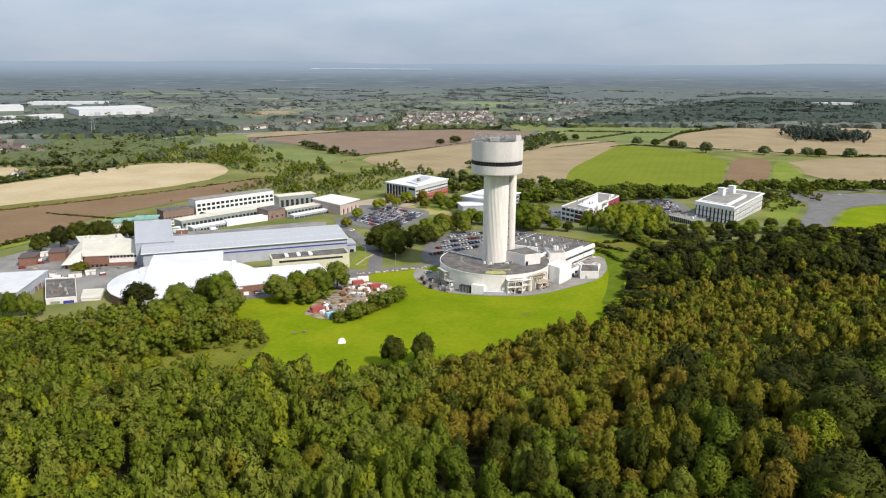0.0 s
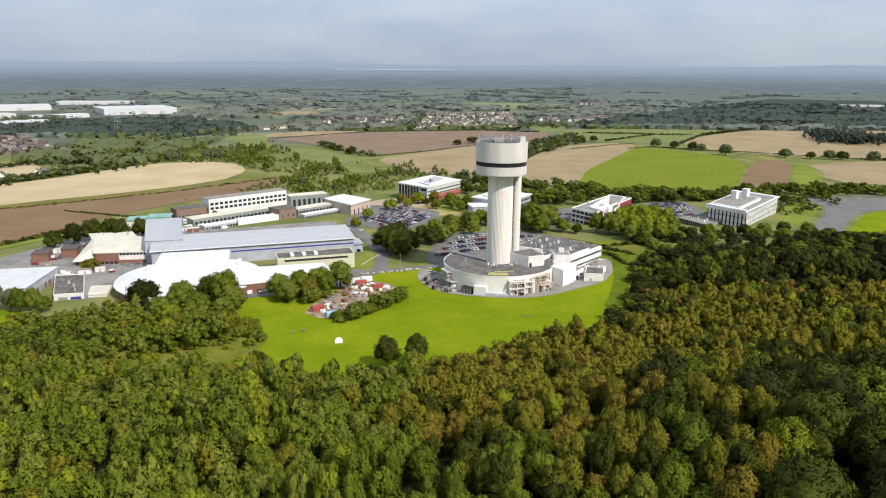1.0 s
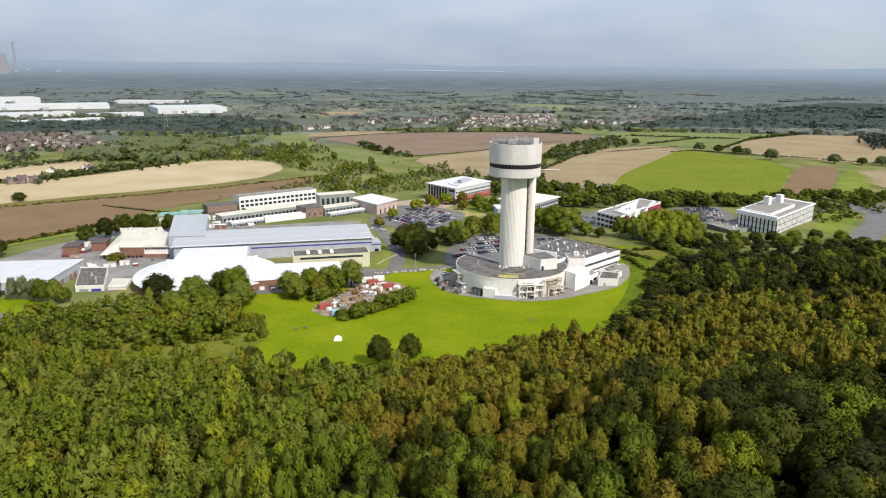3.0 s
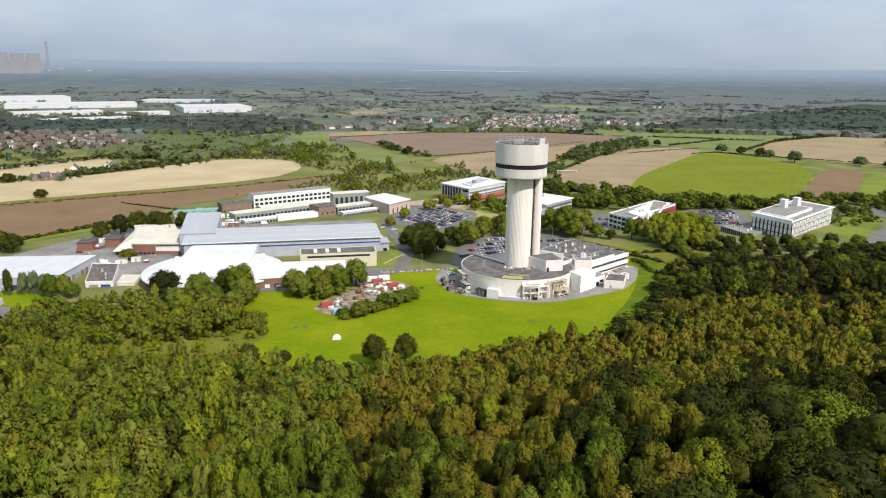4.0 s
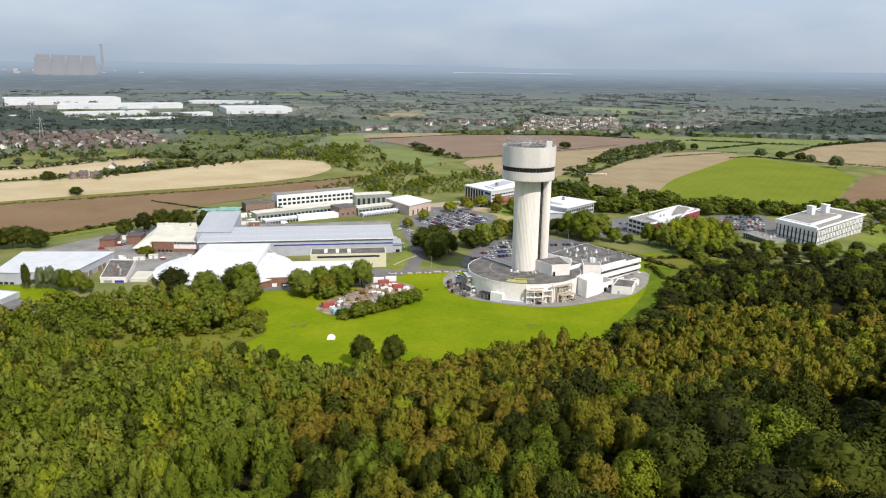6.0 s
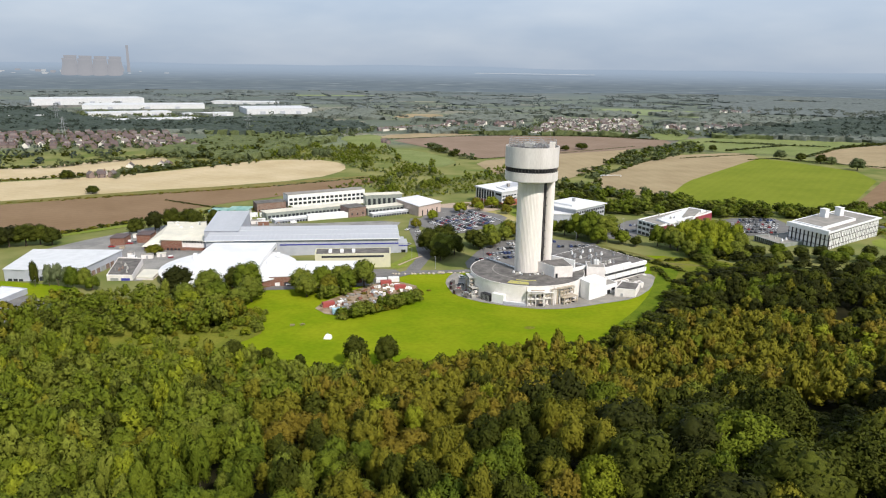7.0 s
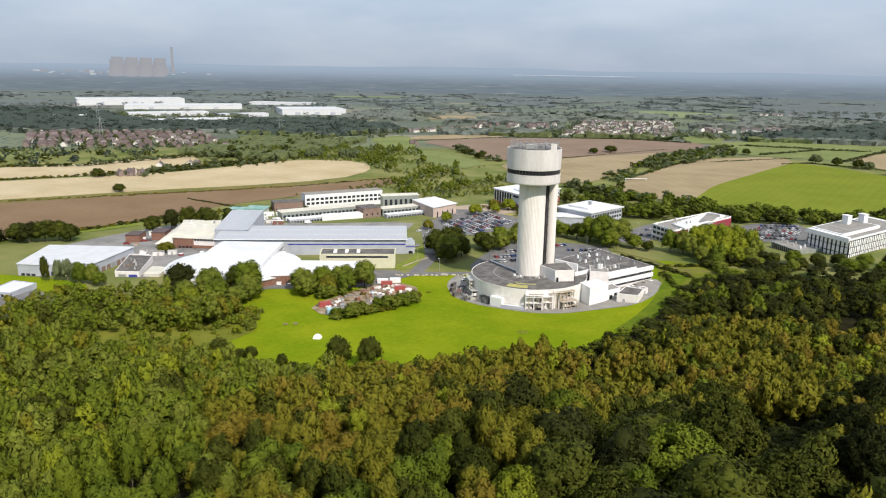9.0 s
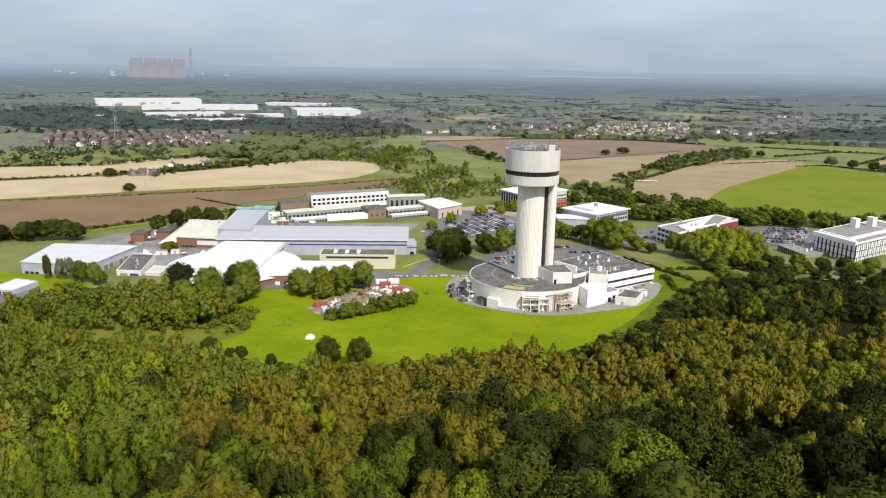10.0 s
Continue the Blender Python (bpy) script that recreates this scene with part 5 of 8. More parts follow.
def build_striped():
    cs = [(187.1, 522), (205.8, 497.1), (253.4, 560.3), (234.6, 585)]
    t, loc, h = block("striped_office", "modern office with black and white striped walls and overhanging roof", cs, 17.4, M_BLACK, M_DROOF, z0=4.4, parapet=0.2)
    inv = Vector(loc[2]) - Vector(loc[1])
    L1, L2 = loc[1][0], inv.length
    a = math.atan2(inv.y, inv.x)
    sides = ((Matrix.Identity(4), L1, 3.0, 1.7), (Matrix.Translation((*loc[1], 0)) @ Matrix.Rotation(a, 4, "Z"), L2, 2.5, 1.75))
    random.seed(8)
    fin = [Geo().box(-w / 2, -0.12, 0, w / 2, 0.2, 1).mesh("stripe_panel", M_WHITE) for w in (1.25, 1.9)]
    for m, L, gap, w in sides:
        n = int(L / gap)
        for k in range(n):
            x = (k + 0.5) * L / n
            for z, hh in ((0.4, 3.4), (4.3, 3.7), (8.4, 3.6)):
                jit = random.uniform(-0.25, 0.25) if L > 50 else 0
                part("stripe_panel", fin[1] if L < 50 else fin[k % 2], None, t, at=m @ Matrix.Translation((x + jit, 0, z)) @ Matrix.Diagonal((1, 1, hh, 1)))
        for z in (4.0, 8.1):
            part("floor_band", Geo().box(0, -0.25, z, L, 0.1, z + 0.3), M_BLACK, t, at=m)
    cx, cy = sum(p[0] for p in loc) / 4, sum(p[1] for p in loc) / 4
    big = [(cx + (x - cx) * 1.04, cy + (y - cy) * 1.06) for x, y in loc]
    low = [(cx + (x - cx) * 0.955, cy + (y - cy) * 0.955) for x, y in loc]
    g = Geo()
    for j in range(4):
        n = (j + 1) % 4
        g.prism([big[j], big[n], low[n], low[j]], h - 1.2 if j == 0 else h - 0.2, (h + 1.6, h + 0.7, h + 0.5, h + 0.8)[j])
    part("roof_fascia", g, M_WHITE, t)
    part("roof_deck", Geo().prism(low, h, h + 0.5), M_PAVE, t)
    def spot(u, v):
        return tuple(Vector(loc[0]) * (1 - u) * (1 - v) + Vector(loc[1]) * u * (1 - v) + Vector(loc[2]) * u * v + Vector(loc[3]) * (1 - u) * v)
    upper = [spot(0.03, 0.02), spot(0.80, 0.02), spot(0.80, 0.66), spot(0.03, 0.66)]
    part("upper_roof", Geo().prism(upper, h + 0.3, h + 2.2), M_WHITE, t, "raised roof with white fascia")
    part("upper_roof_deck", Geo().prism([spot(0.07, 0.04), spot(0.76, 0.04), spot(0.76, 0.64), spot(0.07, 0.64)], h + 2.1, h + 2.26), M_PAVE, t)
    for u, v in ((0.30, 0.42), (0.42, 0.62)):
        x = loc[0][0] * (1 - v) + loc[3][0] * v + (loc[1][0] - loc[0][0]) * u
        p = Vector(loc[0]) * (1 - u) * (1 - v) + Vector(loc[1]) * u * (1 - v) + Vector(loc[2]) * u * v + Vector(loc[3]) * (1 - u) * v
        part("flue", Geo().box(-2.2, -1.8, 0, 2.2, 1.8, 7.4).box(-2.5, -2.1, 7.4, 2.5, 2.1, 7.8), M_WHITE, t, at=Matrix.Translation((p.x, p.y, h + 0.4)))
    t2, loc2, h2 = block("striped_office_annex", "low grey building with slatted walls beside the striped office", [(166, 522), (178, 500), (197, 514), (189, 536)], 7.4, M_GLAZ, M_PAVE, parapet=0.6)
    facade(t2, 1, loc2[1][0] - 1, 0, (1.0,), 1.0, 1.0, 3.4, 1.9)
    roof_clutter(t2, loc2, h2, 5, 51)


build_striped()

# ---- western sheds ----
t, loc, h = block("storage_shed", "large pale shed with a shallow white roof", [(-257, 325), (-245, 327), (-217, 340), (-223, 380), (-275, 366)], 3.0, M_GWALL, M_PALEM, parapet=0.35, over=0.8)
for k in range(3):
    part("window", Geo().box(2 + 3.2 * k, -0.1, 1.0, 4.4 + 3.2 * k, 0.2, 3.4), M_GLASS, t)
v = Vector(loc[2]) - Vector(loc[1])
side = Matrix.Translation((*loc[1], 0)) @ Matrix.Rotation(math.atan2(v.y, v.x), 4, "Z")
for k in range(6):
    part("window", Geo().box(3 + 4.4 * k, -0.1, 1.0, 5.6 + 4.4 * k, 0.2, 4.6), M_GLASS if k % 2 else M_WHITE, t, at=side)
v = Vector(loc[3]) - Vector(loc[2])
side = Matrix.Translation((*loc[2], 0)) @ Matrix.Rotation(math.atan2(v.y, v.x), 4, "Z")
for k in range(7):
    part("shutter", Geo().box(2 + 5 * k, -0.12, 0.5, 5.6 + 5 * k, 0.2, 4.8), M_BRICK2 if k % 3 else M_STEEL, t, at=side)
t, loc, h = block("garage_block", "flat-roofed garage block with parapets", [(-202, 339.5), (-188, 343), (-206, 377), (-221, 374)], -0.2, M_RENDER, M_DROOF, parapet=0.6)
part("garage_door", Geo().box(8, -0.12, 0.6, 13, 0.2, 3.4), M_BLUE, t)
part("garage_door", Geo().box(2, -0.12, 0.6, 6.5, 0.2, 3.4), M_STEEL, t)
roof_clutter(t, loc, h, 7, 61, (M_PAVE, M_DUCT, M_BRICK2))
t, loc, h = block("lean_to", "low shed with a pale sheet roof", [(-187, 345), (-178, 347), (-183, 362), (-193, 360)], -1.6, M_RENDER, M_CROOF, parapet=0.3, over=0.4)
t, loc, h = block("yard_office", "low flat-roofed yard office with dark windows", [(-236, 286), (-222, 288), (-223.5, 306), (-239, 306)], 0.2, M_GWALL, M_WROOF, parapet=0.4)
facade(t, 0.5, loc[1][0] - 0.5, 0, (1.6,), 1.5, 1.4, 1.4, 2.4)
for i, (x, y) in enumerate(((-262, 418), (-250, 430))):
    t, loc, h = block("brick_store", "small brick store with a reddish flat roof", [(x, y), (x + 9, y + 3), (x + 5, y + 15), (x - 4, y + 12)], -0.6 + 0.3 * i, M_BRICK, M_TILE, parapet=0.4, over=0.5)

# ---- hard surfaces ----
patch("apron", [(-17, 409), (-19, 396), (-17, 384), (-8, 366), (6, 357), (22, 353), (38, 351), (52, 355), (68, 367), (86, 379), (95, 398), (98, 424), (84, 428), (60, 396), (0, 395)], M_PAVE, 0.22, "paved apron round the tower's base", "pavement", 8)
patch("yard", [(-122, 338), (-90, 350), (-56, 366), (-46, 388), (-50, 404), (-64, 404), (-110, 372)], M_ASPHALT, 0.2, "grey asphalt yard in front of the halls", "yard", 8)
patch("yard", [(-300, 380), (-270, 372), (-226, 384), (-196, 340), (-180, 344), (-190, 400), (-232, 420), (-262, 470), (-240, 500), (-210, 500), (-175, 500), (-90, 515), (-96, 560), (-180, 520), (-262, 520), (-290, 440)],
      M_YARD, 0.16, "worn grey asphalt service roads between buildings", "yard", 10)
patch("yard", [(-300, 246), (-240, 248), (-194, 254), (-194, 282), (-200, 294), (-224, 304), (-300, 304)], M_ASPHALT, 0.2, "grey parking yard beside a low office", "yard", 8)
patch("lawn", [(-310, 318), (-262, 324), (-210, 324), (-192, 310), (-200, 296), (-224, 306), (-310, 306)], M_LAWN, 0.2, "short green grass in front of the shed", "lawn", 8)
ribbon("road", [(-100, 356), (-58, 380), (-42, 402), (-44, 440), (-58, 480), (-78, 530), (-88, 570)], 8.5, M_ASPHALT, 0.26, "asphalt site road", "road")
ribbon("road", [(-42, 402), (-22, 408), (-6, 414), (6, 430)], 6.0, M_ASPHALT, 0.28, "asphalt drive to the tower", "road")
patch("car_park", [(-16, 420), (6, 414), (60, 452), (66, 500), (40, 512), (-2, 505), (-14, 470)], M_ASPHALT, 0.2, "asphalt car park behind the tower", "car park", 8)
patch("car_park", [(-82, 545), (-42, 508), (-14, 560), (-14, 600), (-60, 632), (-88, 628)], M_ASPHALT, 0.2, "asphalt car park full of cars", "car park", 8)
patch("car_park", [(140, 536), (160, 538), (196, 550), (204, 600), (200, 638), (158, 622), (146, 570)], M_ASPHALT, 0.24, "asphalt car park by the striped office", "car park", 8)
patch("car_park", [(66, 520), (88, 520), (92, 560), (110, 600), (86, 606), (70, 560)], M_ASPHALT, 0.24, "asphalt car park beside the offices", "car park", 8)
patch("access_road", [(236, 470), (262, 512), (292, 562), (316, 612), (308, 650), (340, 668), (420, 672), (520, 660), (470, 636), (373, 606), (331, 580), (286, 516), (256, 466)], M_ASPHALT, 0.2, "broad curving grey asphalt access road", "road", 8)
patch("verge", [(254, 462), (290, 512), (332, 576), (378, 604), (470, 630), (460, 420), (300, 440)], M_LAWN, 0.15, "green grass verge", "lawn", 10)
patch("verge", [(246, 585), (296, 640), (310, 612), (288, 566), (244, 492), (238, 530), (262, 560)], M_GRASS, 0.15, "rough grass beside the striped office", "lawn", 8)
ribbon("road", [(255, 590), (330, 668), (430, 690), (600, 700)], 8, M_ASPHALT, 0.3, "asphalt road along a hedge", "road")
patch("grass_plot", [(-60, 410), (-50, 406), (-44, 436), (-56, 470), (-64, 470), (-56, 440)], M_GRASS, 0.14, "grass plot beside the annex", "lawn", 6)
ribbon("canal_path", [(-420, 300), (-345, 384), (-318, 440), (-296, 490), (-268, 545)], 9, M_GRASS, 0.35, "grass track beside a hedge", "path")
ribbon("field_margin", [(-640, 330), (-560, 418), (-475, 530), (-383, 648), (-300, 730), (-213, 812)], 22, M_ROUGH, 0.4, "dry grassy margin between two fields", "verge")
patch("dry_lawn", [(-93.4, 619.3), (-60.1, 678.6), (-26.4, 610.5), (11.2, 643.1), (10.2, 579.1), (-33.0, 577.7), (-68.4, 591.3)], M_DRY, 0.13, "dry yellow lawn crossed by paths before the offices", "lawn", 8)
patch("plaza", [(-92, 612), (-74, 598), (-40, 612), (-20, 640), (-40, 662), (-66, 668), (-92, 640)], M_PLAZA, 0.18, "sandy paved forecourt before the offices", "pavement", 8)
patch("plaza", [(-14, 600), (14, 590), (16, 640), (-20, 652)], M_GRASS, 0.17, "grass among paths before the offices", "lawn", 8)
ribbon("footpath", [(-54, 414), (-50, 430), (-46, 440)], 1.6, M_PLAZA, 0.3, "pale footpath over grass", "path")
ribbon("footpath", [(100, 452), (128, 446), (160, 442)], 3.0, M_ROUGH, 0.3, "worn track along a hedge", "path")
ribbon("kerb", [(-96, 352), (-56, 374), (-46, 396), (-22, 403)], 0.8, M_PAVE, 0.32, "pale kerb along the lawn", "kerb")
patch("rubble_yard", [(-70, 322), (-56, 310), (-44, 318), (-32, 352), (-28, 374), (-46, 382), (-58, 366)], M_DIRT, 0.3, "bare earth storage yard", "yard", 5)
ribbon("footpath", [(66, 494), (89, 472), (115, 441)], 2.2, M_ROUGH, 0.3, "worn pale track along a low hedge", "path")


# ---- trees ----
def clump_points(rng, n, up):
    """Directions spread over a ball, more of them above."""
    d = rng.normal(size=(n, 3))
    d[:, 2] += up
    return d / np.linalg.norm(d, axis=1)[:, None]


def lay(rng, out, loose):
    """Across and along a spray that lies loosely on a crown facing out."""
    face = out + rng.normal(scale=loose, size=out.shape)
    face /= np.linalg.norm(face, axis=1)[:, None] + 1e-9
    way = rng.normal(size=out.shape) + np.array([0, 0, 0.5])
    way -= face * (way * face).sum(axis=1)[:, None]
    way /= np.linalg.norm(way, axis=1)[:, None] + 1e-9
    return np.cross(way, face), way


def crown_arrays(seed, radius, base, top, lobes, leaves, leaf, squash=1.0, peak=0.0):
    """Leaf sprays laid over a bunch of lobes: points (n, 3, 3) of the sprays, the way that each faces, and the lobes' cores."""
    rng = np.random.default_rng(seed)
    sprays, faces, cores = [], [], []
    middle = np.array([0, 0, base + (top - base) * 0.45])
    for k in range(lobes):
        u = (k + 0.5) / lobes
        a = k * 2.4 + rng.uniform(0, 0.8)
        zc = base + (top - base) * (0.22 + 0.6 * u)
        spread = radius * 0.64 * math.sqrt(max(0.03, 1 - (abs(u - 0.4 + peak * 0.3) * 1.35) ** 2)) * (1 - peak * u)
        c = np.array([spread * math.cos(a), spread * math.sin(a), zc])
        r = radius * rng.uniform(0.33, 0.49) * (1 - peak * 0.4 * u)
        d = clump_points(rng, leaves, 0.35)
        rad = r * rng.uniform(0.74, 1.14, leaves)
        p = c + d * rad[:, None] * np.array([1, 1, squash])
        s = leaf * rng.uniform(0.6, 1.3, leaves)[:, None]
        out = p - middle
        out = d * 0.5 + 0.6 * out / (np.linalg.norm(out, axis=1)[:, None] + 1e-9) + rng.normal(scale=0.14, size=d.shape)
        out /= np.linalg.norm(out, axis=1)[:, None] + 1e-9
        side, way = lay(rng, out, 0.5)
        sprays.append(np.stack([p - side * s * 0.5 - way * s * 0.55, p + side * s * 0.5 - way * s * 0.55, p + way * s * 1.0], axis=1))
        faces.append(out)
        cores.append((c, r * 0.9))
    return np.concatenate(sprays), np.concatenate(faces), cores


def dome_arrays(seed, radius, height, lobes, leaves, leaf):
    """A broad dome of a crown: small puffs of leaves all over a half ball that is uneven in outline."""
    rng = np.random.default_rng(seed)
    vs, ns, ts, n = [], [], [], 0
    for k in range(lobes):
        u = (k + 0.5) / lobes
        a, up = 2.39996 * k + rng.uniform(-0.25, 0.25), 1 - 1.18 * u
        flat = math.sqrt(max(0.0, 1 - up * up))
        swell = rng.uniform(0.92, 1.04) * (1 + 0.07 * math.sin(3 * a + seed))
        d0 = np.array([flat * math.cos(a), flat * math.sin(a), up])
        c = np.array([0, 0, height * 0.46]) + d0 * np.array([radius * 0.84, radius * 0.84, height * 0.46]) * swell
        r = radius * rng.uniform(0.19, 0.29)
        d = clump_points(rng, leaves, 0.3) + d0 * 0.7
        d /= np.linalg.norm(d, axis=1)[:, None]
        p = c + d * (r * rng.uniform(0.7, 1.12, leaves))[:, None]
        out = d * 0.7 + d0 * 0.45 + rng.normal(scale=0.28, size=d.shape)
        out /= np.linalg.norm(out, axis=1)[:, None]
        side, way = lay(rng, out, 0.75)
        s = leaf * rng.uniform(0.6, 1.3, leaves)[:, None]
        vs.append(np.stack([p - side * s * 0.5 - way * s * 0.5, p + side * s * 0.5 - way * s * 0.5, p + way * s], axis=1).reshape(-1, 3))
        ns.append(np.repeat(out, 3, axis=0))
        ts.append(np.arange(leaves * 3).reshape(-1, 3) + n)
        n += leaves * 3
        vs.append(c + ICO_V * r * 0.6)
        ns.append(ICO_V * 0.7 + d0 * 0.4)
        ts.append(ICO_F + n)
        n += len(ICO_V)
    vs.append(np.array([0, 0, height * 0.46]) + ICO_V * np.array([radius, radius, height * 0.5]) * 0.62)
    ns.append(ICO_V)
    ts.append(ICO_F + n)
    return np.concatenate(vs), np.concatenate(ts), np.concatenate(ns)


_ico = bmesh.new()
bmesh.ops.create_icosphere(_ico, subdivisions=1, radius=1.0)
ICO_V = np.array([v.co[:] for v in _ico.verts])
ICO_F = np.array([[v.index for v in f.verts] for f in _ico.faces])
_ico.free()


OCT_V = np.array([(1, 0, 0), (0, 1, 0), (-1, 0, 0), (0, -1, 0), (0, 0, 1), (0, 0, -1)], float)
OCT_F = np.array([(0, 1, 4), (1, 2, 4), (2, 3, 4), (3, 0, 4), (1, 0, 5), (2, 1, 5), (3, 2, 5), (0, 3, 5)])


def tree_arrays(seed, radius, height, lobes, leaves, leaf, clear=0.25, squash=1.0, peak=0.0, core_v=ICO_V, core_f=ICO_F):
    """All of a crown as points and three-cornered faces: sprays of leaves round rough cores."""
    q, faces, core = crown_arrays(seed, radius, height * clear, height, lobes, leaves, leaf, squash, peak)
    v = q.reshape(-1, 3)
    vs, ns, tris, n = [v], [np.repeat(faces, 3, axis=0)], [np.arange(len(v)).reshape(-1, 3)], len(v)
    rng = np.random.default_rng(seed + 500)
    for c, r in core:
        vs.append(c + core_v * r * np.array([1, 1, squash]) * rng.uniform(0.75, 1.1, (len(core_v), 1)))
        ns.append(core_v)
        tris.append(core_f + n)
        n += len(core_v)
    return np.concatenate(vs), np.concatenate(tris), np.concatenate(ns)


def trunk_geo(height, radius, seed):
    random.seed(seed)
    g = Geo()
    g.beam((0, 0, -0.4), (0.1, 0.05, height * 0.62), radius, 7, r2=radius * 0.45)
    for k in range(5):
        a, z = 2.4 * k + random.random(), height * (0.3 + 0.07 * k)
        g.beam((0.05, 0.03, z), (math.cos(a) * height * 0.2, math.sin(a) * height * 0.2, z + height * 0.2), radius * 0.4, 5, r2=radius * 0.12)
    return g


def array_mesh(name, v, ft, mats, mt=None, normals=None):
    """A mesh from arrays of points and three-cornered faces, with the way that each point faces."""
    me = bpy.data.meshes.new(name)
    me.vertices.add(len(v))
    me.vertices.foreach_set("co", np.ascontiguousarray(v, dtype=np.float32).ravel())
    me.loops.add(ft.size)
    me.loops.foreach_set("vertex_index", ft.ravel().astype(np.int32))
    me.polygons.add(len(ft))
    me.polygons.foreach_set("loop_start", np.arange(len(ft), dtype=np.int32) * 3)
    for m in mats:
        me.materials.append(m)
    if mt is not None:
        me.polygons.foreach_set("material_index", mt.astype(np.int32))
    me.update(calc_edges=True)
    if normals is not None:
        me.attributes.new("custom_normal", "FLOAT_VECTOR", "POINT").data.foreach_set("vector", np.ascontiguousarray(normals, dtype=np.float32).ravel())
    return me


class Wood:
    """Many trees gathered into one mesh."""

    def __init__(self):
        self.v, self.t, self.mt, self.nrm, self.n = [], [], [], [], 0

    def add(self, tpl, x, y, z, s, sz, turn, mi):
        v, ft, nrm = tpl
        c, sn = math.cos(turn), math.sin(turn)
        w = np.empty_like(v)
        w[:, 0] = x + s * (v[:, 0] * c - v[:, 1] * sn)
        w[:, 1] = y + s * (v[:, 0] * sn + v[:, 1] * c)
        w[:, 2] = z + sz * v[:, 2]
        self.v.append(w)
        self.nrm.append(np.stack([nrm[:, 0] * c - nrm[:, 1] * sn, nrm[:, 0] * sn + nrm[:, 1] * c, nrm[:, 2]], axis=1))
        self.t.append(ft + self.n)
        self.mt.append(np.full(len(ft), mi))
        self.n += len(v)

    def done(self, name, label, category):
        me = array_mesh(name, np.concatenate(self.v), np.concatenate(self.t), LEAF, np.concatenate(self.mt), np.concatenate(self.nrm))
        return tagged(new(name, me), label, category, kind="stuff")


# templates of about unit size in metres: near trees, forest trees, far trees, bushes
LOW = dict(core_v=OCT_V, core_f=OCT_F)
NEAR = [tree_arrays(10 + k, 3.4, 10.6, 15, 150, 0.335, 0.26, 0.98, 0.16, **LOW) for k in range(4)]
MIDT = [tree_arrays(30 + k, 3.5, 10.6, 10, 52, 0.49, 0.26, 0.98, 0.16, **LOW) for k in range(5)]
FINE = [tree_arrays(40 + k, 3.5, 10.6, 8, 29, 0.66, 0.24, 0.95, 0.16, **LOW) for k in range(4)]
FART = [tree_arrays(50 + k, 3.6, 9.0, 4, 20, 1.2, 0.12, 0.95, 0.1, **LOW) for k in range(5)]
LEAFY = [tree_arrays(150 + k, 3.6, 9.0, 7, 22, 0.86, 0.1, 0.95, 0.1, **LOW) for k in range(4)]
SCRUB = [tree_arrays(160 + k, 3.6, 9.0, 5, 20, 0.95, 0.1, 0.95, 0.1, **LOW) for k in range(4)]
ROUND = [tree_arrays(90 + k, 5.2, 12.0, 15, 150, 0.465, 0.10, 0.95, 0.2) for k in range(4)]
BROAD = [tree_arrays(90 + k, 5.2, 12.0, 10, 58, 0.68, 0.12, 0.95, 0.2, **LOW) for k in range(4)]
HUGE = [tree_arrays(70 + k, 5.2, 11.0, 24, 130, 0.38, 0.10, 0.95, 0.12) for k in range(4)]
DOME = [dome_arrays(170 + k, 6.0, 11.0, 52, 130, 0.385) for k in range(4)]
SPECK = [tree_arrays(110 + k, 4.0, 8.0, 4, 11, 1.15, 0.05, 0.9, 0.0, **LOW) for k in range(4)]
TUFT = [tree_arrays(130 + k, 4.5, 7.0, 4, 5, 1.3, 0.0, 0.9, 0.0, **LOW) for k in range(4)]

EDGE = [(-330, 190), (-250, 228), (-198, 240), (-90, 292), (-88, 262), (-98, 240), (-72, 226), (-30, 222), (0, 238), (33, 268), (66, 298), (85, 330), (99, 370), (110, 405), (120, 436), (136, 448)]


def edge_gap(x, y):
    """Distance to the side of the wood that meets the lawn."""
    best = 1e9
    for (ax, ay), (bx, by) in zip(EDGE, EDGE[1:]):
        dx, dy = bx - ax, by - ay
        u = max(0.0, min(1.0, ((x - ax) * dx + (y - ay) * dy) / (dx * dx + dy * dy)))
        best = min(best, math.hypot(x - ax - u * dx, y - ay - u * dy))
    return best


SPECIES = ("mid green", "deep green", "olive green", "ochre", "very dark green", "yellow-green", "grey-green", "dull green", "hazed blue-green", "hazed slate green", "fresh green", "hazed dim green")
KINDS = {}


def tree_kind(style, k, mi):
    """The first tree of a look, which the others copy."""
    key = (style, k, mi)
    if key not in KINDS:
        tpl = {"near": NEAR, "round": ROUND, "huge": HUGE, "mid": MIDT, "dome": DOME}[style][k]
        hgt = {"near": 11.0, "round": 12.0, "huge": 11.0, "mid": 11.0, "dome": 11.0}[style]
        KINDS[key] = (array_mesh("crown", tpl[0], tpl[1], [LEAF[mi]], None, tpl[2]), trunk_geo(hgt, 0.2 if style in ("near", "mid") else 0.35, k).mesh("trunk", M_BARK))
    return KINDS[key]


def plant(style, k, mi, x, y, s, sz, turn, label, group="", name="tree"):
    crown, trunk = tree_kind(style, k, mi)
    t = new(name)
    t.matrix_basis = Matrix.Translation((x, y, ground(x, y))) @ Matrix.Rotation(turn, 4, "Z") @ Matrix.Diagonal((s, s, sz, 1))
    tagged(t, label, "tree", group)
    part("trunk", trunk, None, t)
    part("crown", crown, None, t)
    return t


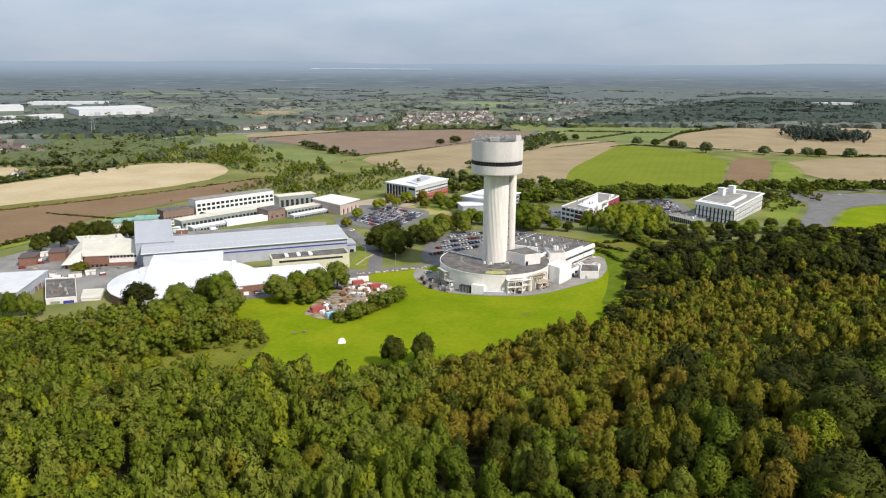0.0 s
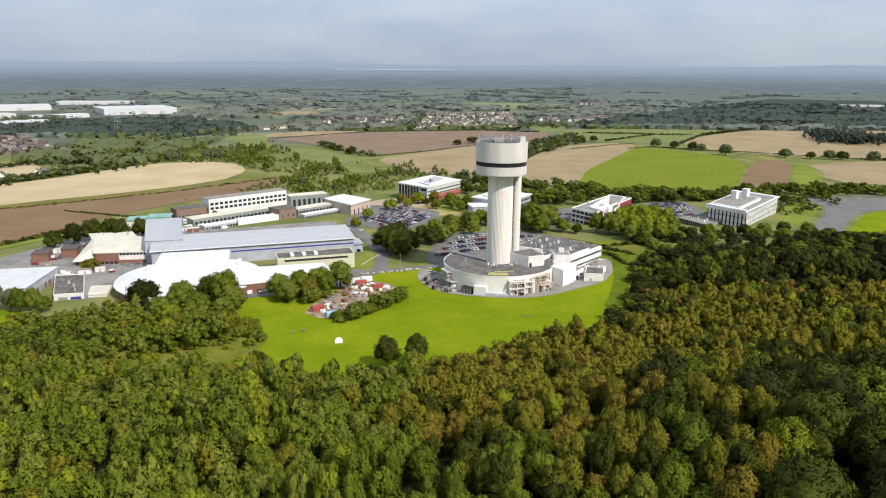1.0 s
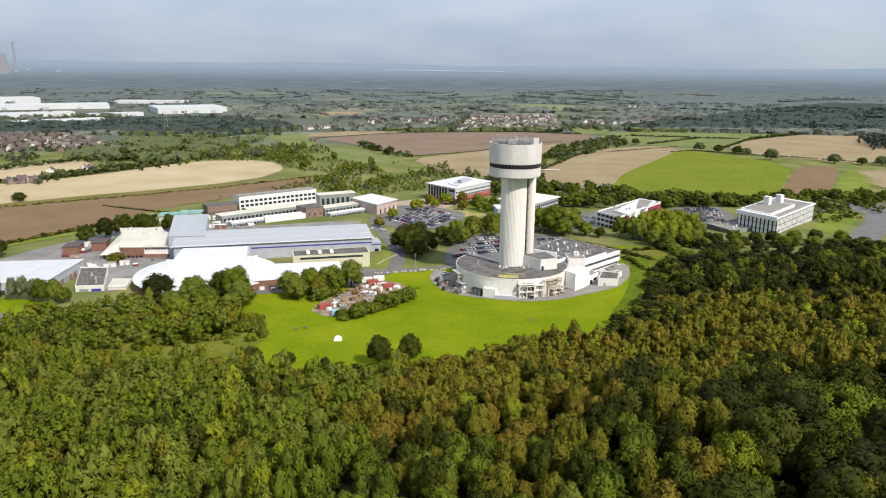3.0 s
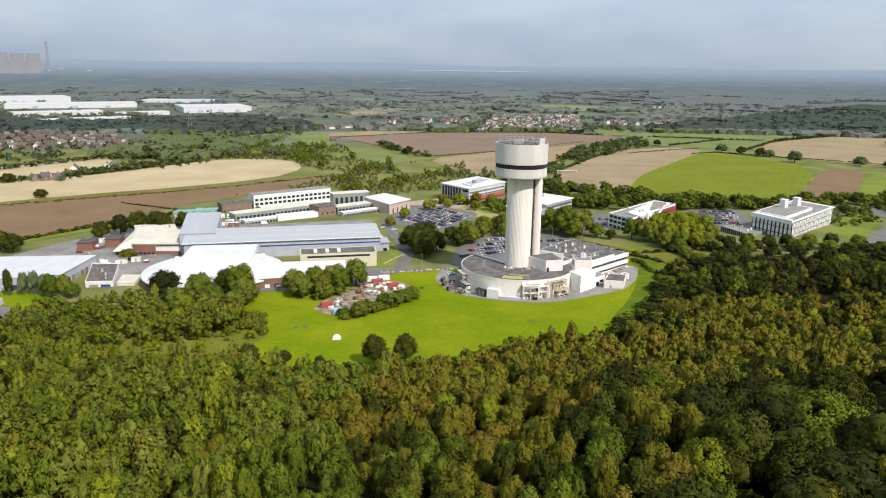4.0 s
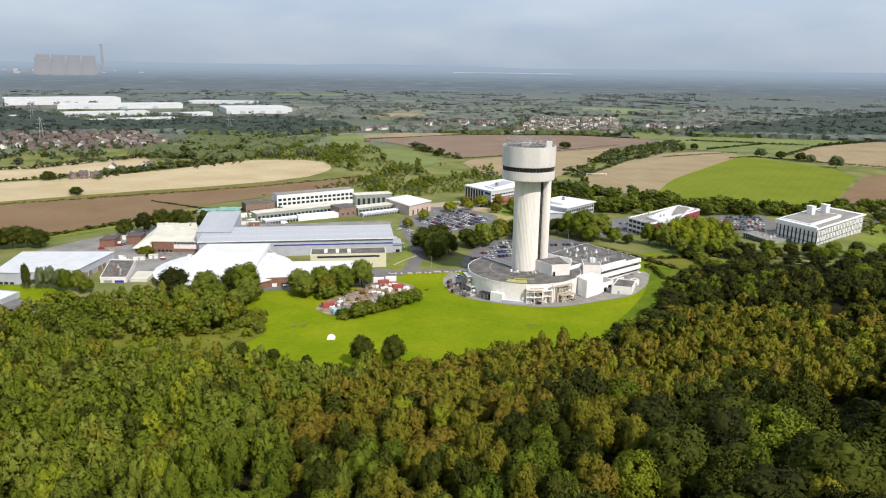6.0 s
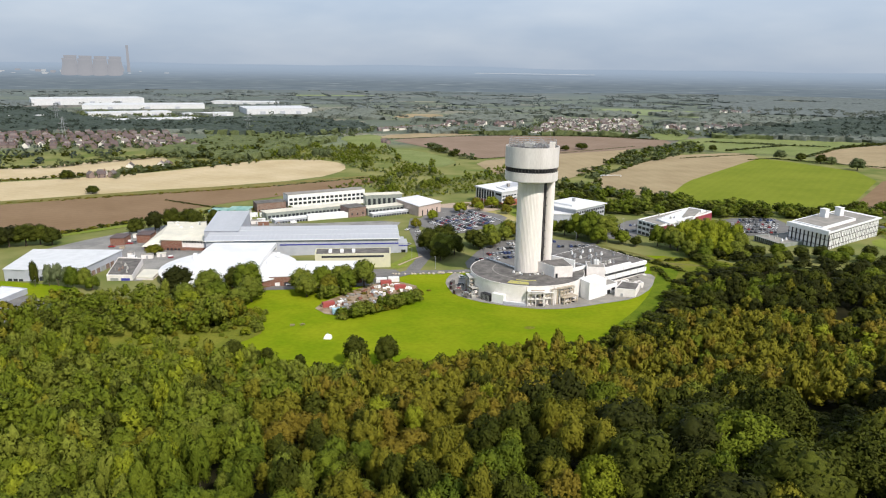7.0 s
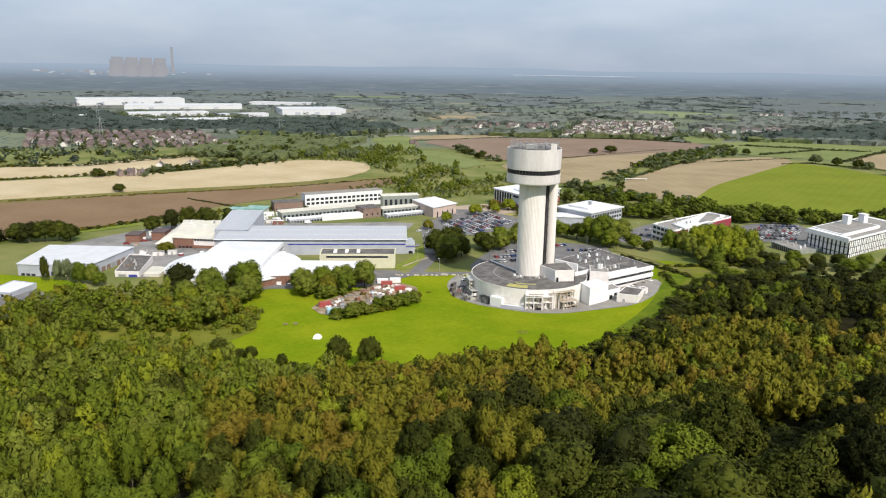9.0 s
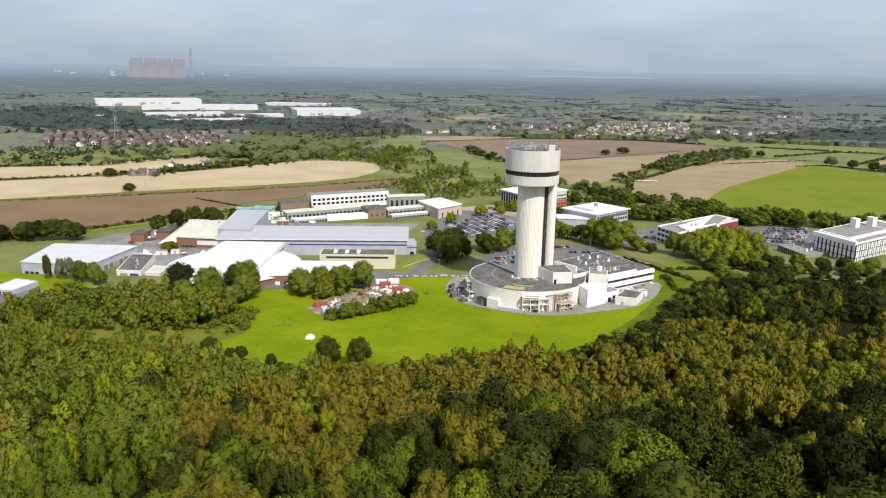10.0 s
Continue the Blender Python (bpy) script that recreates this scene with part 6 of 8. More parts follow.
def inside(poly, x, y):
    hit = False
    for (ax, ay), (bx, by) in zip(poly, poly[1:] + poly[:1]):
        if (ay > y) != (by > y) and x < (bx - ax) * (y - ay) / (by - ay) + ax:
            hit = not hit
    return hit


FOREST = [(-330, 60), (-330, 190), (-250, 228), (-198, 240), (-194, 284), (-182, 308), (-150, 316), (-124, 318), (-104, 316), (-90, 292), (-88, 262), (-98, 240), (-72, 226), (-30, 222), (0, 238), (33, 268),
          (66, 298), (85, 330), (99, 370), (110, 405), (120, 436), (136, 448), (170, 446), (205, 448), (255, 462), (290, 460), (330, 436), (330, 60)]


CLEARING = [(-142, 229), (-70, 227), (-70, 286), (-88, 282), (-100, 269), (-114, 262), (-142, 251)]
# openings in the wood, and the broad single crowns: place, radius, height and leaf
GAPS = ((117, 157, 5.5), (120, 168, 6.5), (123, 180, 7.5), (127, 192, 9.0), (137, 195, 9.0), (147, 197, 8.0), (88, 194, 4.0), (84, 153, 3.5), (86, 205, 5.0))
CROWNS = ((73, 188, 6.4, 11.5, 0), (96, 199, 5.6, 12.0, 10), (103, 207, 5.5, 11.0, 1), (112, 216, 7.5, 12.5, 1), (108, 161, 7.6, 14.5, 1), (107, 178, 6.0, 12.0, 1), (99, 144, 8.6, 14.0, 0),
          (89, 136, 5.0, 11.5, 4), (80, 136, 4.8, 11.0, 10), (71, 147, 5.6, 11.0, 2), (73, 126, 5.2, 11.0, 5), (117, 138, 7.6, 12.0, 1), (88, 123, 6.0, 12.0, 1), (92, 165, 5.5, 11.5, 4),
          (134, 172, 5.5, 11.5, 4), (143, 180, 6.0, 12.0, 1), (150, 212, 6.5, 12.5, 4), (80, 167, 5.0, 10.5, 1), (63, 134, 4.6, 10.5, 1), (103, 112, 6.5, 12.0, 4), (132, 152, 6.0, 12.0, 4), (84, 213, 4.5, 10.5, 1),
          (60, 118, 4.6, 10.5, 0), (66, 165, 4.8, 10.5, 2), (96, 181, 4.8, 11.0, 1))


def forest_species(x, y, rng):
    """Green on the west side, olive and ochre over the middle, dark broad crowns to the east."""
    w = noise.noise(Vector((x * 0.022, y * 0.022, 3.0)))
    u = noise.noise(Vector((x * 0.07, y * 0.07, 8.0)))
    r = rng.random()
    if x < -95 and y > 245:
        v = noise.noise(Vector((x * 0.04, y * 0.04, 15.0)))
        if v > 0.0:
            return 1 if r < 0.14 else (0 if r < 0.66 else 10)
        return (2 if r < 0.4 else (5 if r < 0.52 else 10)) if v < -0.22 else (10 if r < 0.35 else (0 if r < 0.9 else 2))
    if x < 6 + 30 * w + (y - 130) * -0.12:
        if y > 185 and x > -100:
            return 10 if r < 0.46 else (0 if r < 0.8 else (5 if r < 0.92 else 2))
        return 0 if r < 0.56 else (1 if r < 0.64 else (10 if r < 0.88 else (5 if u > 0.0 else 2)))
    if y < 148 + 34 * w + 10 * u and x < 62:
        return 0 if r < 0.34 else (2 if r < 0.58 else (1 if r < 0.78 else (10 if r < 0.9 else 3)))
    if x > 92 and y > 338 + 26 * u - 0.1 * (x - 120):
        return 4 if r < 0.45 else (1 if r < 0.88 else (0 if r < 0.96 else 2))
    if x > 62 + 26 * w and y < 178 + 0.25 * (x - 60) + 20 * u:
        return 1 if r < 0.46 else (2 if r < 0.58 else (4 if r < 0.94 else 0))
    if x > 105 and y > 215 and u > 0.16 and r < 0.5:
        return 1 if r < 0.3 else 0
    return 3 if r < 0.28 + 0.7 * u else (2 if r < 0.88 else (5 if r < 0.92 else 1))


def build_forest():
    rng = np.random.default_rng(7)
    wood, outer, made = Wood(), [], []
    step = 5.7
    for i in range(int(660 / step)):
        for j in range(int(406 / step)):
            x = -330 + (i + rng.uniform(0.05, 0.95)) * step
            y = 86 + (j + rng.uniform(0.05, 0.95)) * step
            if not inside(FOREST, x, y):
                continue
            if x < min(-0.63 * y - 12, 96 - 1.213 * (y - 25)) or x > max(0.62 * y + 14, 116 + 0.24 * (y - 25)):
                if (i + j) % 3 == 0:
                    outer.append((x, y))
                continue
            if noise.noise(Vector((x * 0.05, y * 0.05, 1.0))) > 0.52 or any(math.hypot(x - gx, (y - gy) * 0.8) < gr for gx, gy, gr in GAPS):
                continue
            if inside(CLEARING, x, y) or (x < -95 and y > 245 and rng.random() < 0.16):
                continue
            if any(math.hypot(x - cx, y - cy) < cr * 0.92 for cx, cy, cr, ch, cm in CROWNS):
                continue
            mi = forest_species(x, y, rng)
            puff = mi in (0, 1, 4) and x > 92 and y > 300
            if puff and rng.random() < 0.58:
                continue
            big = mi in (1, 4) and (x > 62) and y < 230
            if big and rng.random() < (0.80 if math.hypot(x - 40, y - 40) < 135 else 0.62):
                continue
            made.append((x, y, mi, big, rng.random(4)))
    made.sort(key=lambda m: math.hypot(m[0] - 40, m[1] - 40))
    for n, (x, y, mi, big, r) in enumerate(made):
        tall = 1.0 + 0.42 * noise.noise(Vector((x * 0.045, y * 0.045, 5.0)))
        low = 0.74 if (x < -95 and y > 245) else 1.0
        if x > 118 and y > 395:
            tall *= 0.64
        s, sz = (0.66 + 0.56 * r[0]) * (1.0 if low == 1.0 else 1.02), (0.80 + 0.50 * r[1]) * tall * low
        rim = edge_gap(x, y)
        if x >= 58 and y > 270 and rim < 26:
            sz *= 0.34 + 0.6 * rim / 26
            mi = (4, 1, 1, 4, 0)[int(r[3] * 5)] if r[2] < 1.15 - rim / 26 else mi
        elif -42 < x < 66 and rim < 14:
            sz *= 0.52 + 0.48 * rim / 14
            if r[2] < 0.6 * (1 - rim / 14):
                mi = 1 if r[3] < 0.6 else 4
        z = ground(x, y)
        if mi in (0, 1, 4) and x > 92 and y > 300:
            wood.add(BROAD[int(r[2] * 4)], x, y, z, s * 1.15, sz * 0.95, r[3] * 6.3, mi)
            continue
        if not big and r[2] > 0.78 and r[0] > 0.3:
            s, sz = s * 0.62, sz * 0.98
            if n < 175:
                plant("round", int(r[3] * 4), mi, x, y, s, sz, r[3] * 6.3, "rounded %s tree crowded in a wood" % SPECIES[mi], "woodland trees")
            else:
                wood.add(BROAD[int(r[3] * 4)], x, y, z, s, sz, r[3] * 6.3, mi)
            continue
        if n < 175:
            if big:
                plant("huge", int(r[2] * 4), mi, x, y, 1.05 + 0.62 * r[0], 1.0 + 0.5 * r[1], r[3] * 6.3, "broad %s tree crowded in a wood" % SPECIES[mi], "woodland trees")
            else:
                plant("near", int(r[2] * 4), mi, x, y, s, sz, r[3] * 6.3, "slender %s tree crowded in a wood" % SPECIES[mi], "woodland trees")
        elif big and n < 300:
            wood.add(HUGE[int(r[2] * 4)], x, y, z, 1.05 + 0.62 * r[0], 1.0 + 0.5 * r[1], r[3] * 6.3, mi)
        elif big:
            wood.add(BROAD[int(r[2] * 4)], x, y, z, s * 0.95, sz * 1.05, r[3] * 6.3, mi)
        elif n < 300:
            wood.add(NEAR[int(r[2] * 4)], x, y, z, s, sz, r[3] * 6.3, mi)
        else:
            wood.add(MIDT[int(r[2] * 5)] if y < 235 else FINE[int(r[2] * 4)], x, y, z, s * 1.04, sz, r[3] * 6.3, mi)
    for n, (x, y, cr, ch, mi) in enumerate(CROWNS):
        plant("dome", n % 4, mi, x, y, cr / 6.0, ch / 11.0, 1.7 * n, "broad domed %s tree crowded in a wood" % SPECIES[mi], "woodland trees")
    for _ in range(420):
        x, y = rng.uniform(10, 175), rng.uniform(90, 235)
        if inside(FOREST, x, y):
            wood.add(FINE[rng.integers(4)], x, y, ground(x, y) - 0.3, rng.uniform(0.5, 0.9), rng.uniform(0.25, 0.45), rng.random() * 6.3, int(rng.choice((4, 1))))
    # near-black bushes added to darken these openings like deep shade
    for gx, gy, gr in GAPS[:6]:
        for _ in range(16):
            a, d = rng.random() * 6.3, gr * rng.random() ** 0.5 * 1.1
            x, y = gx + d * math.cos(a), gy + d * math.sin(a) / 0.8
            wood.add(BROAD[rng.integers(4)], x, y, ground(x, y) - 0.3, rng.uniform(0.3, 0.55), rng.uniform(0.14, 0.3), rng.random() * 6.3, 4)
    for _ in range(300):
        x, y = rng.uniform(-124, -70), rng.uniform(238, 306)
        if x < -75 - 0.45 * abs(y - 280) and (not inside(CLEARING, x, y) or rng.random() < 0.1):
            k = rng.uniform(0.35, 0.95)
            wood.add(BROAD[rng.integers(4)], x, y, ground(x, y) - 0.4, k * 0.55, k * 0.42, rng.random() * 6.3, int(rng.choice((5, 5, 10, 10, 0, 2))))
    for _ in range(130):
        x, y = rng.uniform(-142, -72), rng.uniform(232, 286)
        if inside(CLEARING, x, y) and x < -78:
            k = rng.uniform(0.12, 0.34)
            wood.add(BROAD[rng.integers(4)], x, y, ground(x, y) - 0.2, k, k * 0.55, rng.random() * 6.3, int(rng.choice((2, 5, 10, 0))))
    for x, y in outer:
        wood.add(SPECK[rng.integers(4)], x, y, ground(x, y) + 1, rng.uniform(0.8, 1.2), rng.uniform(1.1, 1.5), rng.random() * 6.3, int(rng.choice((0, 1, 2))))
    wood.done("woodland", "dense mixed wood turning olive and brown for autumn", "woodland")


patch("forest_floor", [(x * 0.985, y - 4) for x, y in FOREST], M_LITTER, 0.22, "leaf litter under the trees, blackened as shade", "ground", 9, 0)
patch("bank_grass", [(-250, 250), (-196, 246), (-190, 284), (-180, 306), (-150, 314), (-106, 314), (-88, 304), (-74, 281), (-76, 266), (-82, 254), (-84, 240), (-96, 228), (-130, 224), (-170, 230)], M_BANK, 0.3, "dry rough grass between scattered bushes", "ground", 8)
build_forest()
patch("glade", [(81, 201), (91, 201), (91, 210), (81, 210)], M_GRASS, 0.3, "small sunny grass glade among tall trees", "lawn", 2)


def tree_row(rows, label, style="round"):
    """Single trees: place, crown radius, height and leaf."""
    for n, (x, y, r, hh, mi) in enumerate(rows):
        tr, th = (5.2, 12.0) if style == "round" else (3.0, 11.0)
        plant(style, n % 4, mi, x, y, r / tr, hh / th, n * 1.7, label % SPECIES[mi])


# trees on the site
tree_row([(-67, 243, 4.4, 8.5, 1), (-38, 240, 2.4, 6, 1)], "dark %s tree at the edge of the lawn")
tree_row([(-56, 240, 2.2, 6.5, 1), (-52, 241.5, 2.4, 7.5, 1)], "small pointed %s tree at the edge of the lawn", "near")
tree_row([(-19.5, 250, 5.2, 12, 1), (-8.5, 254, 5.2, 12, 1)], "round %s tree alone on the lawn")
tree_row([(-150, 330, 9, 14, 4), (-129, 326, 8, 15, 10), (-110, 332, 8, 19, 0), (-119, 336, 7, 15, 1), (-103, 322, 7, 14, 10), (-117, 314, 7.5, 13, 0), (-104, 312, 6.5, 11, 10), (-134, 312, 6, 11, 10), (-126, 304, 6, 10, 5), (-140, 297, 5, 8, 10), (-122, 292, 5, 7, 5), (-112, 302, 5, 8, 10), (-106, 288, 4.5, 6, 5), (-130, 285, 5, 7, 10), (-152, 302, 5, 9, 10)], "broad %s tree in front of the round hall")
tree_row([(-86, 346, 7.5, 13, 10), (-77, 352, 7, 14, 0), (-68, 358, 7.5, 14, 10), (-58, 364, 7.5, 16, 10), (-80, 338, 6.5, 12, 10), (-71, 346, 6, 11, 2), (-63, 352, 6, 12, 0)], "leafy %s tree beside the storage yard")
tree_row([(-43, 450, 10, 17, 1), (-33, 442, 9.5, 17, 10), (-37, 462, 10, 18, 1), (-27, 450, 7, 14, 1), (-32, 433, 7, 12, 1), (-14, 470, 7, 12, 1), (-6, 476, 6, 12, 10), (-20, 478, 7, 12, 1), (-8, 486, 6, 11, 10), (-2, 500, 5.5, 12, 10), (8, 514, 6, 13, 1), (-40, 470, 6, 11, 1)], "large %s tree beside the site road")
tree_row([(48, 520, 9.5, 18, 0), (58, 514, 11, 22, 0), (68, 508, 10, 20, 10), (38, 528, 7, 12, 1), (28, 532, 6.5, 11, 0), (79, 505, 6, 10, 0), (88, 498, 4.5, 7, 1), (54, 528, 9, 17, 0), (63, 502, 7, 13, 0)], "large %s tree by the car park")
tree_row([(102, 498, 6, 15, 0), (110, 494, 6.5, 16, 10), (118, 496, 7, 19, 5), (126, 499, 7.5, 20, 5), (134, 496, 7.5, 20, 5), (142, 500, 7.5, 19, 5), (150, 496, 6.5, 17, 5), (114, 485, 6, 14, 10), (124, 482, 6.5, 16, 5), (133, 484, 6.5, 15, 5), (143, 483, 6, 14, 5), (152, 486, 5.5, 13, 10),
          (120, 471, 5.5, 11, 10), (130, 472, 5.5, 12, 0), (140, 470, 5.5, 11, 5), (148, 474, 5.5, 10, 10), (160, 470, 5, 8, 1), (172, 474, 5.5, 9, 0), (184, 470, 5, 8, 1), (128, 462, 5, 8, 0), (196, 474, 5, 8, 1), (210, 476, 5.5, 8, 0), (224, 478, 5, 8, 1), (240, 478, 5, 8, 0)], "tall %s tree in a row")
_rng = random.Random(41)
tree_row([(x, y, _rng.uniform(3.6, 5.4), _rng.uniform(4.5, 8), _rng.choice((1, 0, 0, 4, 10))) for x, y in ((118 + 134 * _rng.random(), 450 + 26 * _rng.random()) for _ in range(44)) if y > 446 + 0.16 * (x - 118)], "bushy %s tree between the wood and the offices")
tree_row([(-76, 530, 4.5, 8, 2), (-72, 566, 5, 9, 5), (-58, 606, 6.5, 10, 5), (-44, 622, 5, 8, 5), (-18, 610, 5, 9, 2), (-4, 612, 6, 11, 0), (4, 600, 5, 9, 0), (-14, 506, 6, 11, 0), (0, 512, 6.5, 12, 2), (12, 526, 7, 13, 0), (-4, 524, 6, 11, 0), (20, 540, 6.5, 12, 0), (14, 500, 5.5, 11, 10), (-36, 640, 7, 11, 5), (-22, 652, 6, 10, 3), (-6, 636, 6.5, 11, 2), (10, 622, 6, 11, 0), (-52, 648, 5, 8, 2)], "small %s tree round the car park")
tree_row([(-236, 480, 7.5, 16, 1), (-246, 488, 7.5, 16, 1), (-256, 480, 7.5, 17, 1), (-264, 470, 7, 16, 4), (-226, 492, 7, 15, 1), (-270, 456, 7, 13, 1), (-216, 500, 6, 13, 0)], "dense %s tree by the service road")
tree_row([(-196, 560, 4, 8, 1), (-216, 402, 6, 7, 2), (-316, 402, 9, 16, 1), (-332, 394, 8.5, 14, 1), (-344, 384, 8, 13, 4), (-302, 410, 7, 13, 1), (-324, 396, 8, 15, 4), (-310, 408, 8, 15, 1)], "bushy %s tree at the site's edge")
tree_row([(-231, 319, 2.6, 15, 1), (-224.5, 322, 3.0, 13, 6), (-219.5, 323, 3.2, 13.5, 6), (-214, 323, 3.0, 12, 6), (-207.5, 320, 4.6, 13, 0), (-203, 324, 4.4, 12, 10), (-196, 321, 4.2, 8, 0)], "scruffy %s tree before the pale shed")
tree_row([(295, 1103, 9, 13, 7), (318, 1085, 8, 12, 1), (338, 1062, 8, 13, 1), (350, 1058, 7, 11, 7), (366, 1003, 10, 16, 7), (440, 985, 9, 13, 7), (470, 975, 7, 10, 1), (492, 970, 9, 13, 7), (508, 968, 9, 12, 1), (548, 966, 9, 13, 7),
          (-9, 1149, 8, 9, 1), (15, 1173, 11, 11, 1), (-534, 690, 8, 11, 1), (-434, 609, 6.5, 9, 1), (215, 1190, 7, 10, 1), (640, 962, 9, 12, 1), (700, 960, 9, 12, 2)], "lone %s tree in a field hedge")


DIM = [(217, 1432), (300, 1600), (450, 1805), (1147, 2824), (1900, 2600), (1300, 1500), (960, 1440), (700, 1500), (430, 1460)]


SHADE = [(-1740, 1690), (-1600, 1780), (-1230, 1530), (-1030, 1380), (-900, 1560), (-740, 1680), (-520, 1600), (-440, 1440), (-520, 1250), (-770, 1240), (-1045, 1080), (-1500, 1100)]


def wooded(x, y):
    """Above 0 where the plain carries closed woods."""
    if inside(SHADE, x, y) and not (-1035 < x < -895 and 1385 < y < 1570):
        return 0.25 + 0.5 * noise.noise(Vector((x * 0.006, y * 0.006, 12)))
    if (-420 < x < 960 and y < 1420) or (x < -480 and y < 920) or y < 900:
        return -9.0
    if -1120 < x < -610 and 860 < y < 1290:
        return -0.5
    if -1720 < x < -760 and 1440 < y < 2400:
        return -0.06 + 0.5 * noise.noise(Vector((x * 0.008, y * 0.008, 6))) - 0.1
    if (-20 < x < 410 and 2190 < y < 2560) or (-560 < x < -380 and 1810 < y < 2050) or (110 < x < 240 and 1390 < y < 1580):
        return -9.0
    if -140 < x < 150 and 1430 < y < 1900:
        return -9.0
    if inside(DIM, x, y):
        return 0.4 + 0.9 * noise.noise(Vector((x * 0.006, y * 0.006, 9)))
    if -420 < x < 560 and 1500 < y < 1740:
        return -0.2
    # extra woods, added to darken this side like a cloud's shadow
    if x > 0.14 * y and y > 1800:
        return 0.3 + 0.8 * noise.noise(Vector((x * 0.003, y * 0.003, 9)))
    n = noise.noise(Vector((x * 0.0034, y * 0.0034, 9))) + 0.5 * noise.noise(Vector((x * 0.011, y * 0.011, 4)))
    return n + (0.22 if y < 1500 else (-0.02 if y < 2300 else (-0.12 if y < 2900 else -0.34)))


def build_canopy():
    """Closed far woods: a lumpy canopy that stands well above the ground and ends in a ragged wall of leaves."""
    rng = np.random.default_rng(19)
    rs = [930.0]
    while rs[-1] < 4130:
        rs.append(rs[-1] * 1.0085)
    angs = np.linspace(-1.02, 0.76, 330)
    verts, faces, bands, idx = [], [], [], {}

    def vert(i, j, top):
        key = (i, j, top)
        if key not in idx:
            r, a = rs[i], angs[j]
            x, y = 50 + r * math.sin(a), r * math.cos(a)
            z = ground(x, y)
            h = 7.5 + 5 * noise.noise(Vector((x * 0.02, y * 0.02, 2))) + rng.uniform(-2.2, 2.2)
            h *= 1.0 if r < 2200 else 0.55
            idx[key] = len(verts)
            verts.append((x + rng.normal() * 2, y + rng.normal() * 3, z + h if top else z - 0.5))
        return idx[key]
    full = np.zeros((len(rs), len(angs)), bool)
    for i in range(len(rs) - 1):
        for j in range(len(angs) - 1):
            r, a = (rs[i] + rs[i + 1]) / 2, (angs[j] + angs[j + 1]) / 2
            full[i, j] = wooded(50 + r * math.sin(a), r * math.cos(a)) > 0
    for i in range(len(rs) - 1):
        for j in range(len(angs) - 1):
            if not full[i, j]:
                continue
            faces.append((vert(i, j, 1), vert(i, j + 1, 1), vert(i + 1, j + 1, 1), vert(i + 1, j, 1)))
            if i == 0 or not full[i - 1, j]:
                faces.append((vert(i, j, 0), vert(i, j + 1, 0), vert(i, j + 1, 1), vert(i, j, 1)))
            if j == 0 or not full[i, j - 1]:
                faces.append((vert(i, j, 0), vert(i, j, 1), vert(i + 1, j, 1), vert(i + 1, j, 0)))
            if not full[i, j + 1]:
                faces.append((vert(i, j + 1, 0), vert(i + 1, j + 1, 0), vert(i + 1, j + 1, 1), vert(i, j + 1, 1)))
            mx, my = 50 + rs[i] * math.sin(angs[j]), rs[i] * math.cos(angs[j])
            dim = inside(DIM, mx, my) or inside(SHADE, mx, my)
            # leaf colour by distance band, which paints the haze in
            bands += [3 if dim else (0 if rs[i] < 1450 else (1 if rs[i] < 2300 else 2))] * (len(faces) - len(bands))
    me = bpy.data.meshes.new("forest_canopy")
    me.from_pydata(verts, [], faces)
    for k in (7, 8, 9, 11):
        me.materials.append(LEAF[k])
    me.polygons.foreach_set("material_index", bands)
    tagged(new("forest_canopy", me), "closed hazy green woods far out on the plain", "woodland", kind="stuff")


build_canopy()


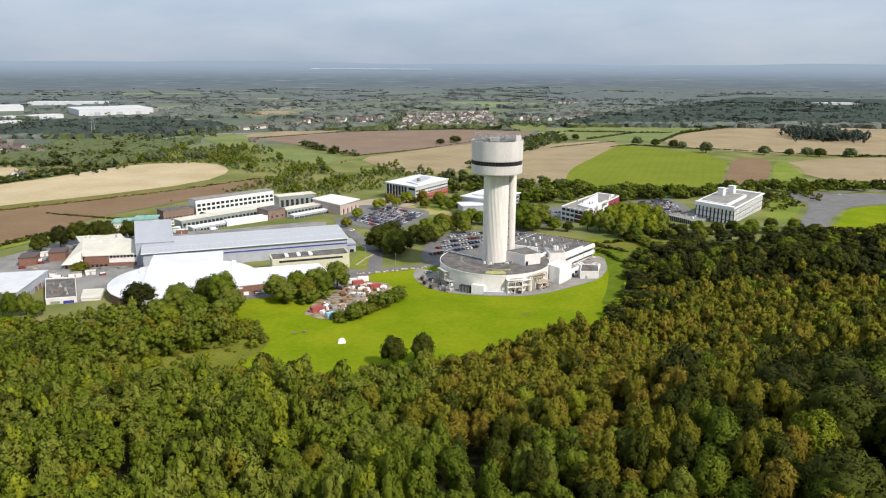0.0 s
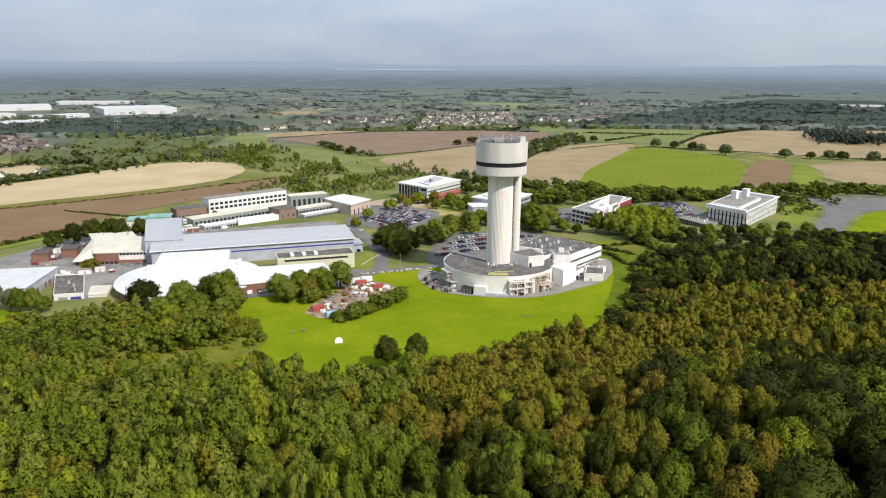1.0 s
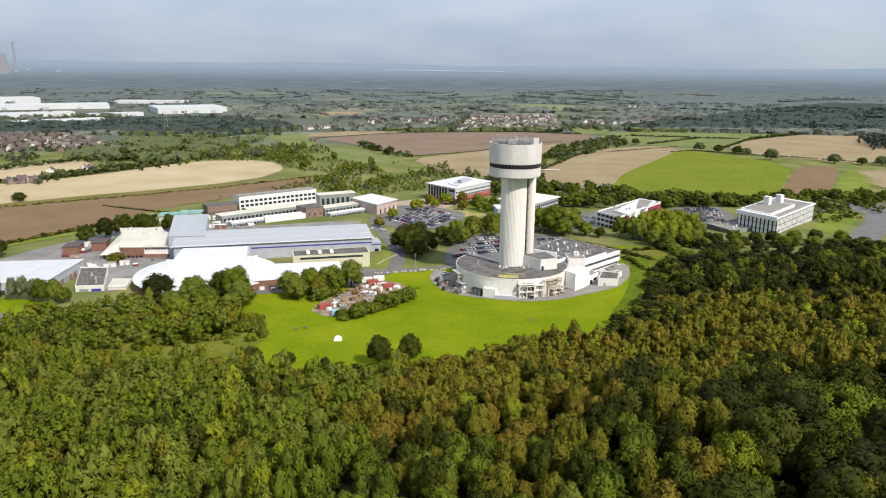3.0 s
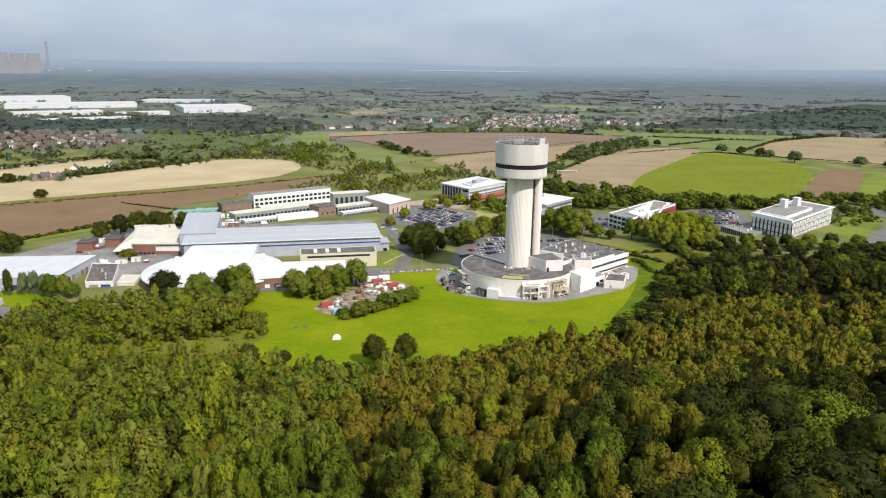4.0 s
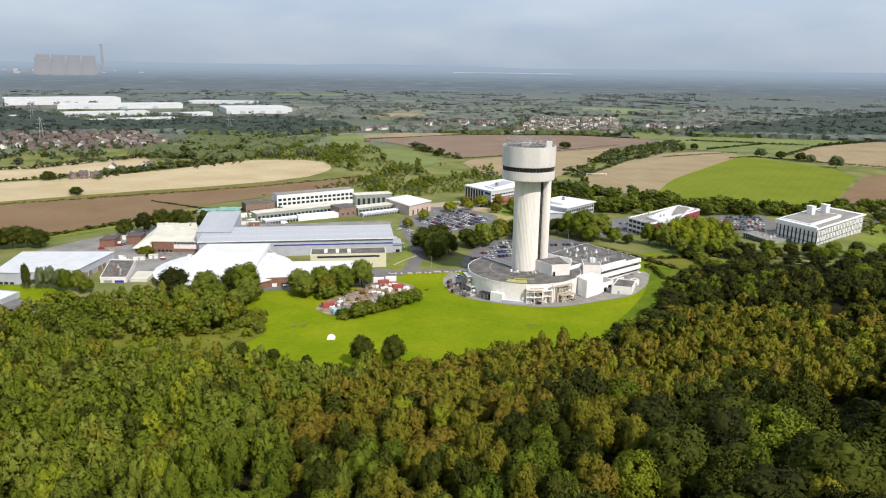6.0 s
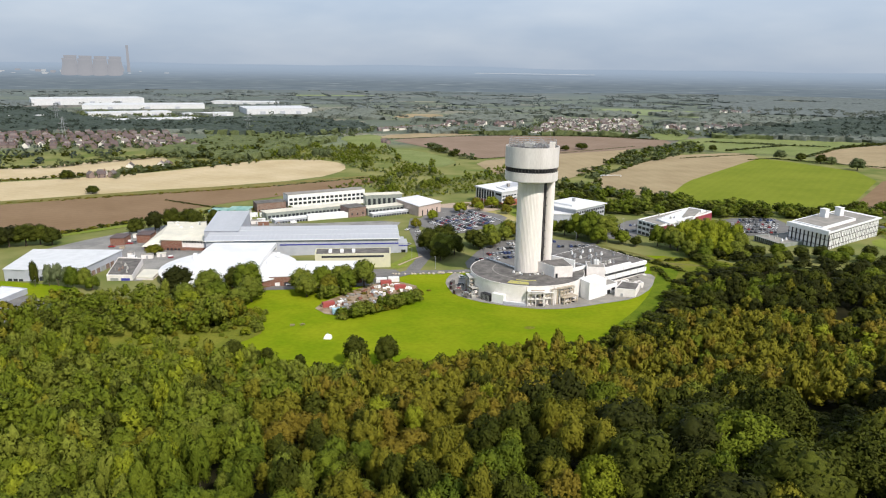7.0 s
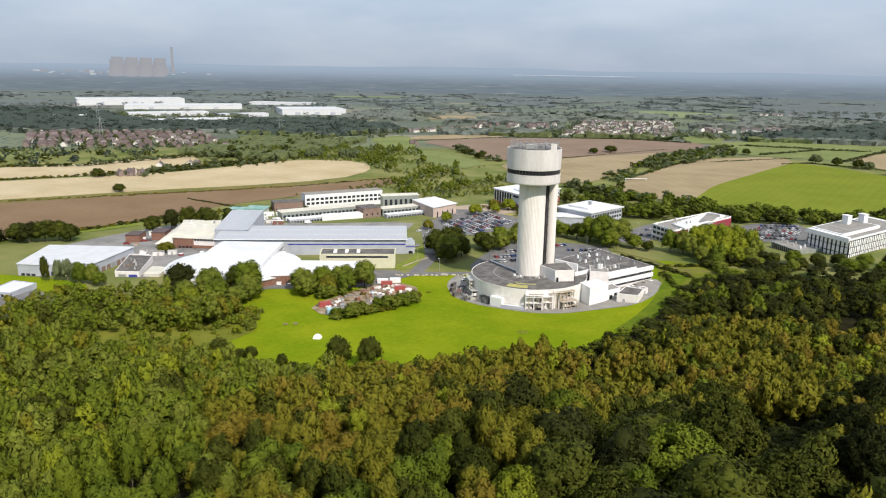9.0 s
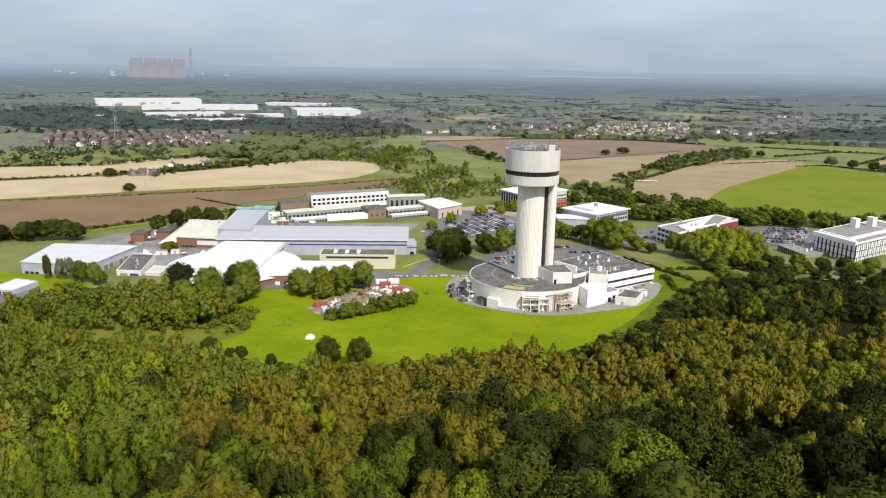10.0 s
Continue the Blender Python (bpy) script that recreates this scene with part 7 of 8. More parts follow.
def build_hedges():
    rng = np.random.default_rng(3)
    w = Wood()

    def line(p, q, r, h, kinds, gap=None, wob=1.0, fine=False, full=False):
        L = math.hypot(q[0] - p[0], q[1] - p[1])
        n = max(1, int(L / (gap or r * 0.9)))
        for k in range(n):
            u = (k + rng.random()) / n
            x, y = p[0] + (q[0] - p[0]) * u + rng.normal() * wob, p[1] + (q[1] - p[1]) * u + rng.normal() * wob
            s = r / 3.6 * rng.uniform(0.7, 1.3)
            mi = int(rng.choice(kinds))
            if y > 720:
                mi = {1: 7, 2: 6, 3: 6, 0: 7, 4: 1, 10: 6}[mi] if rng.random() < 0.5 else (mi if mi in (0, 1, 10) else 1)
            if fine:
                w.add(BROAD[rng.integers(4)], x, y, ground(x, y) - 0.4, r / 5.2 * rng.uniform(0.7, 1.3), h / 12.0 * rng.uniform(0.6, 1.25), rng.random() * 6.3, mi)
                continue
            w.add(LEAFY[rng.integers(4)] if full else FART[rng.integers(5)], x, y, ground(x, y) - 0.4, s, h / 9.0 * rng.uniform(0.6, 1.25), rng.random() * 6.3, mi)
    line((-480, 230), (-340, 396), 3.5, 4, (1, 1, 2))
    line((-340, 396), (-300, 500), 3, 3.5, (1, 2))
    line((-300, 500), (-262, 560), 3, 4, (1, 2))
    line((-690, 500), (-560, 692), 3, 3, (2, 1))
    line((-560, 692), (-500, 745), 4, 5, (1, 2))
    line((-500, 745), (-420, 905), 5, 7, (1, 2, 2))
    line((-900, 480), (-690, 500), 3, 3, (2, 1))
    line((-480, 520), (-213, 806), 2.2, 1.6, (2, 2, 3), wob=2.5)
    line((-620, 330), (-480, 520), 2.2, 1.6, (2, 3), wob=2.5)
    line((-345, 600), (-262, 572), 2, 1.6, (1,), wob=0.5)
    line((-620, 760), (-560, 900), 5, 7, (1, 1, 2))
    line((-900, 600), (-620, 760), 4, 5, (1, 2))
    line((-560, 900), (-420, 930), 6, 9, (1, 2, 2), wob=6)
    line((290, 1105), (250, 1080), 2, 2, (2,))
    line((285, 1100), (560, 965), 2.2, 2.2, (2, 1), wob=1)
    line((560, 965), (720, 975), 3, 4, (1, 2))
    belt = [(26, 846), (24, 900), (60, 1010), (84, 1118), (150, 1240), (205, 1320), (206, 1180), (120, 1030), (62, 900), (50, 846)]
    for _ in range(1000):
        x, y = rng.uniform(20, 210), rng.uniform(840, 1320)
        if inside(belt, x, y):
            k = rng.uniform(0.6, 1.2)
            w.add(FART[rng.integers(5)], x, y, ground(x, y) - 0.5, k * 1.2, k * (0.5 if y < 950 else 0.85), rng.random() * 6.3, int(rng.choice((7, 0, 6, 1))))
    line((52, 866), (98, 1006), 3, 3, (1, 2), wob=1.5)
    line((98, 1006), (150, 1118), 3, 3, (1, 2), wob=1.5)
    line((160, 1080), (270, 1155), 2, 2, (1, 2), wob=1)
    line((-243, 1164), (-132, 1005), 6, 8, (1, 1, 2), wob=6)
    line((-132, 1005), (-44, 1075), 1.6, 1.5, (2,))
    line((-44, 1075), (100, 1240), 1.6, 1.5, (2, 1))
    line((-350, 1270), (-195, 1395), 2, 2, (1, 2))
    line((-195, 1395), (20, 1418), 2.5, 3, (1, 2))
    line((20, 1418), (140, 1360), 3, 4, (1, 2))
    line((340, 1140), (420, 1290), 3, 4, (1, 2))
    line((220, 1338), (343, 1306), 3, 3.5, (1, 2))
    line((343, 1306), (410, 1306), 3, 3.5, (1, 2))
    line((236, 1190), (343, 1306), 3, 3.5, (1, 2))
    line((420, 1290), (579, 1450), 4, 6, (1, 4))
    line((579, 1450), (950, 1550), 6, 9, (1, 4), wob=8)
    # belt of trees behind the offices and along the crop field
    for p, q, wob in (((70, 640), (300, 668), 9), ((60, 660), (200, 690), 8), ((150, 640), (270, 640), 7), ((290, 690), (560, 712), 9), ((-10, 720), (70, 700), 9), ((0, 800), (80, 720), 10), ((80, 735), (140, 700), 9), ((20, 640), (90, 640), 6)):
        line(p, q, 5.5, 10, (0, 10, 0, 1), gap=2.8, wob=wob, full=True)
    line((330, 655), (380, 720), 4, 6, (0, 1, 2), wob=6)
    line((270, 620), (330, 640), 4, 5, (0, 2, 1), wob=12)
    line((260, 560), (300, 620), 3, 4, (0, 2, 1), wob=8)
    line((300, 455), (340, 480), 5, 8, (1, 0), wob=8)
    line((-44, 310), (-22, 352), 4.2, 6.5, (10, 0, 2, 10), gap=1.9, wob=1.6, fine=True)
    line((-50, 308), (-30, 330), 3.4, 4.2, (10, 2, 0), gap=2.2, wob=1.4, fine=True)
    line((-74, 334), (-62, 346), 4, 7, (10, 0), gap=3, wob=1.6, fine=True)
    line((-62, 330), (-36, 366), 1.6, 1.4, (2, 3, 10), gap=1.6, wob=6, fine=True)
    line((100, 455), (160, 470), 2.5, 2.4, (1, 2), wob=1)
    line((96, 440), (112, 395), 2.4, 2.5, (1, 0), wob=1)
    hl = [(73, 478), (93, 455), (113, 434)]
    for p, q in zip(hl, hl[1:]):
        line(p, q, 2.2, 2.0, (1, 4), gap=1.5, wob=0.6)
    line((-60, 640), (60, 640), 3, 4, (1, 2), wob=10)
    line((-238, 560), (-225, 600), 3, 6, (1, 3), wob=5)
    line((-205, 610), (-150, 668), 4, 6, (1, 3, 2), wob=4)
    for x0, y0, n, sp in ((-506, 726, 26, 11), (-500, 770, 30, 14), (-498, 800, 26, 14), (-476, 846, 40, 18), (-440, 880, 40, 18), (-470, 930, 60, 22), (-536, 694, 5, 4)):
        for _ in range(n):
            x, y = x0 + rng.normal() * sp, y0 + rng.normal() * sp
            k = rng.uniform(0.5, 1.1)
            w.add(FART[rng.integers(5)], x, y, ground(x, y) - 0.5, k * 1.1, k * 0.75, rng.random() * 6.3, int(rng.choice((7, 6, 1, 2))))
    w.done("hedgerow", "bushy green field hedges and belts of trees", "hedge")

    # scrub and young wood between the site and the further fields
    s = Wood()
    poly = [(-262, 660), (-200, 800), (-300, 930), (-420, 940), (-560, 905), (-520, 1010), (-380, 1120), (-300, 1130), (-225, 975), (-150, 900), (-125, 985), (-20, 810), (10, 740), (-60, 735), (-110, 680), (-150, 680), (-190, 740)]
    step = 6.2
    for i in range(96):
        for j in range(84):
            x, y = -560 + (i + rng.random()) * step, 640 + (j + rng.random()) * step
            u = noise.noise(Vector((x * 0.014, y * 0.014, 2)))
            if not inside(poly, x, y) or u < -0.12 or rng.random() < 0.22:
                continue
            tall = noise.noise(Vector((x * 0.03, y * 0.03, 7))) > 0.12
            k = rng.uniform(0.65, 1.25) if tall and rng.random() < 0.5 else rng.uniform(0.22, 0.6)
            s.add(SCRUB[rng.integers(4)], x, y, ground(x, y) - 0.5, k * 1.15, k * (1.25 if tall else 0.9), rng.random() * 6.3, int(rng.choice((0, 10, 0, 10, 7, 10) if tall else (10, 5, 10, 6, 0))))
    for x, y in ((-395, 962), (-388, 968), (-402, 958), (-350, 985), (-342, 992), (-358, 980)):
        s.add(ROUND[rng.integers(4)], x, y, ground(x, y) - 0.5, 1.3, 1.1, rng.random() * 6.3, 6)
    s.done("scrub_wood", "young green scrub and trees beside the fields", "woodland")

    # woods further off: single trees at the edges, closed canopy in a mesh of its own
    f = Wood()
    for i in range(1900):
        a, r = rng.uniform(-0.98, 0.72), 950 + 2700 * rng.random() ** 1.3
        x, y = 50 + r * math.sin(a), r * math.cos(a)
        n = wooded(x, y)
        if n < -0.22 or n > 0.05:
            continue
        k = rng.uniform(0.9, 1.7) * (1 + r / 6000)
        # leaf picked by distance, the further the hazier its colour
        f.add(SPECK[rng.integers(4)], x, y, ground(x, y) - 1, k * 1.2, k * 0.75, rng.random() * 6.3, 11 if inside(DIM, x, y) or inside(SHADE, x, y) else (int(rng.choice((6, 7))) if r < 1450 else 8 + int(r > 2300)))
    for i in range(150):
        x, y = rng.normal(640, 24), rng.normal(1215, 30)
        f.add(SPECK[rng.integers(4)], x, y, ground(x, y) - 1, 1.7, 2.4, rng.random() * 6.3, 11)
    for i in range(900):
        x = rng.uniform(-1350, 300)
        y = 1330 + rng.uniform(-60, 150) + (-0.28 * (x + 400) if x < -400 else 80)
        if x > -420 and y < 1440:
            continue
        f.add(SPECK[rng.integers(4)], x, y, ground(x, y) - 1, 1.5, 1.2, rng.random() * 6.3, int(rng.choice((6, 7))))
    for i in range(5200):
        a, r = rng.uniform(-1.0, 0.74), 950 + 1700 * rng.random()
        x, y = 50 + r * math.sin(a), r * math.cos(a)
        if wooded(x, y) < 0.02:
            continue
        k = rng.uniform(0.9, 1.6)
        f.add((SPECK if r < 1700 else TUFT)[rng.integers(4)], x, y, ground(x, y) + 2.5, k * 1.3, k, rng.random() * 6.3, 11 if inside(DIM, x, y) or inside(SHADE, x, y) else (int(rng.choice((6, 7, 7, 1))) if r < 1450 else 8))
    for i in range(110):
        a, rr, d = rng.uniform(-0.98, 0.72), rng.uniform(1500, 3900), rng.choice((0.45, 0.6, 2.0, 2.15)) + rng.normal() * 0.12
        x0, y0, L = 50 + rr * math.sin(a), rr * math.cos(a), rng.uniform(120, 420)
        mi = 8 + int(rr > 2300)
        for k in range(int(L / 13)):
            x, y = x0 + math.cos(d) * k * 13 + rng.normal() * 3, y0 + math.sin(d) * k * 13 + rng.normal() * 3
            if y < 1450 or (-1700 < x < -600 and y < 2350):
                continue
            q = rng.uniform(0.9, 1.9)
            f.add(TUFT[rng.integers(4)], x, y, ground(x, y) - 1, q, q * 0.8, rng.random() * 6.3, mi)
    for i in range(420):
        x, y = rng.uniform(-130, 130), rng.uniform(1440, 1890)
        f.add(TUFT[rng.integers(4)], x, y, ground(x, y) - 1, rng.uniform(0.7, 1.2), rng.uniform(0.6, 1.0), rng.random() * 6.3, int(rng.choice((6, 7, 1))))
    shade = [(-883, 840), (-786, 908), (-684, 979), (-595, 869), (-652, 771), (-709, 693)]
    for i in range(900):
        x, y = rng.uniform(-1200, -400), rng.uniform(600, 1100)
        if inside(shade, x, y):
            f.add(SPECK[rng.integers(4)], x, y, ground(x, y) - 1, rng.uniform(1.0, 1.9), rng.uniform(0.8, 1.4), rng.random() * 6.3, int(rng.choice((11, 7, 1))))
    for i in range(520):
        u, v = rng.random(), rng.random()
        x, y = -1060 + 290 * u + 190 * v, 1100 + 110 * u - 190 * v
        f.add(TUFT[rng.integers(4)], x, y, ground(x, y) - 1, rng.uniform(0.7, 1.4), rng.uniform(0.7, 1.2), rng.random() * 6.3, int(rng.choice((7, 1, 11))))
    f.done("far_woods", "dark woods and hedges out on the plain", "woodland")


build_hedges()


# ---- houses ----
def house_meshes(L, W, e, r, wall, roof):
    g = Geo().box(-L / 2, -W / 2, -1.5, L / 2, W / 2, e)
    for x in (-L / 2, L / 2):
        g.face([(x, -W / 2, e), (x, W / 2, e), (x, 0, r)])
    f = Geo()
    o = 0.4
    for s in (-1, 1):
        f.face([(-L / 2 - o, s * (W / 2 + o), e - 0.3), (L / 2 + o, s * (W / 2 + o), e - 0.3), (L / 2 + o, 0, r + 0.15), (-L / 2 - o, 0, r + 0.15)])
        f.face([(-L / 2 - o, s * (W / 2 + o), e - 0.5), (L / 2 + o, s * (W / 2 + o), e - 0.5), (L / 2 + o, 0, r - 0.05), (-L / 2 - o, 0, r - 0.05)])
    c = Geo().box(L * 0.3, -0.4, r - 1.2, L * 0.3 + 0.9, 0.4, r + 1.2)
    return g.mesh("wall", wall), f.mesh("roof", roof), c.mesh("chimney", M_BRICK), Geo().box(-0.6, -0.08, 0, 0.6, 0.08, 1.3).mesh("window", M_GLASS)


HOUSES = [house_meshes(9, 7, 5.0, 7.8, M_HOUSE, M_TILE), house_meshes(14, 7.5, 5.2, 8.2, M_HOUSE, M_TILE), house_meshes(10, 8, 5.0, 8.2, M_PALE, M_SLATE), house_meshes(8, 7, 5.0, 8.0, M_HOUSE, M_SLATE)]


def house(x, y, k, turn, label, group, near=True):
    t = thing("house", x, y, ground(x, y), turn, label, "house", group)
    wall, roof, chim, win = HOUSES[k]
    part("wall", wall, None, t)
    top = part("roof", roof, None, t)
    part("chimney", chim, None, top)
    for i in (-2.6, 2.6) if near else ():
        for z in (0.9, 3.3):
            part("window", win, None, t, at=Matrix.Translation((i, -(3.5 if k in (0, 3) else (3.75 if k == 1 else 4.0)), z)))


def build_houses():
    rng = np.random.default_rng(12)
    what = {0: "red brick house with a red tiled roof", 1: "red brick terrace with a red tiled roof", 2: "white rendered house with a grey roof", 3: "brick house with a grey tiled roof"}
    # estate
    n = 0
    for i in range(17):
        for j in range(10):
            u, v = (i + rng.uniform(-0.2, 0.2)) / 16, (j + rng.uniform(-0.2, 0.2)) / 9
            x, y = -1060 + 290 * u + 190 * v + 0, 1100 + 110 * u - 190 * v
            if rng.random() < 0.12:
                continue
            k = int(rng.choice((0, 0, 1, 1, 3, 2)))
            house(x, y, k, float(rng.choice((25, 115)) + rng.normal() * 9), what[k], "housing estate", False)
            n += 1
    # village
    vil, mats = Geo(), [M_HOUSE, M_SLATE, M_PALE, M_TILE, M_BRICK2]
    for i in range(15):
        for j in range(16):
            x, y = -96 + 14.5 * i + rng.normal() * 4, 1450 + 29 * j + rng.normal() * 7 + 4 * abs(i - 7)
            if rng.random() < 0.15:
                continue
            L, W, e, a = rng.uniform(3.5, 6), rng.uniform(2.8, 3.6), rng.uniform(4.2, 5.2), radians(float(rng.choice((12, 100)) + rng.normal() * 10))
            wm, rm, z = int(rng.choice((4, 2, 2, 2))), int(rng.choice((1, 1, 1, 3))), ground(x, y)
            c, s = math.cos(a), math.sin(a)

            def at(u, v, h):
                return (x + u * c - v * s, y + u * s + v * c, z + h)
            vil.prism([at(-L, -W, 0)[:2], at(L, -W, 0)[:2], at(L, W, 0)[:2], at(-L, W, 0)[:2]], z - 1, z + e, wm)
            for q in (-L, L):
                vil.face([at(q, -W, e), at(q, W, e), at(q, 0, e + 2.6)], wm)
            for v in (-1, 1):
                vil.face([at(-L - 0.3, v * (W + 0.3), e - 0.2), at(L + 0.3, v * (W + 0.3), e - 0.2), at(L + 0.3, 0, e + 2.75), at(-L - 0.3, 0, e + 2.75)], rm)
            vil.prism([at(L * 0.5, -0.4, 0)[:2], at(L * 0.5 + 0.8, -0.4, 0)[:2], at(L * 0.5 + 0.8, 0.4, 0)[:2], at(L * 0.5, 0.4, 0)[:2]], z + e, z + e + 3.6, 4)
    tagged(part("village_houses", vil, mats), "close-set brick and white houses of a far village", "houses", kind="stuff")
    for i in range(26):
        x, y = rng.uniform(170, 350), 1655 + rng.normal() * 42
        k = int(rng.choice((2, 2, 3)))
        house(x, y, k, float(rng.uniform(0, 180)), what[k], "village", False)
    for i in range(16):
        x, y = rng.uniform(360, 470), 2310 + rng.normal() * 25
        house(x, y, 2, float(rng.uniform(0, 180)), what[2], "hamlet", False)
    for i in range(34):
        x, y = rng.uniform(-335, -130), 1690 + rng.normal() * 40
        k = int(rng.choice((2, 2, 3, 0)))
        house(x, y, k, float(rng.uniform(0, 180)), what[k], "village", False)
    for i in range(26):
        u = i / 25
        house(-415 + 105 * u + rng.normal() * 2, 1440 + 125 * u + rng.normal() * 3, 2 if i % 5 else 3, 50, what[2 if i % 5 else 3], "roadside row", False)
    for x, y, k in ((-518, 708, 3), (-508, 714, 0), (-500, 722, 3), (-514, 722, 2), (-524, 786, 2), (-498, 812, 2), (-492, 820, 3), (-330, 1210, 0), (-318, 1200, 3)):
        house(x, y, k, x * 7 % 180, "farmhouse among trees at a field's edge", "farm")


build_houses()


# ---- far sheds, power station ----
def warehouse(a, b, depth, h, label):
    t, loc, hh = block("warehouse", label, [a, b, (b[0] - (b[1] - a[1]) / math.dist(a, b) * depth, b[1] + (b[0] - a[0]) / math.dist(a, b) * depth),
                                            (a[0] - (b[1] - a[1]) / math.dist(a, b) * depth, a[1] + (b[0] - a[0]) / math.dist(a, b) * depth)],
                       ground(a[0], a[1]) + h, M_PALEM, M_PALEM, parapet=0.8, over=0.5)
    for u in (0.2, 0.5, 0.75):
        part("dock_door", Geo().box(loc[1][0] * u, -0.4, 0.6, loc[1][0] * u + 14, 0.3, h * 0.6), M_GWALL, t)


warehouse((-1712, 1893), (-1482, 2130), 130, 20, "huge white distribution warehouse")
warehouse((-1450, 1800), (-1172, 1995), 110, 12, "long white warehouse with a pale roof")
warehouse((-1216, 1545), (-1080, 1690), 60, 9, "white warehouse with a shallow roof")
warehouse((-1022, 1402), (-908, 1547), 55, 6, "low white warehouse with a pale roof")
warehouse((-1010, 1640), (-925, 1735), 40, 8, "white industrial shed with a flat roof")
warehouse((-1310, 2255), (-1090, 2300), 60, 9, "long low white warehouse on the plain")
warehouse((-918, 1795), (-775, 1903), 150, 15, "big white shed with a bright roof")
warehouse((-1340, 1425), (-1285, 1475), 30, 6, "small pale industrial shed beside trees")
warehouse((-1150, 1410), (-1120, 1440), 24, 6, "small white industrial shed")
warehouse((1180, 2300), (1300, 2290), 50, 8, "pale industrial shed on the plain")


def build_power_station():
    cx, cy = -2768.0, 3764.0
    ch = thing("chimney_stack", cx, cy, ridge(math.hypot(cx, cy)) - 18, 0, "tall slender concrete power station chimney", "chimney")
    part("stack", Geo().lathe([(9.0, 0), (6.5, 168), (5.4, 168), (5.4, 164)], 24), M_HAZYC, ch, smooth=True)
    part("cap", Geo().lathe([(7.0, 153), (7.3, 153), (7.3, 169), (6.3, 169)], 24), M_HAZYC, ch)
    prof = [(50, 0), (44, 18), (36.5, 44), (32.5, 66), (33, 80), (35, 92), (34, 92), (31.5, 66)]
    for i in range(8):
        row, k = divmod(i, 4)
        x, y = cx - 262 + 64 * k + 32 * row, cy - 160 + 46 * k - 52 * row
        t = thing("cooling_tower", x, y, ridge(math.hypot(x, y)) - 13, 0, "huge concrete cooling tower of a power station", "cooling tower", "cooling towers")
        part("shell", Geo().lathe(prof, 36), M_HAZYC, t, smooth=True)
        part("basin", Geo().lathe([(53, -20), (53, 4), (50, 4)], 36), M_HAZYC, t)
    random.seed(2)
    for k in range(32):
        x, y = cx - 620 + 26 * k + random.uniform(-12, 12), cy - 500 + 19 * k + random.uniform(-40, 40)
        z, s = ridge(math.hypot(x, y)) - 8, random.uniform(0.4, 1.0)
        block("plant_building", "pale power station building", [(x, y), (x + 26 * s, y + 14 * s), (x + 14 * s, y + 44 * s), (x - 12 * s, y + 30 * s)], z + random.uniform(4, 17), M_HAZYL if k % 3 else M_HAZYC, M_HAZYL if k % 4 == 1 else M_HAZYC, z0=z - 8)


build_power_station()
for x, y, h in ((-833, 1027, 42), (-648, 1312, 42), (-1180, 1400, 42)):
    t = thing("pylon", x, y, ground(x, y), 30, "lattice steel electricity pylon", "pylon", "pylons")
    for sx, sy in ((-1, -1), (1, -1), (1, 1), (-1, 1)):
        part("leg", Geo().beam((sx * 3.5, sy * 3.5, 0), (sx * 0.5, sy * 0.5, h), 0.2, 4), M_STEEL, t)
    for z, w in ((24, 9), (31, 7), (38, 5)):
        part("cross_arm", Geo().beam((-w, 0, z), (w, 0, z), 0.25, 4).beam((-w, 0, z), (0, 0, z + 2.5), 0.15, 4).beam((w, 0, z), (0, 0, z + 2.5), 0.15, 4), M_STEEL, t)


def build_lake():
    """A bright strip of water, set on the backdrop to fit the camera's view."""
    g = Geo()
    for k in range(12):
        pts = []
        for a, r in ((0.009 - k * 0.0135, 4700), (0.009 - (k + 1) * 0.0135, 4700), (0.009 - (k + 1) * 0.0135, 4711), (0.009 - k * 0.0135, 4711)):
            pts.append((r * math.sin(a - 0.03), r * math.cos(a - 0.03), ridge(r) + 8))
        g.face(pts)
    tagged(part("water", g, M_WATER), "pale strip of water near the horizon", "water", kind="structure")


build_lake()


# ---- cars ----
def car_meshes(paint):
    b = Geo()
    b.prism([(-2.15, -0.86), (2.15, -0.86), (2.15, 0.86), (-2.15, 0.86)], 0.32, 0.86)
    b.prism([(-2.0, -0.8), (1.95, -0.8), (1.95, 0.8), (-2.0, 0.8)], 0.86, 0.96)
    c = Geo()
    n = len(c.v)
    c.v += [(-1.75, -0.74, 0.96), (1.05, -0.74, 0.96), (1.05, 0.74, 0.96), (-1.75, 0.74, 0.96), (-1.3, -0.6, 1.42), (0.35, -0.6, 1.42), (0.35, 0.6, 1.42), (-1.3, 0.6, 1.42)]
    c.f += [(0, 1, 5, 4), (1, 2, 6, 5), (2, 3, 7, 6), (3, 0, 4, 7), (4, 5, 6, 7)]
    c.mi += [0] * 5
    r = Geo().box(-1.28, -0.58, 1.42, 0.33, 0.58, 1.47)
    w = Geo()
    w.beam((0, -0.1, 0), (0, 0.1, 0), 0.32, 10)
    return b.mesh("body", paint), c.mesh("window", M_GLASS), r.mesh("roof_panel", paint), w.mesh("wheel", M_TYRE)


CARS = [car_meshes(p) for p in PAINT]
CAR_NAMES = ("white", "silver", "black", "blue", "red", "grey")


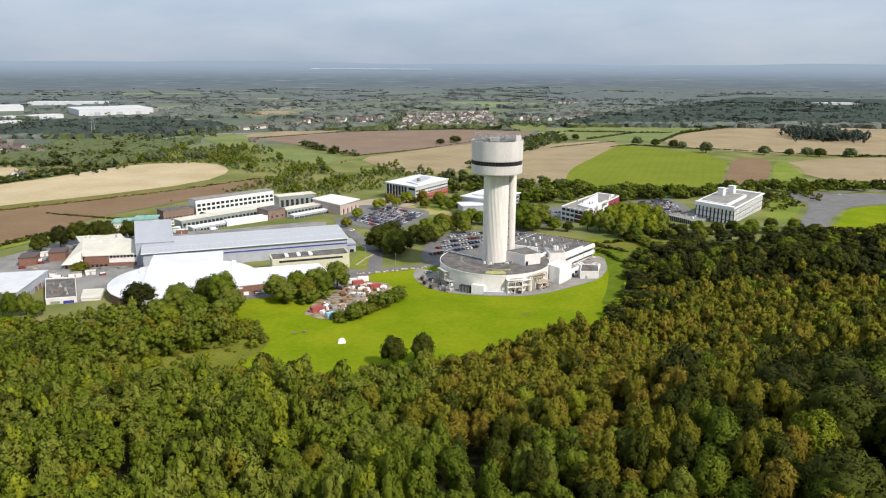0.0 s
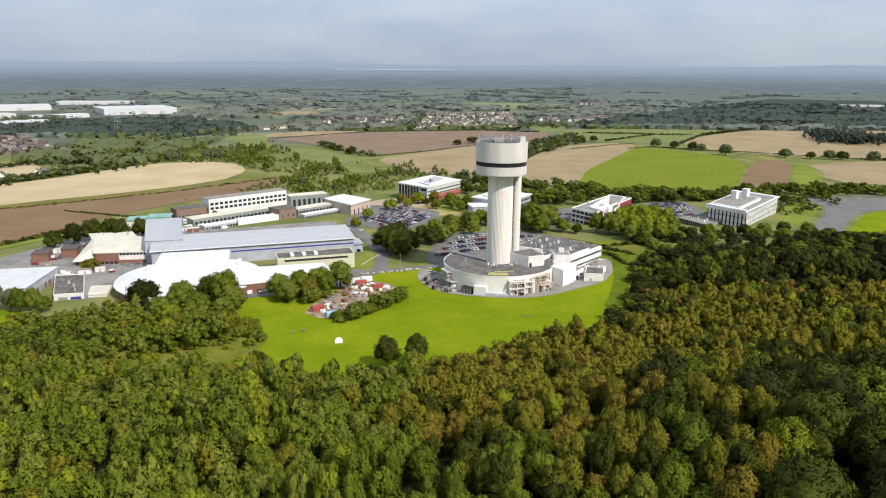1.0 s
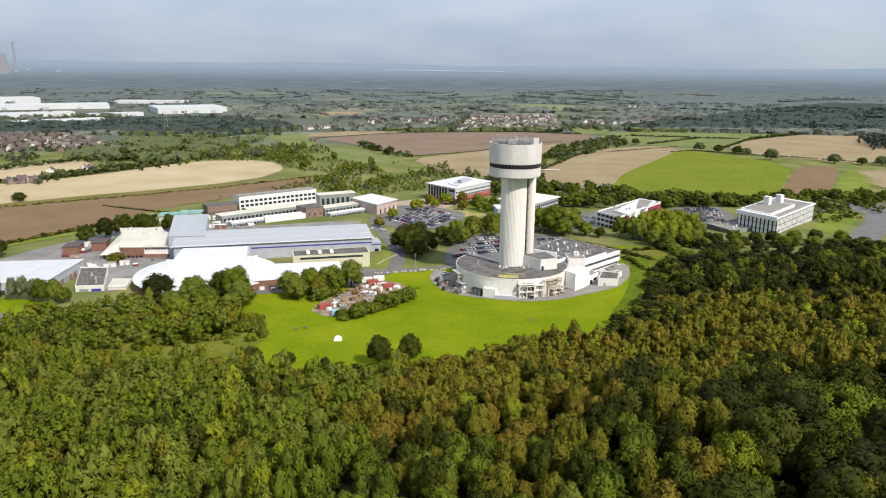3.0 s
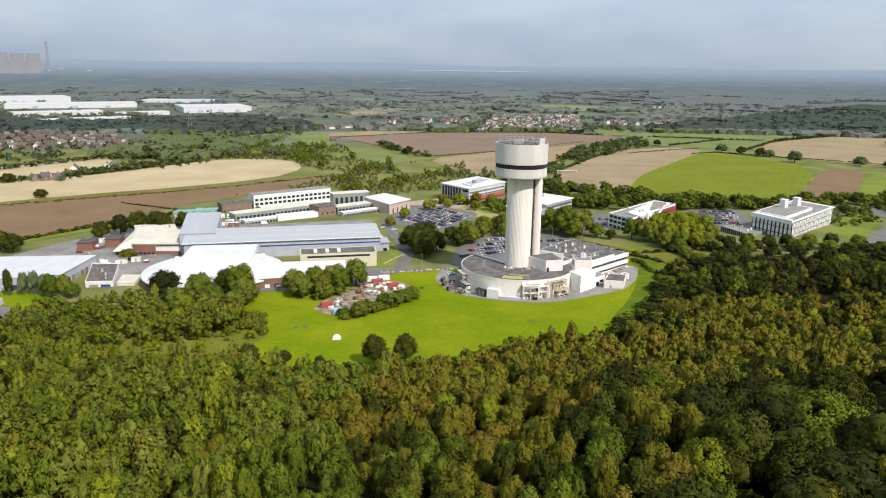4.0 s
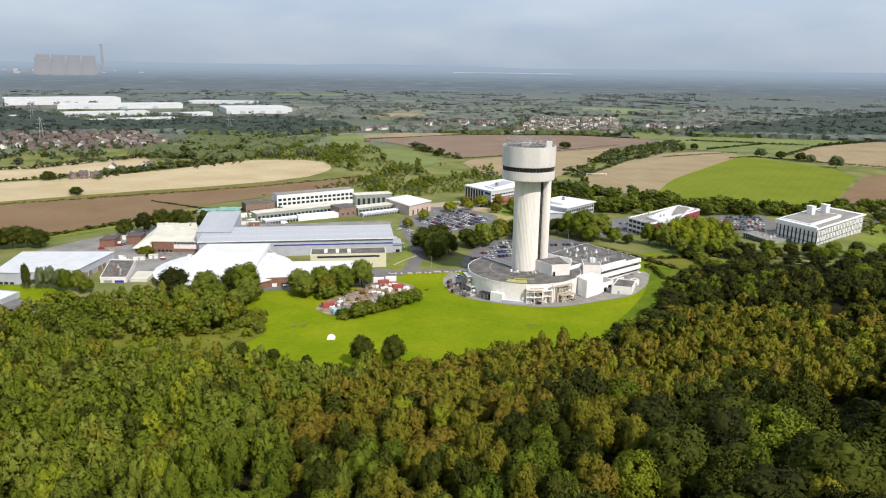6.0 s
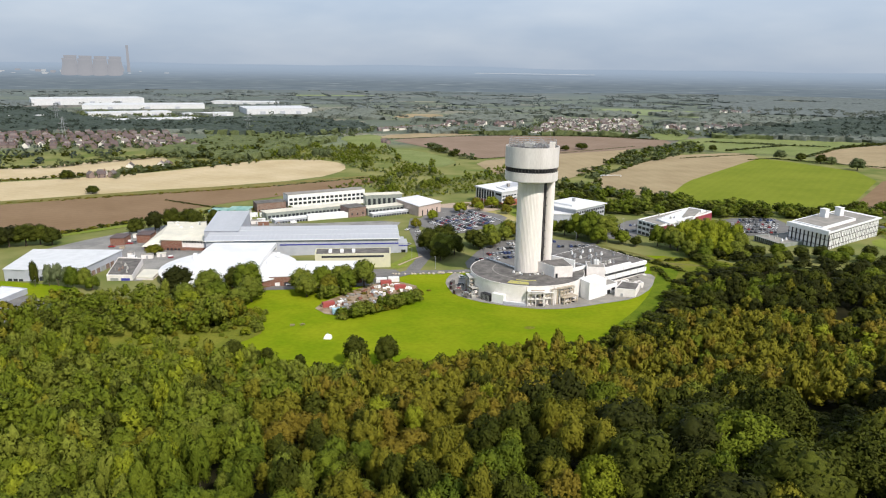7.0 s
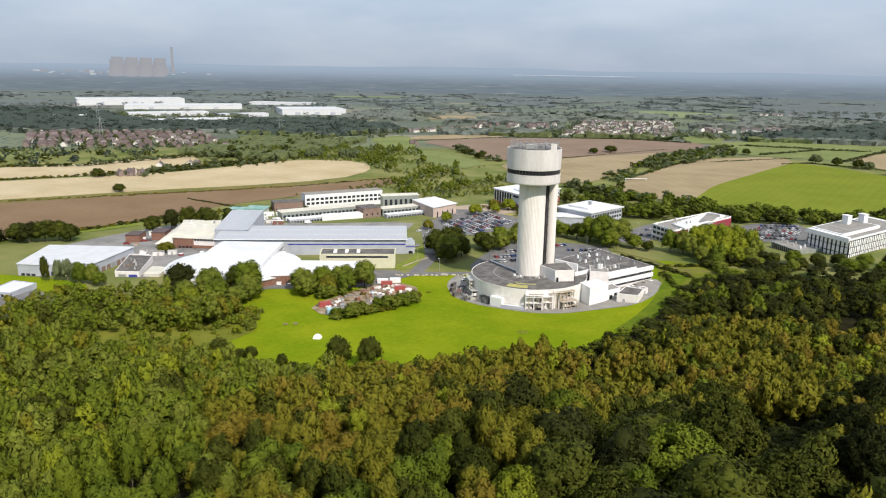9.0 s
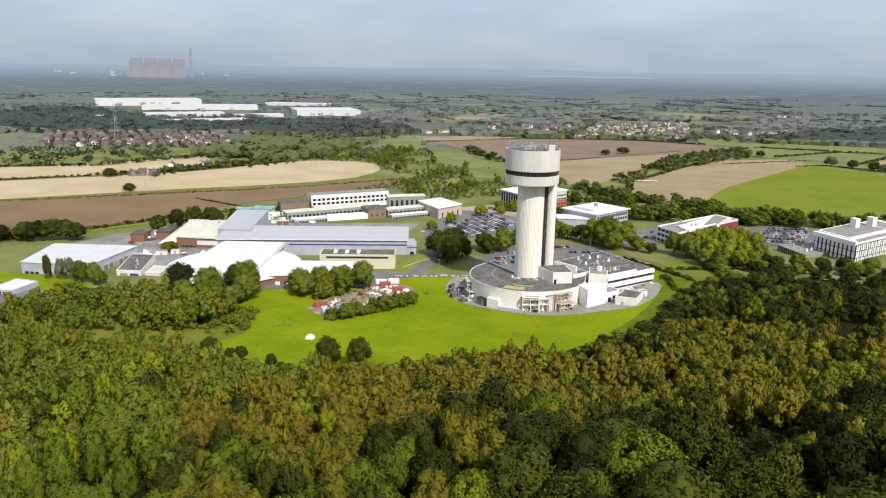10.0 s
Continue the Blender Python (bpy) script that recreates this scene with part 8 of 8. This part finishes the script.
def car(x, y, turn, k):
    t = thing("car", x, y, ground(x, y) + 0.26, turn, "%s car parked on asphalt" % CAR_NAMES[k], "car", "parked cars")
    body, cab, roof, wheel = CARS[k]
    part("body", body, None, t)
    part("cabin_glass", cab, None, t)
    part("roof_panel", roof, None, t)
    for sx in (-1.3, 1.35):
        for sy in (-0.84, 0.84):
            part("wheel", wheel, None, t, at=Matrix.Translation((sx, sy, 0.32)))


def car_row(p, q, gap, turn, fill, rng):
    L = math.dist(p, q)
    for k in range(int(L / gap)):
        if rng.random() < fill:
            u = (k + 0.5) * gap / L
            car(p[0] + (q[0] - p[0]) * u, p[1] + (q[1] - p[1]) * u, turn + rng.normal() * 2, int(rng.choice(6, p=(0.24, 0.22, 0.16, 0.14, 0.12, 0.12))))


def build_cars():
    rng = np.random.default_rng(5)
    for k in range(8):
        o = 8.6 * k
        car_row((-72 + 0.35 * o, 556 + 0.95 * o), (-40 + 0.35 * o, 518 + 0.95 * o), 2.6, 44, 0.95, rng)
    for k in range(4):
        car_row((-10 + 4 * k, 436 + 17 * k), (24 + 4 * k, 462 + 15 * k - 4), 2.7, 124, 0.9, rng)
    car_row((36, 486), (62, 492), 2.8, 100, 0.6, rng)
    car_row((34, 474), (60, 478), 2.8, 100, 0.5, rng)
    for k in range(6):
        car_row((152 + 3 * k, 553 + 12 * k), (190 + 2 * k, 553 + 13 * k), 2.7, 84, 0.85, rng)
    for k in range(3):
        car_row((72 + 6 * k, 530 + 22 * k), (88 + 4 * k, 528 + 22 * k), 2.8, 80, 0.8, rng)
    car_row((-258, 412), (-246, 440), 3.2, 20, 0.6, rng)
    for x, y, a, k in ((-98, 356, 20, 0), (-64, 470, 75, 1), (-80, 520, 70, 0), (-70, 515, 20, 0), (-10, 398, 30, 0), (-8, 384, 60, 5), (370, 660, 40, 0), (262, 560, 50, 0)):
        car(x, y, a, k)


build_cars()


# ---- lawn and storage yard ----
def build_yard():
    x, y = -43.5, 279.5
    t = thing("marquee", x, y, ground(x, y) + 0.1, 10, "small white canvas tent on the lawn", "tent")
    part("canopy", Geo().prism([(-1.7, -1.5), (1.7, -1.5), (1.7, 1.5), (-1.7, 1.5)], 0, 1.2, grow=-0.22).prism([(-1.33, -1.17), (1.33, -1.17), (1.33, 1.17), (-1.33, 1.17)], 1.2, 2.0, grow=-0.7), M_TENT, t)
    for i, (bx, by) in enumerate(((-66, 292), (-62, 294))):
        b = thing("picnic_table", bx, by, ground(bx, by) + 0.1, 15 + 30 * i, "weathered wooden picnic table on grass", "table", "picnic tables")
        part("tabletop", Geo().box(-1, -0.4, 0.7, 1, 0.4, 0.78), M_WOOD, b)
        for s in (-0.75, 0.75):
            part("bench", Geo().box(-1, s - 0.15, 0.4, 1, s + 0.15, 0.46), M_WOOD, b)
            part("leg", Geo().beam((s, -0.7, 0), (s * 0.9, 0.3, 0.72), 0.05, 4).beam((s, 0.7, 0), (s * 0.9, -0.3, 0.72), 0.05, 4), M_WOOD, b)
    random.seed(17)
    poly = [(-66, 322), (-55, 313), (-46, 320), (-35, 352), (-31, 370), (-46, 378), (-56, 362)]
    red = material("red_oxide_paint", (0.37, 0.085, 0.075), (0.30, 0.07, 0.06), 0.6, 0.6, 0.1)
    cols = (M_WHITE, M_PAVE, red, M_BRICK, M_WOOD, M_RENDER, M_STEEL, M_DIRT, M_TARP)
    names = ("pale crate", "concrete block", "red steel box", "brick pallet", "timber stack", "cream crate", "steel bin", "earth-brown crate", "blue sheeted pallet")
    n = 0
    while n < 130:
        x, y = random.uniform(-66, -30), random.uniform(313, 378)
        if not inside(poly, x, y):
            continue
        k = random.choice((0, 0, 1, 1, 3, 3, 4, 5, 6, 7, 5, 7, 4))
        w, d, h = random.uniform(0.4, 1.5), random.uniform(0.4, 1.1), random.uniform(0.4, 1.5)
        t = thing("crate", x, y, ground(x, y) + 0.25, random.uniform(0, 180), "%s among stored building materials" % names[k], "crate", "stored materials")
        part("box_body", Geo().box(-w, -d, 0.12, w, d, h), cols[k], t)
        part("pallet", Geo().box(-w, -d, 0, w, -d + 0.15, 0.14).box(-w, d - 0.15, 0, w, d, 0.14), M_WOOD, t)
        n += 1
    for x, y, a, m, lab in ((-48, 372, 25, red, "red steel shipping container"), (-38, 366, 28, red, "red steel shipping container with goods beside it"), (-62, 324, 40, red, "rusty red skip full of rubble"),
                            (-52, 376, 20, M_WHITE, "white portable cabin in the storage yard"), (-46, 380, 20, M_WHITE, "white portable cabin beside containers"), (-53, 315, 35, M_TARP, "pale blue container in the storage yard")):
        t = thing("container", x, y, ground(x, y) + 0.25, a, lab, "container")
        part("box_body", Geo().box(-3, -1.2, 0.1, 3, 1.2, 2.6), m, t)
        for k in range(10):
            part("rib", Geo().box(-2.9 + 0.62 * k, -1.26, 0.2, -2.7 + 0.62 * k, -1.18, 2.5), m, t)
        door = part("door", Geo().box(2.98, -1.0, 0.2, 3.05, 1.0, 2.5), m, t)
        for q in (-0.3, 0.3):
            part("lock_bar", Geo().beam((3.09, q, 0.25), (3.09, q, 2.45), 0.03, 5), M_STEEL, door)


build_yard()


def build_service_yard():
    """Vans, skips, sheds and stacked goods between the pale shed and the brick hall, and behind the long hall."""
    random.seed(77)
    spots = [(-236, 392), (-229, 396), (-243, 399), (-222, 388), (-214, 392), (-248, 412), (-255, 428), (-262, 446), (-246, 446), (-238, 440), (-208, 398), (-200, 396), (-210, 506), (-196, 512), (-186, 518), (-176, 524), (-204, 516), (-230, 520)]
    for k, (x, y) in enumerate(spots):
        a = random.choice((18, 24, 108, 40))
        if k % 3 == 0:
            t = thing("van", x, y, ground(x, y) + 0.2, a, "white panel van parked on worn asphalt", "van", "parked vans")
            part("body", Geo().box(-2.6, -0.95, 0.4, 1.7, 0.95, 2.25).prism([(1.7, -0.9), (2.6, -0.9), (2.6, 0.9), (1.7, 0.9)], 0.4, 1.25), M_WHITE, t)
            part("windscreen", Geo().prism([(1.7, -0.85), (2.1, -0.85), (2.1, 0.85), (1.7, 0.85)], 1.25, 2.0), M_GLASS, t)
            for sx in (-1.7, 1.7):
                for sy in (-0.9, 0.9):
                    part("wheel", CARS[0][3], None, t, at=Matrix.Translation((sx, sy, 0.34)))
        elif k % 3 == 1:
            w, h = random.uniform(2.2, 4.4), random.uniform(2.2, 3.2)
            t = thing("store_shed", x, y, ground(x, y) + 0.1, a, "small pale flat-roofed store shed in a yard", "shed", "yard sheds")
            part("wall", Geo().box(-w, -1.5, 0, w, 1.5, h), random.choice((M_RENDER, M_CWALL, M_BRICK)), t)
            part("roof", Geo().box(-w - 0.25, -1.75, h, w + 0.25, 1.75, h + 0.22), random.choice((M_WROOF, M_PAVE, M_CROOF)), t)
            part("door", Geo().box(-0.5, -1.58, 0.05, 0.5, -1.48, 2.0), M_STEEL, t)
        else:
            t = thing("skip", x, y, ground(x, y) + 0.15, a, "open steel skip with rubble on worn asphalt", "skip", "yard skips")
            part("bin", Geo().prism([(-1.5, -0.9), (1.5, -0.9), (1.5, 0.9), (-1.5, 0.9)], 0.1, 1.3, grow=0.16), random.choice((M_STEEL, M_TANM, M_MAROON)), t)
            part("load", Geo().prism([(-1.5, -0.9), (1.5, -0.9), (1.5, 0.9), (-1.5, 0.9)], 1.2, 1.65, grow=-0.25), random.choice((M_DIRT, M_WOOD, M_WHITE)), t)


build_service_yard()


def build_small():
    """Boulders along the drive, lamp posts, a field boom."""
    random.seed(23)
    stone = [Geo().lathe([(0.0, 0.0), (0.5, 0.0), (0.62, 0.25), (0.45, 0.55), (0.0, 0.62)], 7).mesh("boulder", M_TANM) for _ in range(2)]
    for k in range(16):
        u = k / 15
        x, y = -52 + 40 * u + random.uniform(-1, 1), 394 + 14 * u + random.uniform(-0.9, 0.9)
        b = new("boulder", stone[k % 2])
        b.matrix_basis = pose(x, y, ground(x, y) + 0.1, 0, 0, random.uniform(0, 360)) @ Matrix.Diagonal((random.uniform(1.0, 2.6), random.uniform(0.8, 1.6), random.uniform(0.8, 1.8), 1))
        tagged(b, "pale boulder lining the drive", "boulder", "boulders by the drive")
    for x, y in ((-50, 430), (-58, 470), (-70, 512), (-30, 412), (-6, 440), (20, 480), (48, 500), (-60, 560), (-40, 590), (150, 560), (176, 580), (80, 560), (-96, 372), (300, 600), (340, 640)):
        t = thing("street_lamp", x, y, ground(x, y), x * 3 % 360, "slim grey street lamp beside asphalt", "lamp", "street lamps")
        part("pole", Geo().beam((0, 0, 0), (0, 0, 8), 0.11, 6, r2=0.07), M_STEEL, t)
        arm = part("arm", Geo().beam((0, 0, 7.9), (1.4, 0, 8.2), 0.06, 5), M_STEEL, t)
        part("lamp_head", Geo().box(1.2, -0.15, 8.12, 1.9, 0.15, 8.28), M_PALEM, arm)
    t = thing("field_boom", 66, 868, ground(66, 868), 20, "long white wheeled boom at a field's edge", "boom")
    part("boom", Geo().beam((-13, 0, 2.6), (13, 0, 2.6), 0.35, 6), M_WHITE, t)
    for x in (-12, 12):
        part("leg", Geo().beam((x, -1, 0), (x, 0, 2.6), 0.2, 5).beam((x, 1, 0), (x, 0, 2.6), 0.2, 5), M_WHITE, t)
    for x, y, a in ((-13, 384, 80), (-11, 376, 70), (-7, 368, 60)):
        t = thing("gas_rack", x, y, ground(x, y) + 0.3, a, "dark steel gas bottle rack on the apron", "rack", "gas racks")
        part("rack_frame", Geo().box(-2, -0.8, 0, 2, -0.7, 2.2).box(-2, 0.7, 0, 2, 0.8, 2.2).box(-2, -0.8, 2.1, 2, 0.8, 2.25), M_DROOF, t)
        for k in range(5):
            part("gas_bottle", Geo().lathe([(0.25, 0.0), (0.25, 1.4), (0.1, 1.7), (0.0, 1.7)], 8, -1.5 + 0.75 * k, 0), M_STEEL if k % 2 else M_MAROON, t)

    for k in range(22):
        a, q = radians(random.uniform(192, 226)), random.uniform(33.5, 39)
        x, y = 28 + q * math.cos(a), 389 + q * math.sin(a)
        s, h = random.uniform(0.4, 1.3), random.uniform(0.5, 2.2)
        t = thing("plant_unit", x, y, ground(x, y) + 0.2, random.uniform(0, 90), "weathered metal plant unit standing on the apron", "machine", "plant on the apron")
        part("casing", Geo().box(-s, -0.5, 0.12, s, 0.5, h), random.choice((M_TANM, M_DUCT, M_DROOF, M_MAROON, M_STEEL)), t)
        part("base_rail", Geo().box(-s, -0.55, 0, s, -0.4, 0.14).box(-s, 0.4, 0, s, 0.55, 0.14), M_STEEL, t)
        part("flue", Geo().beam((s * 0.4, 0, h), (s * 0.4, 0, h + random.uniform(0.3, 1.2)), 0.12, 6), M_STEEL, t)


build_small()
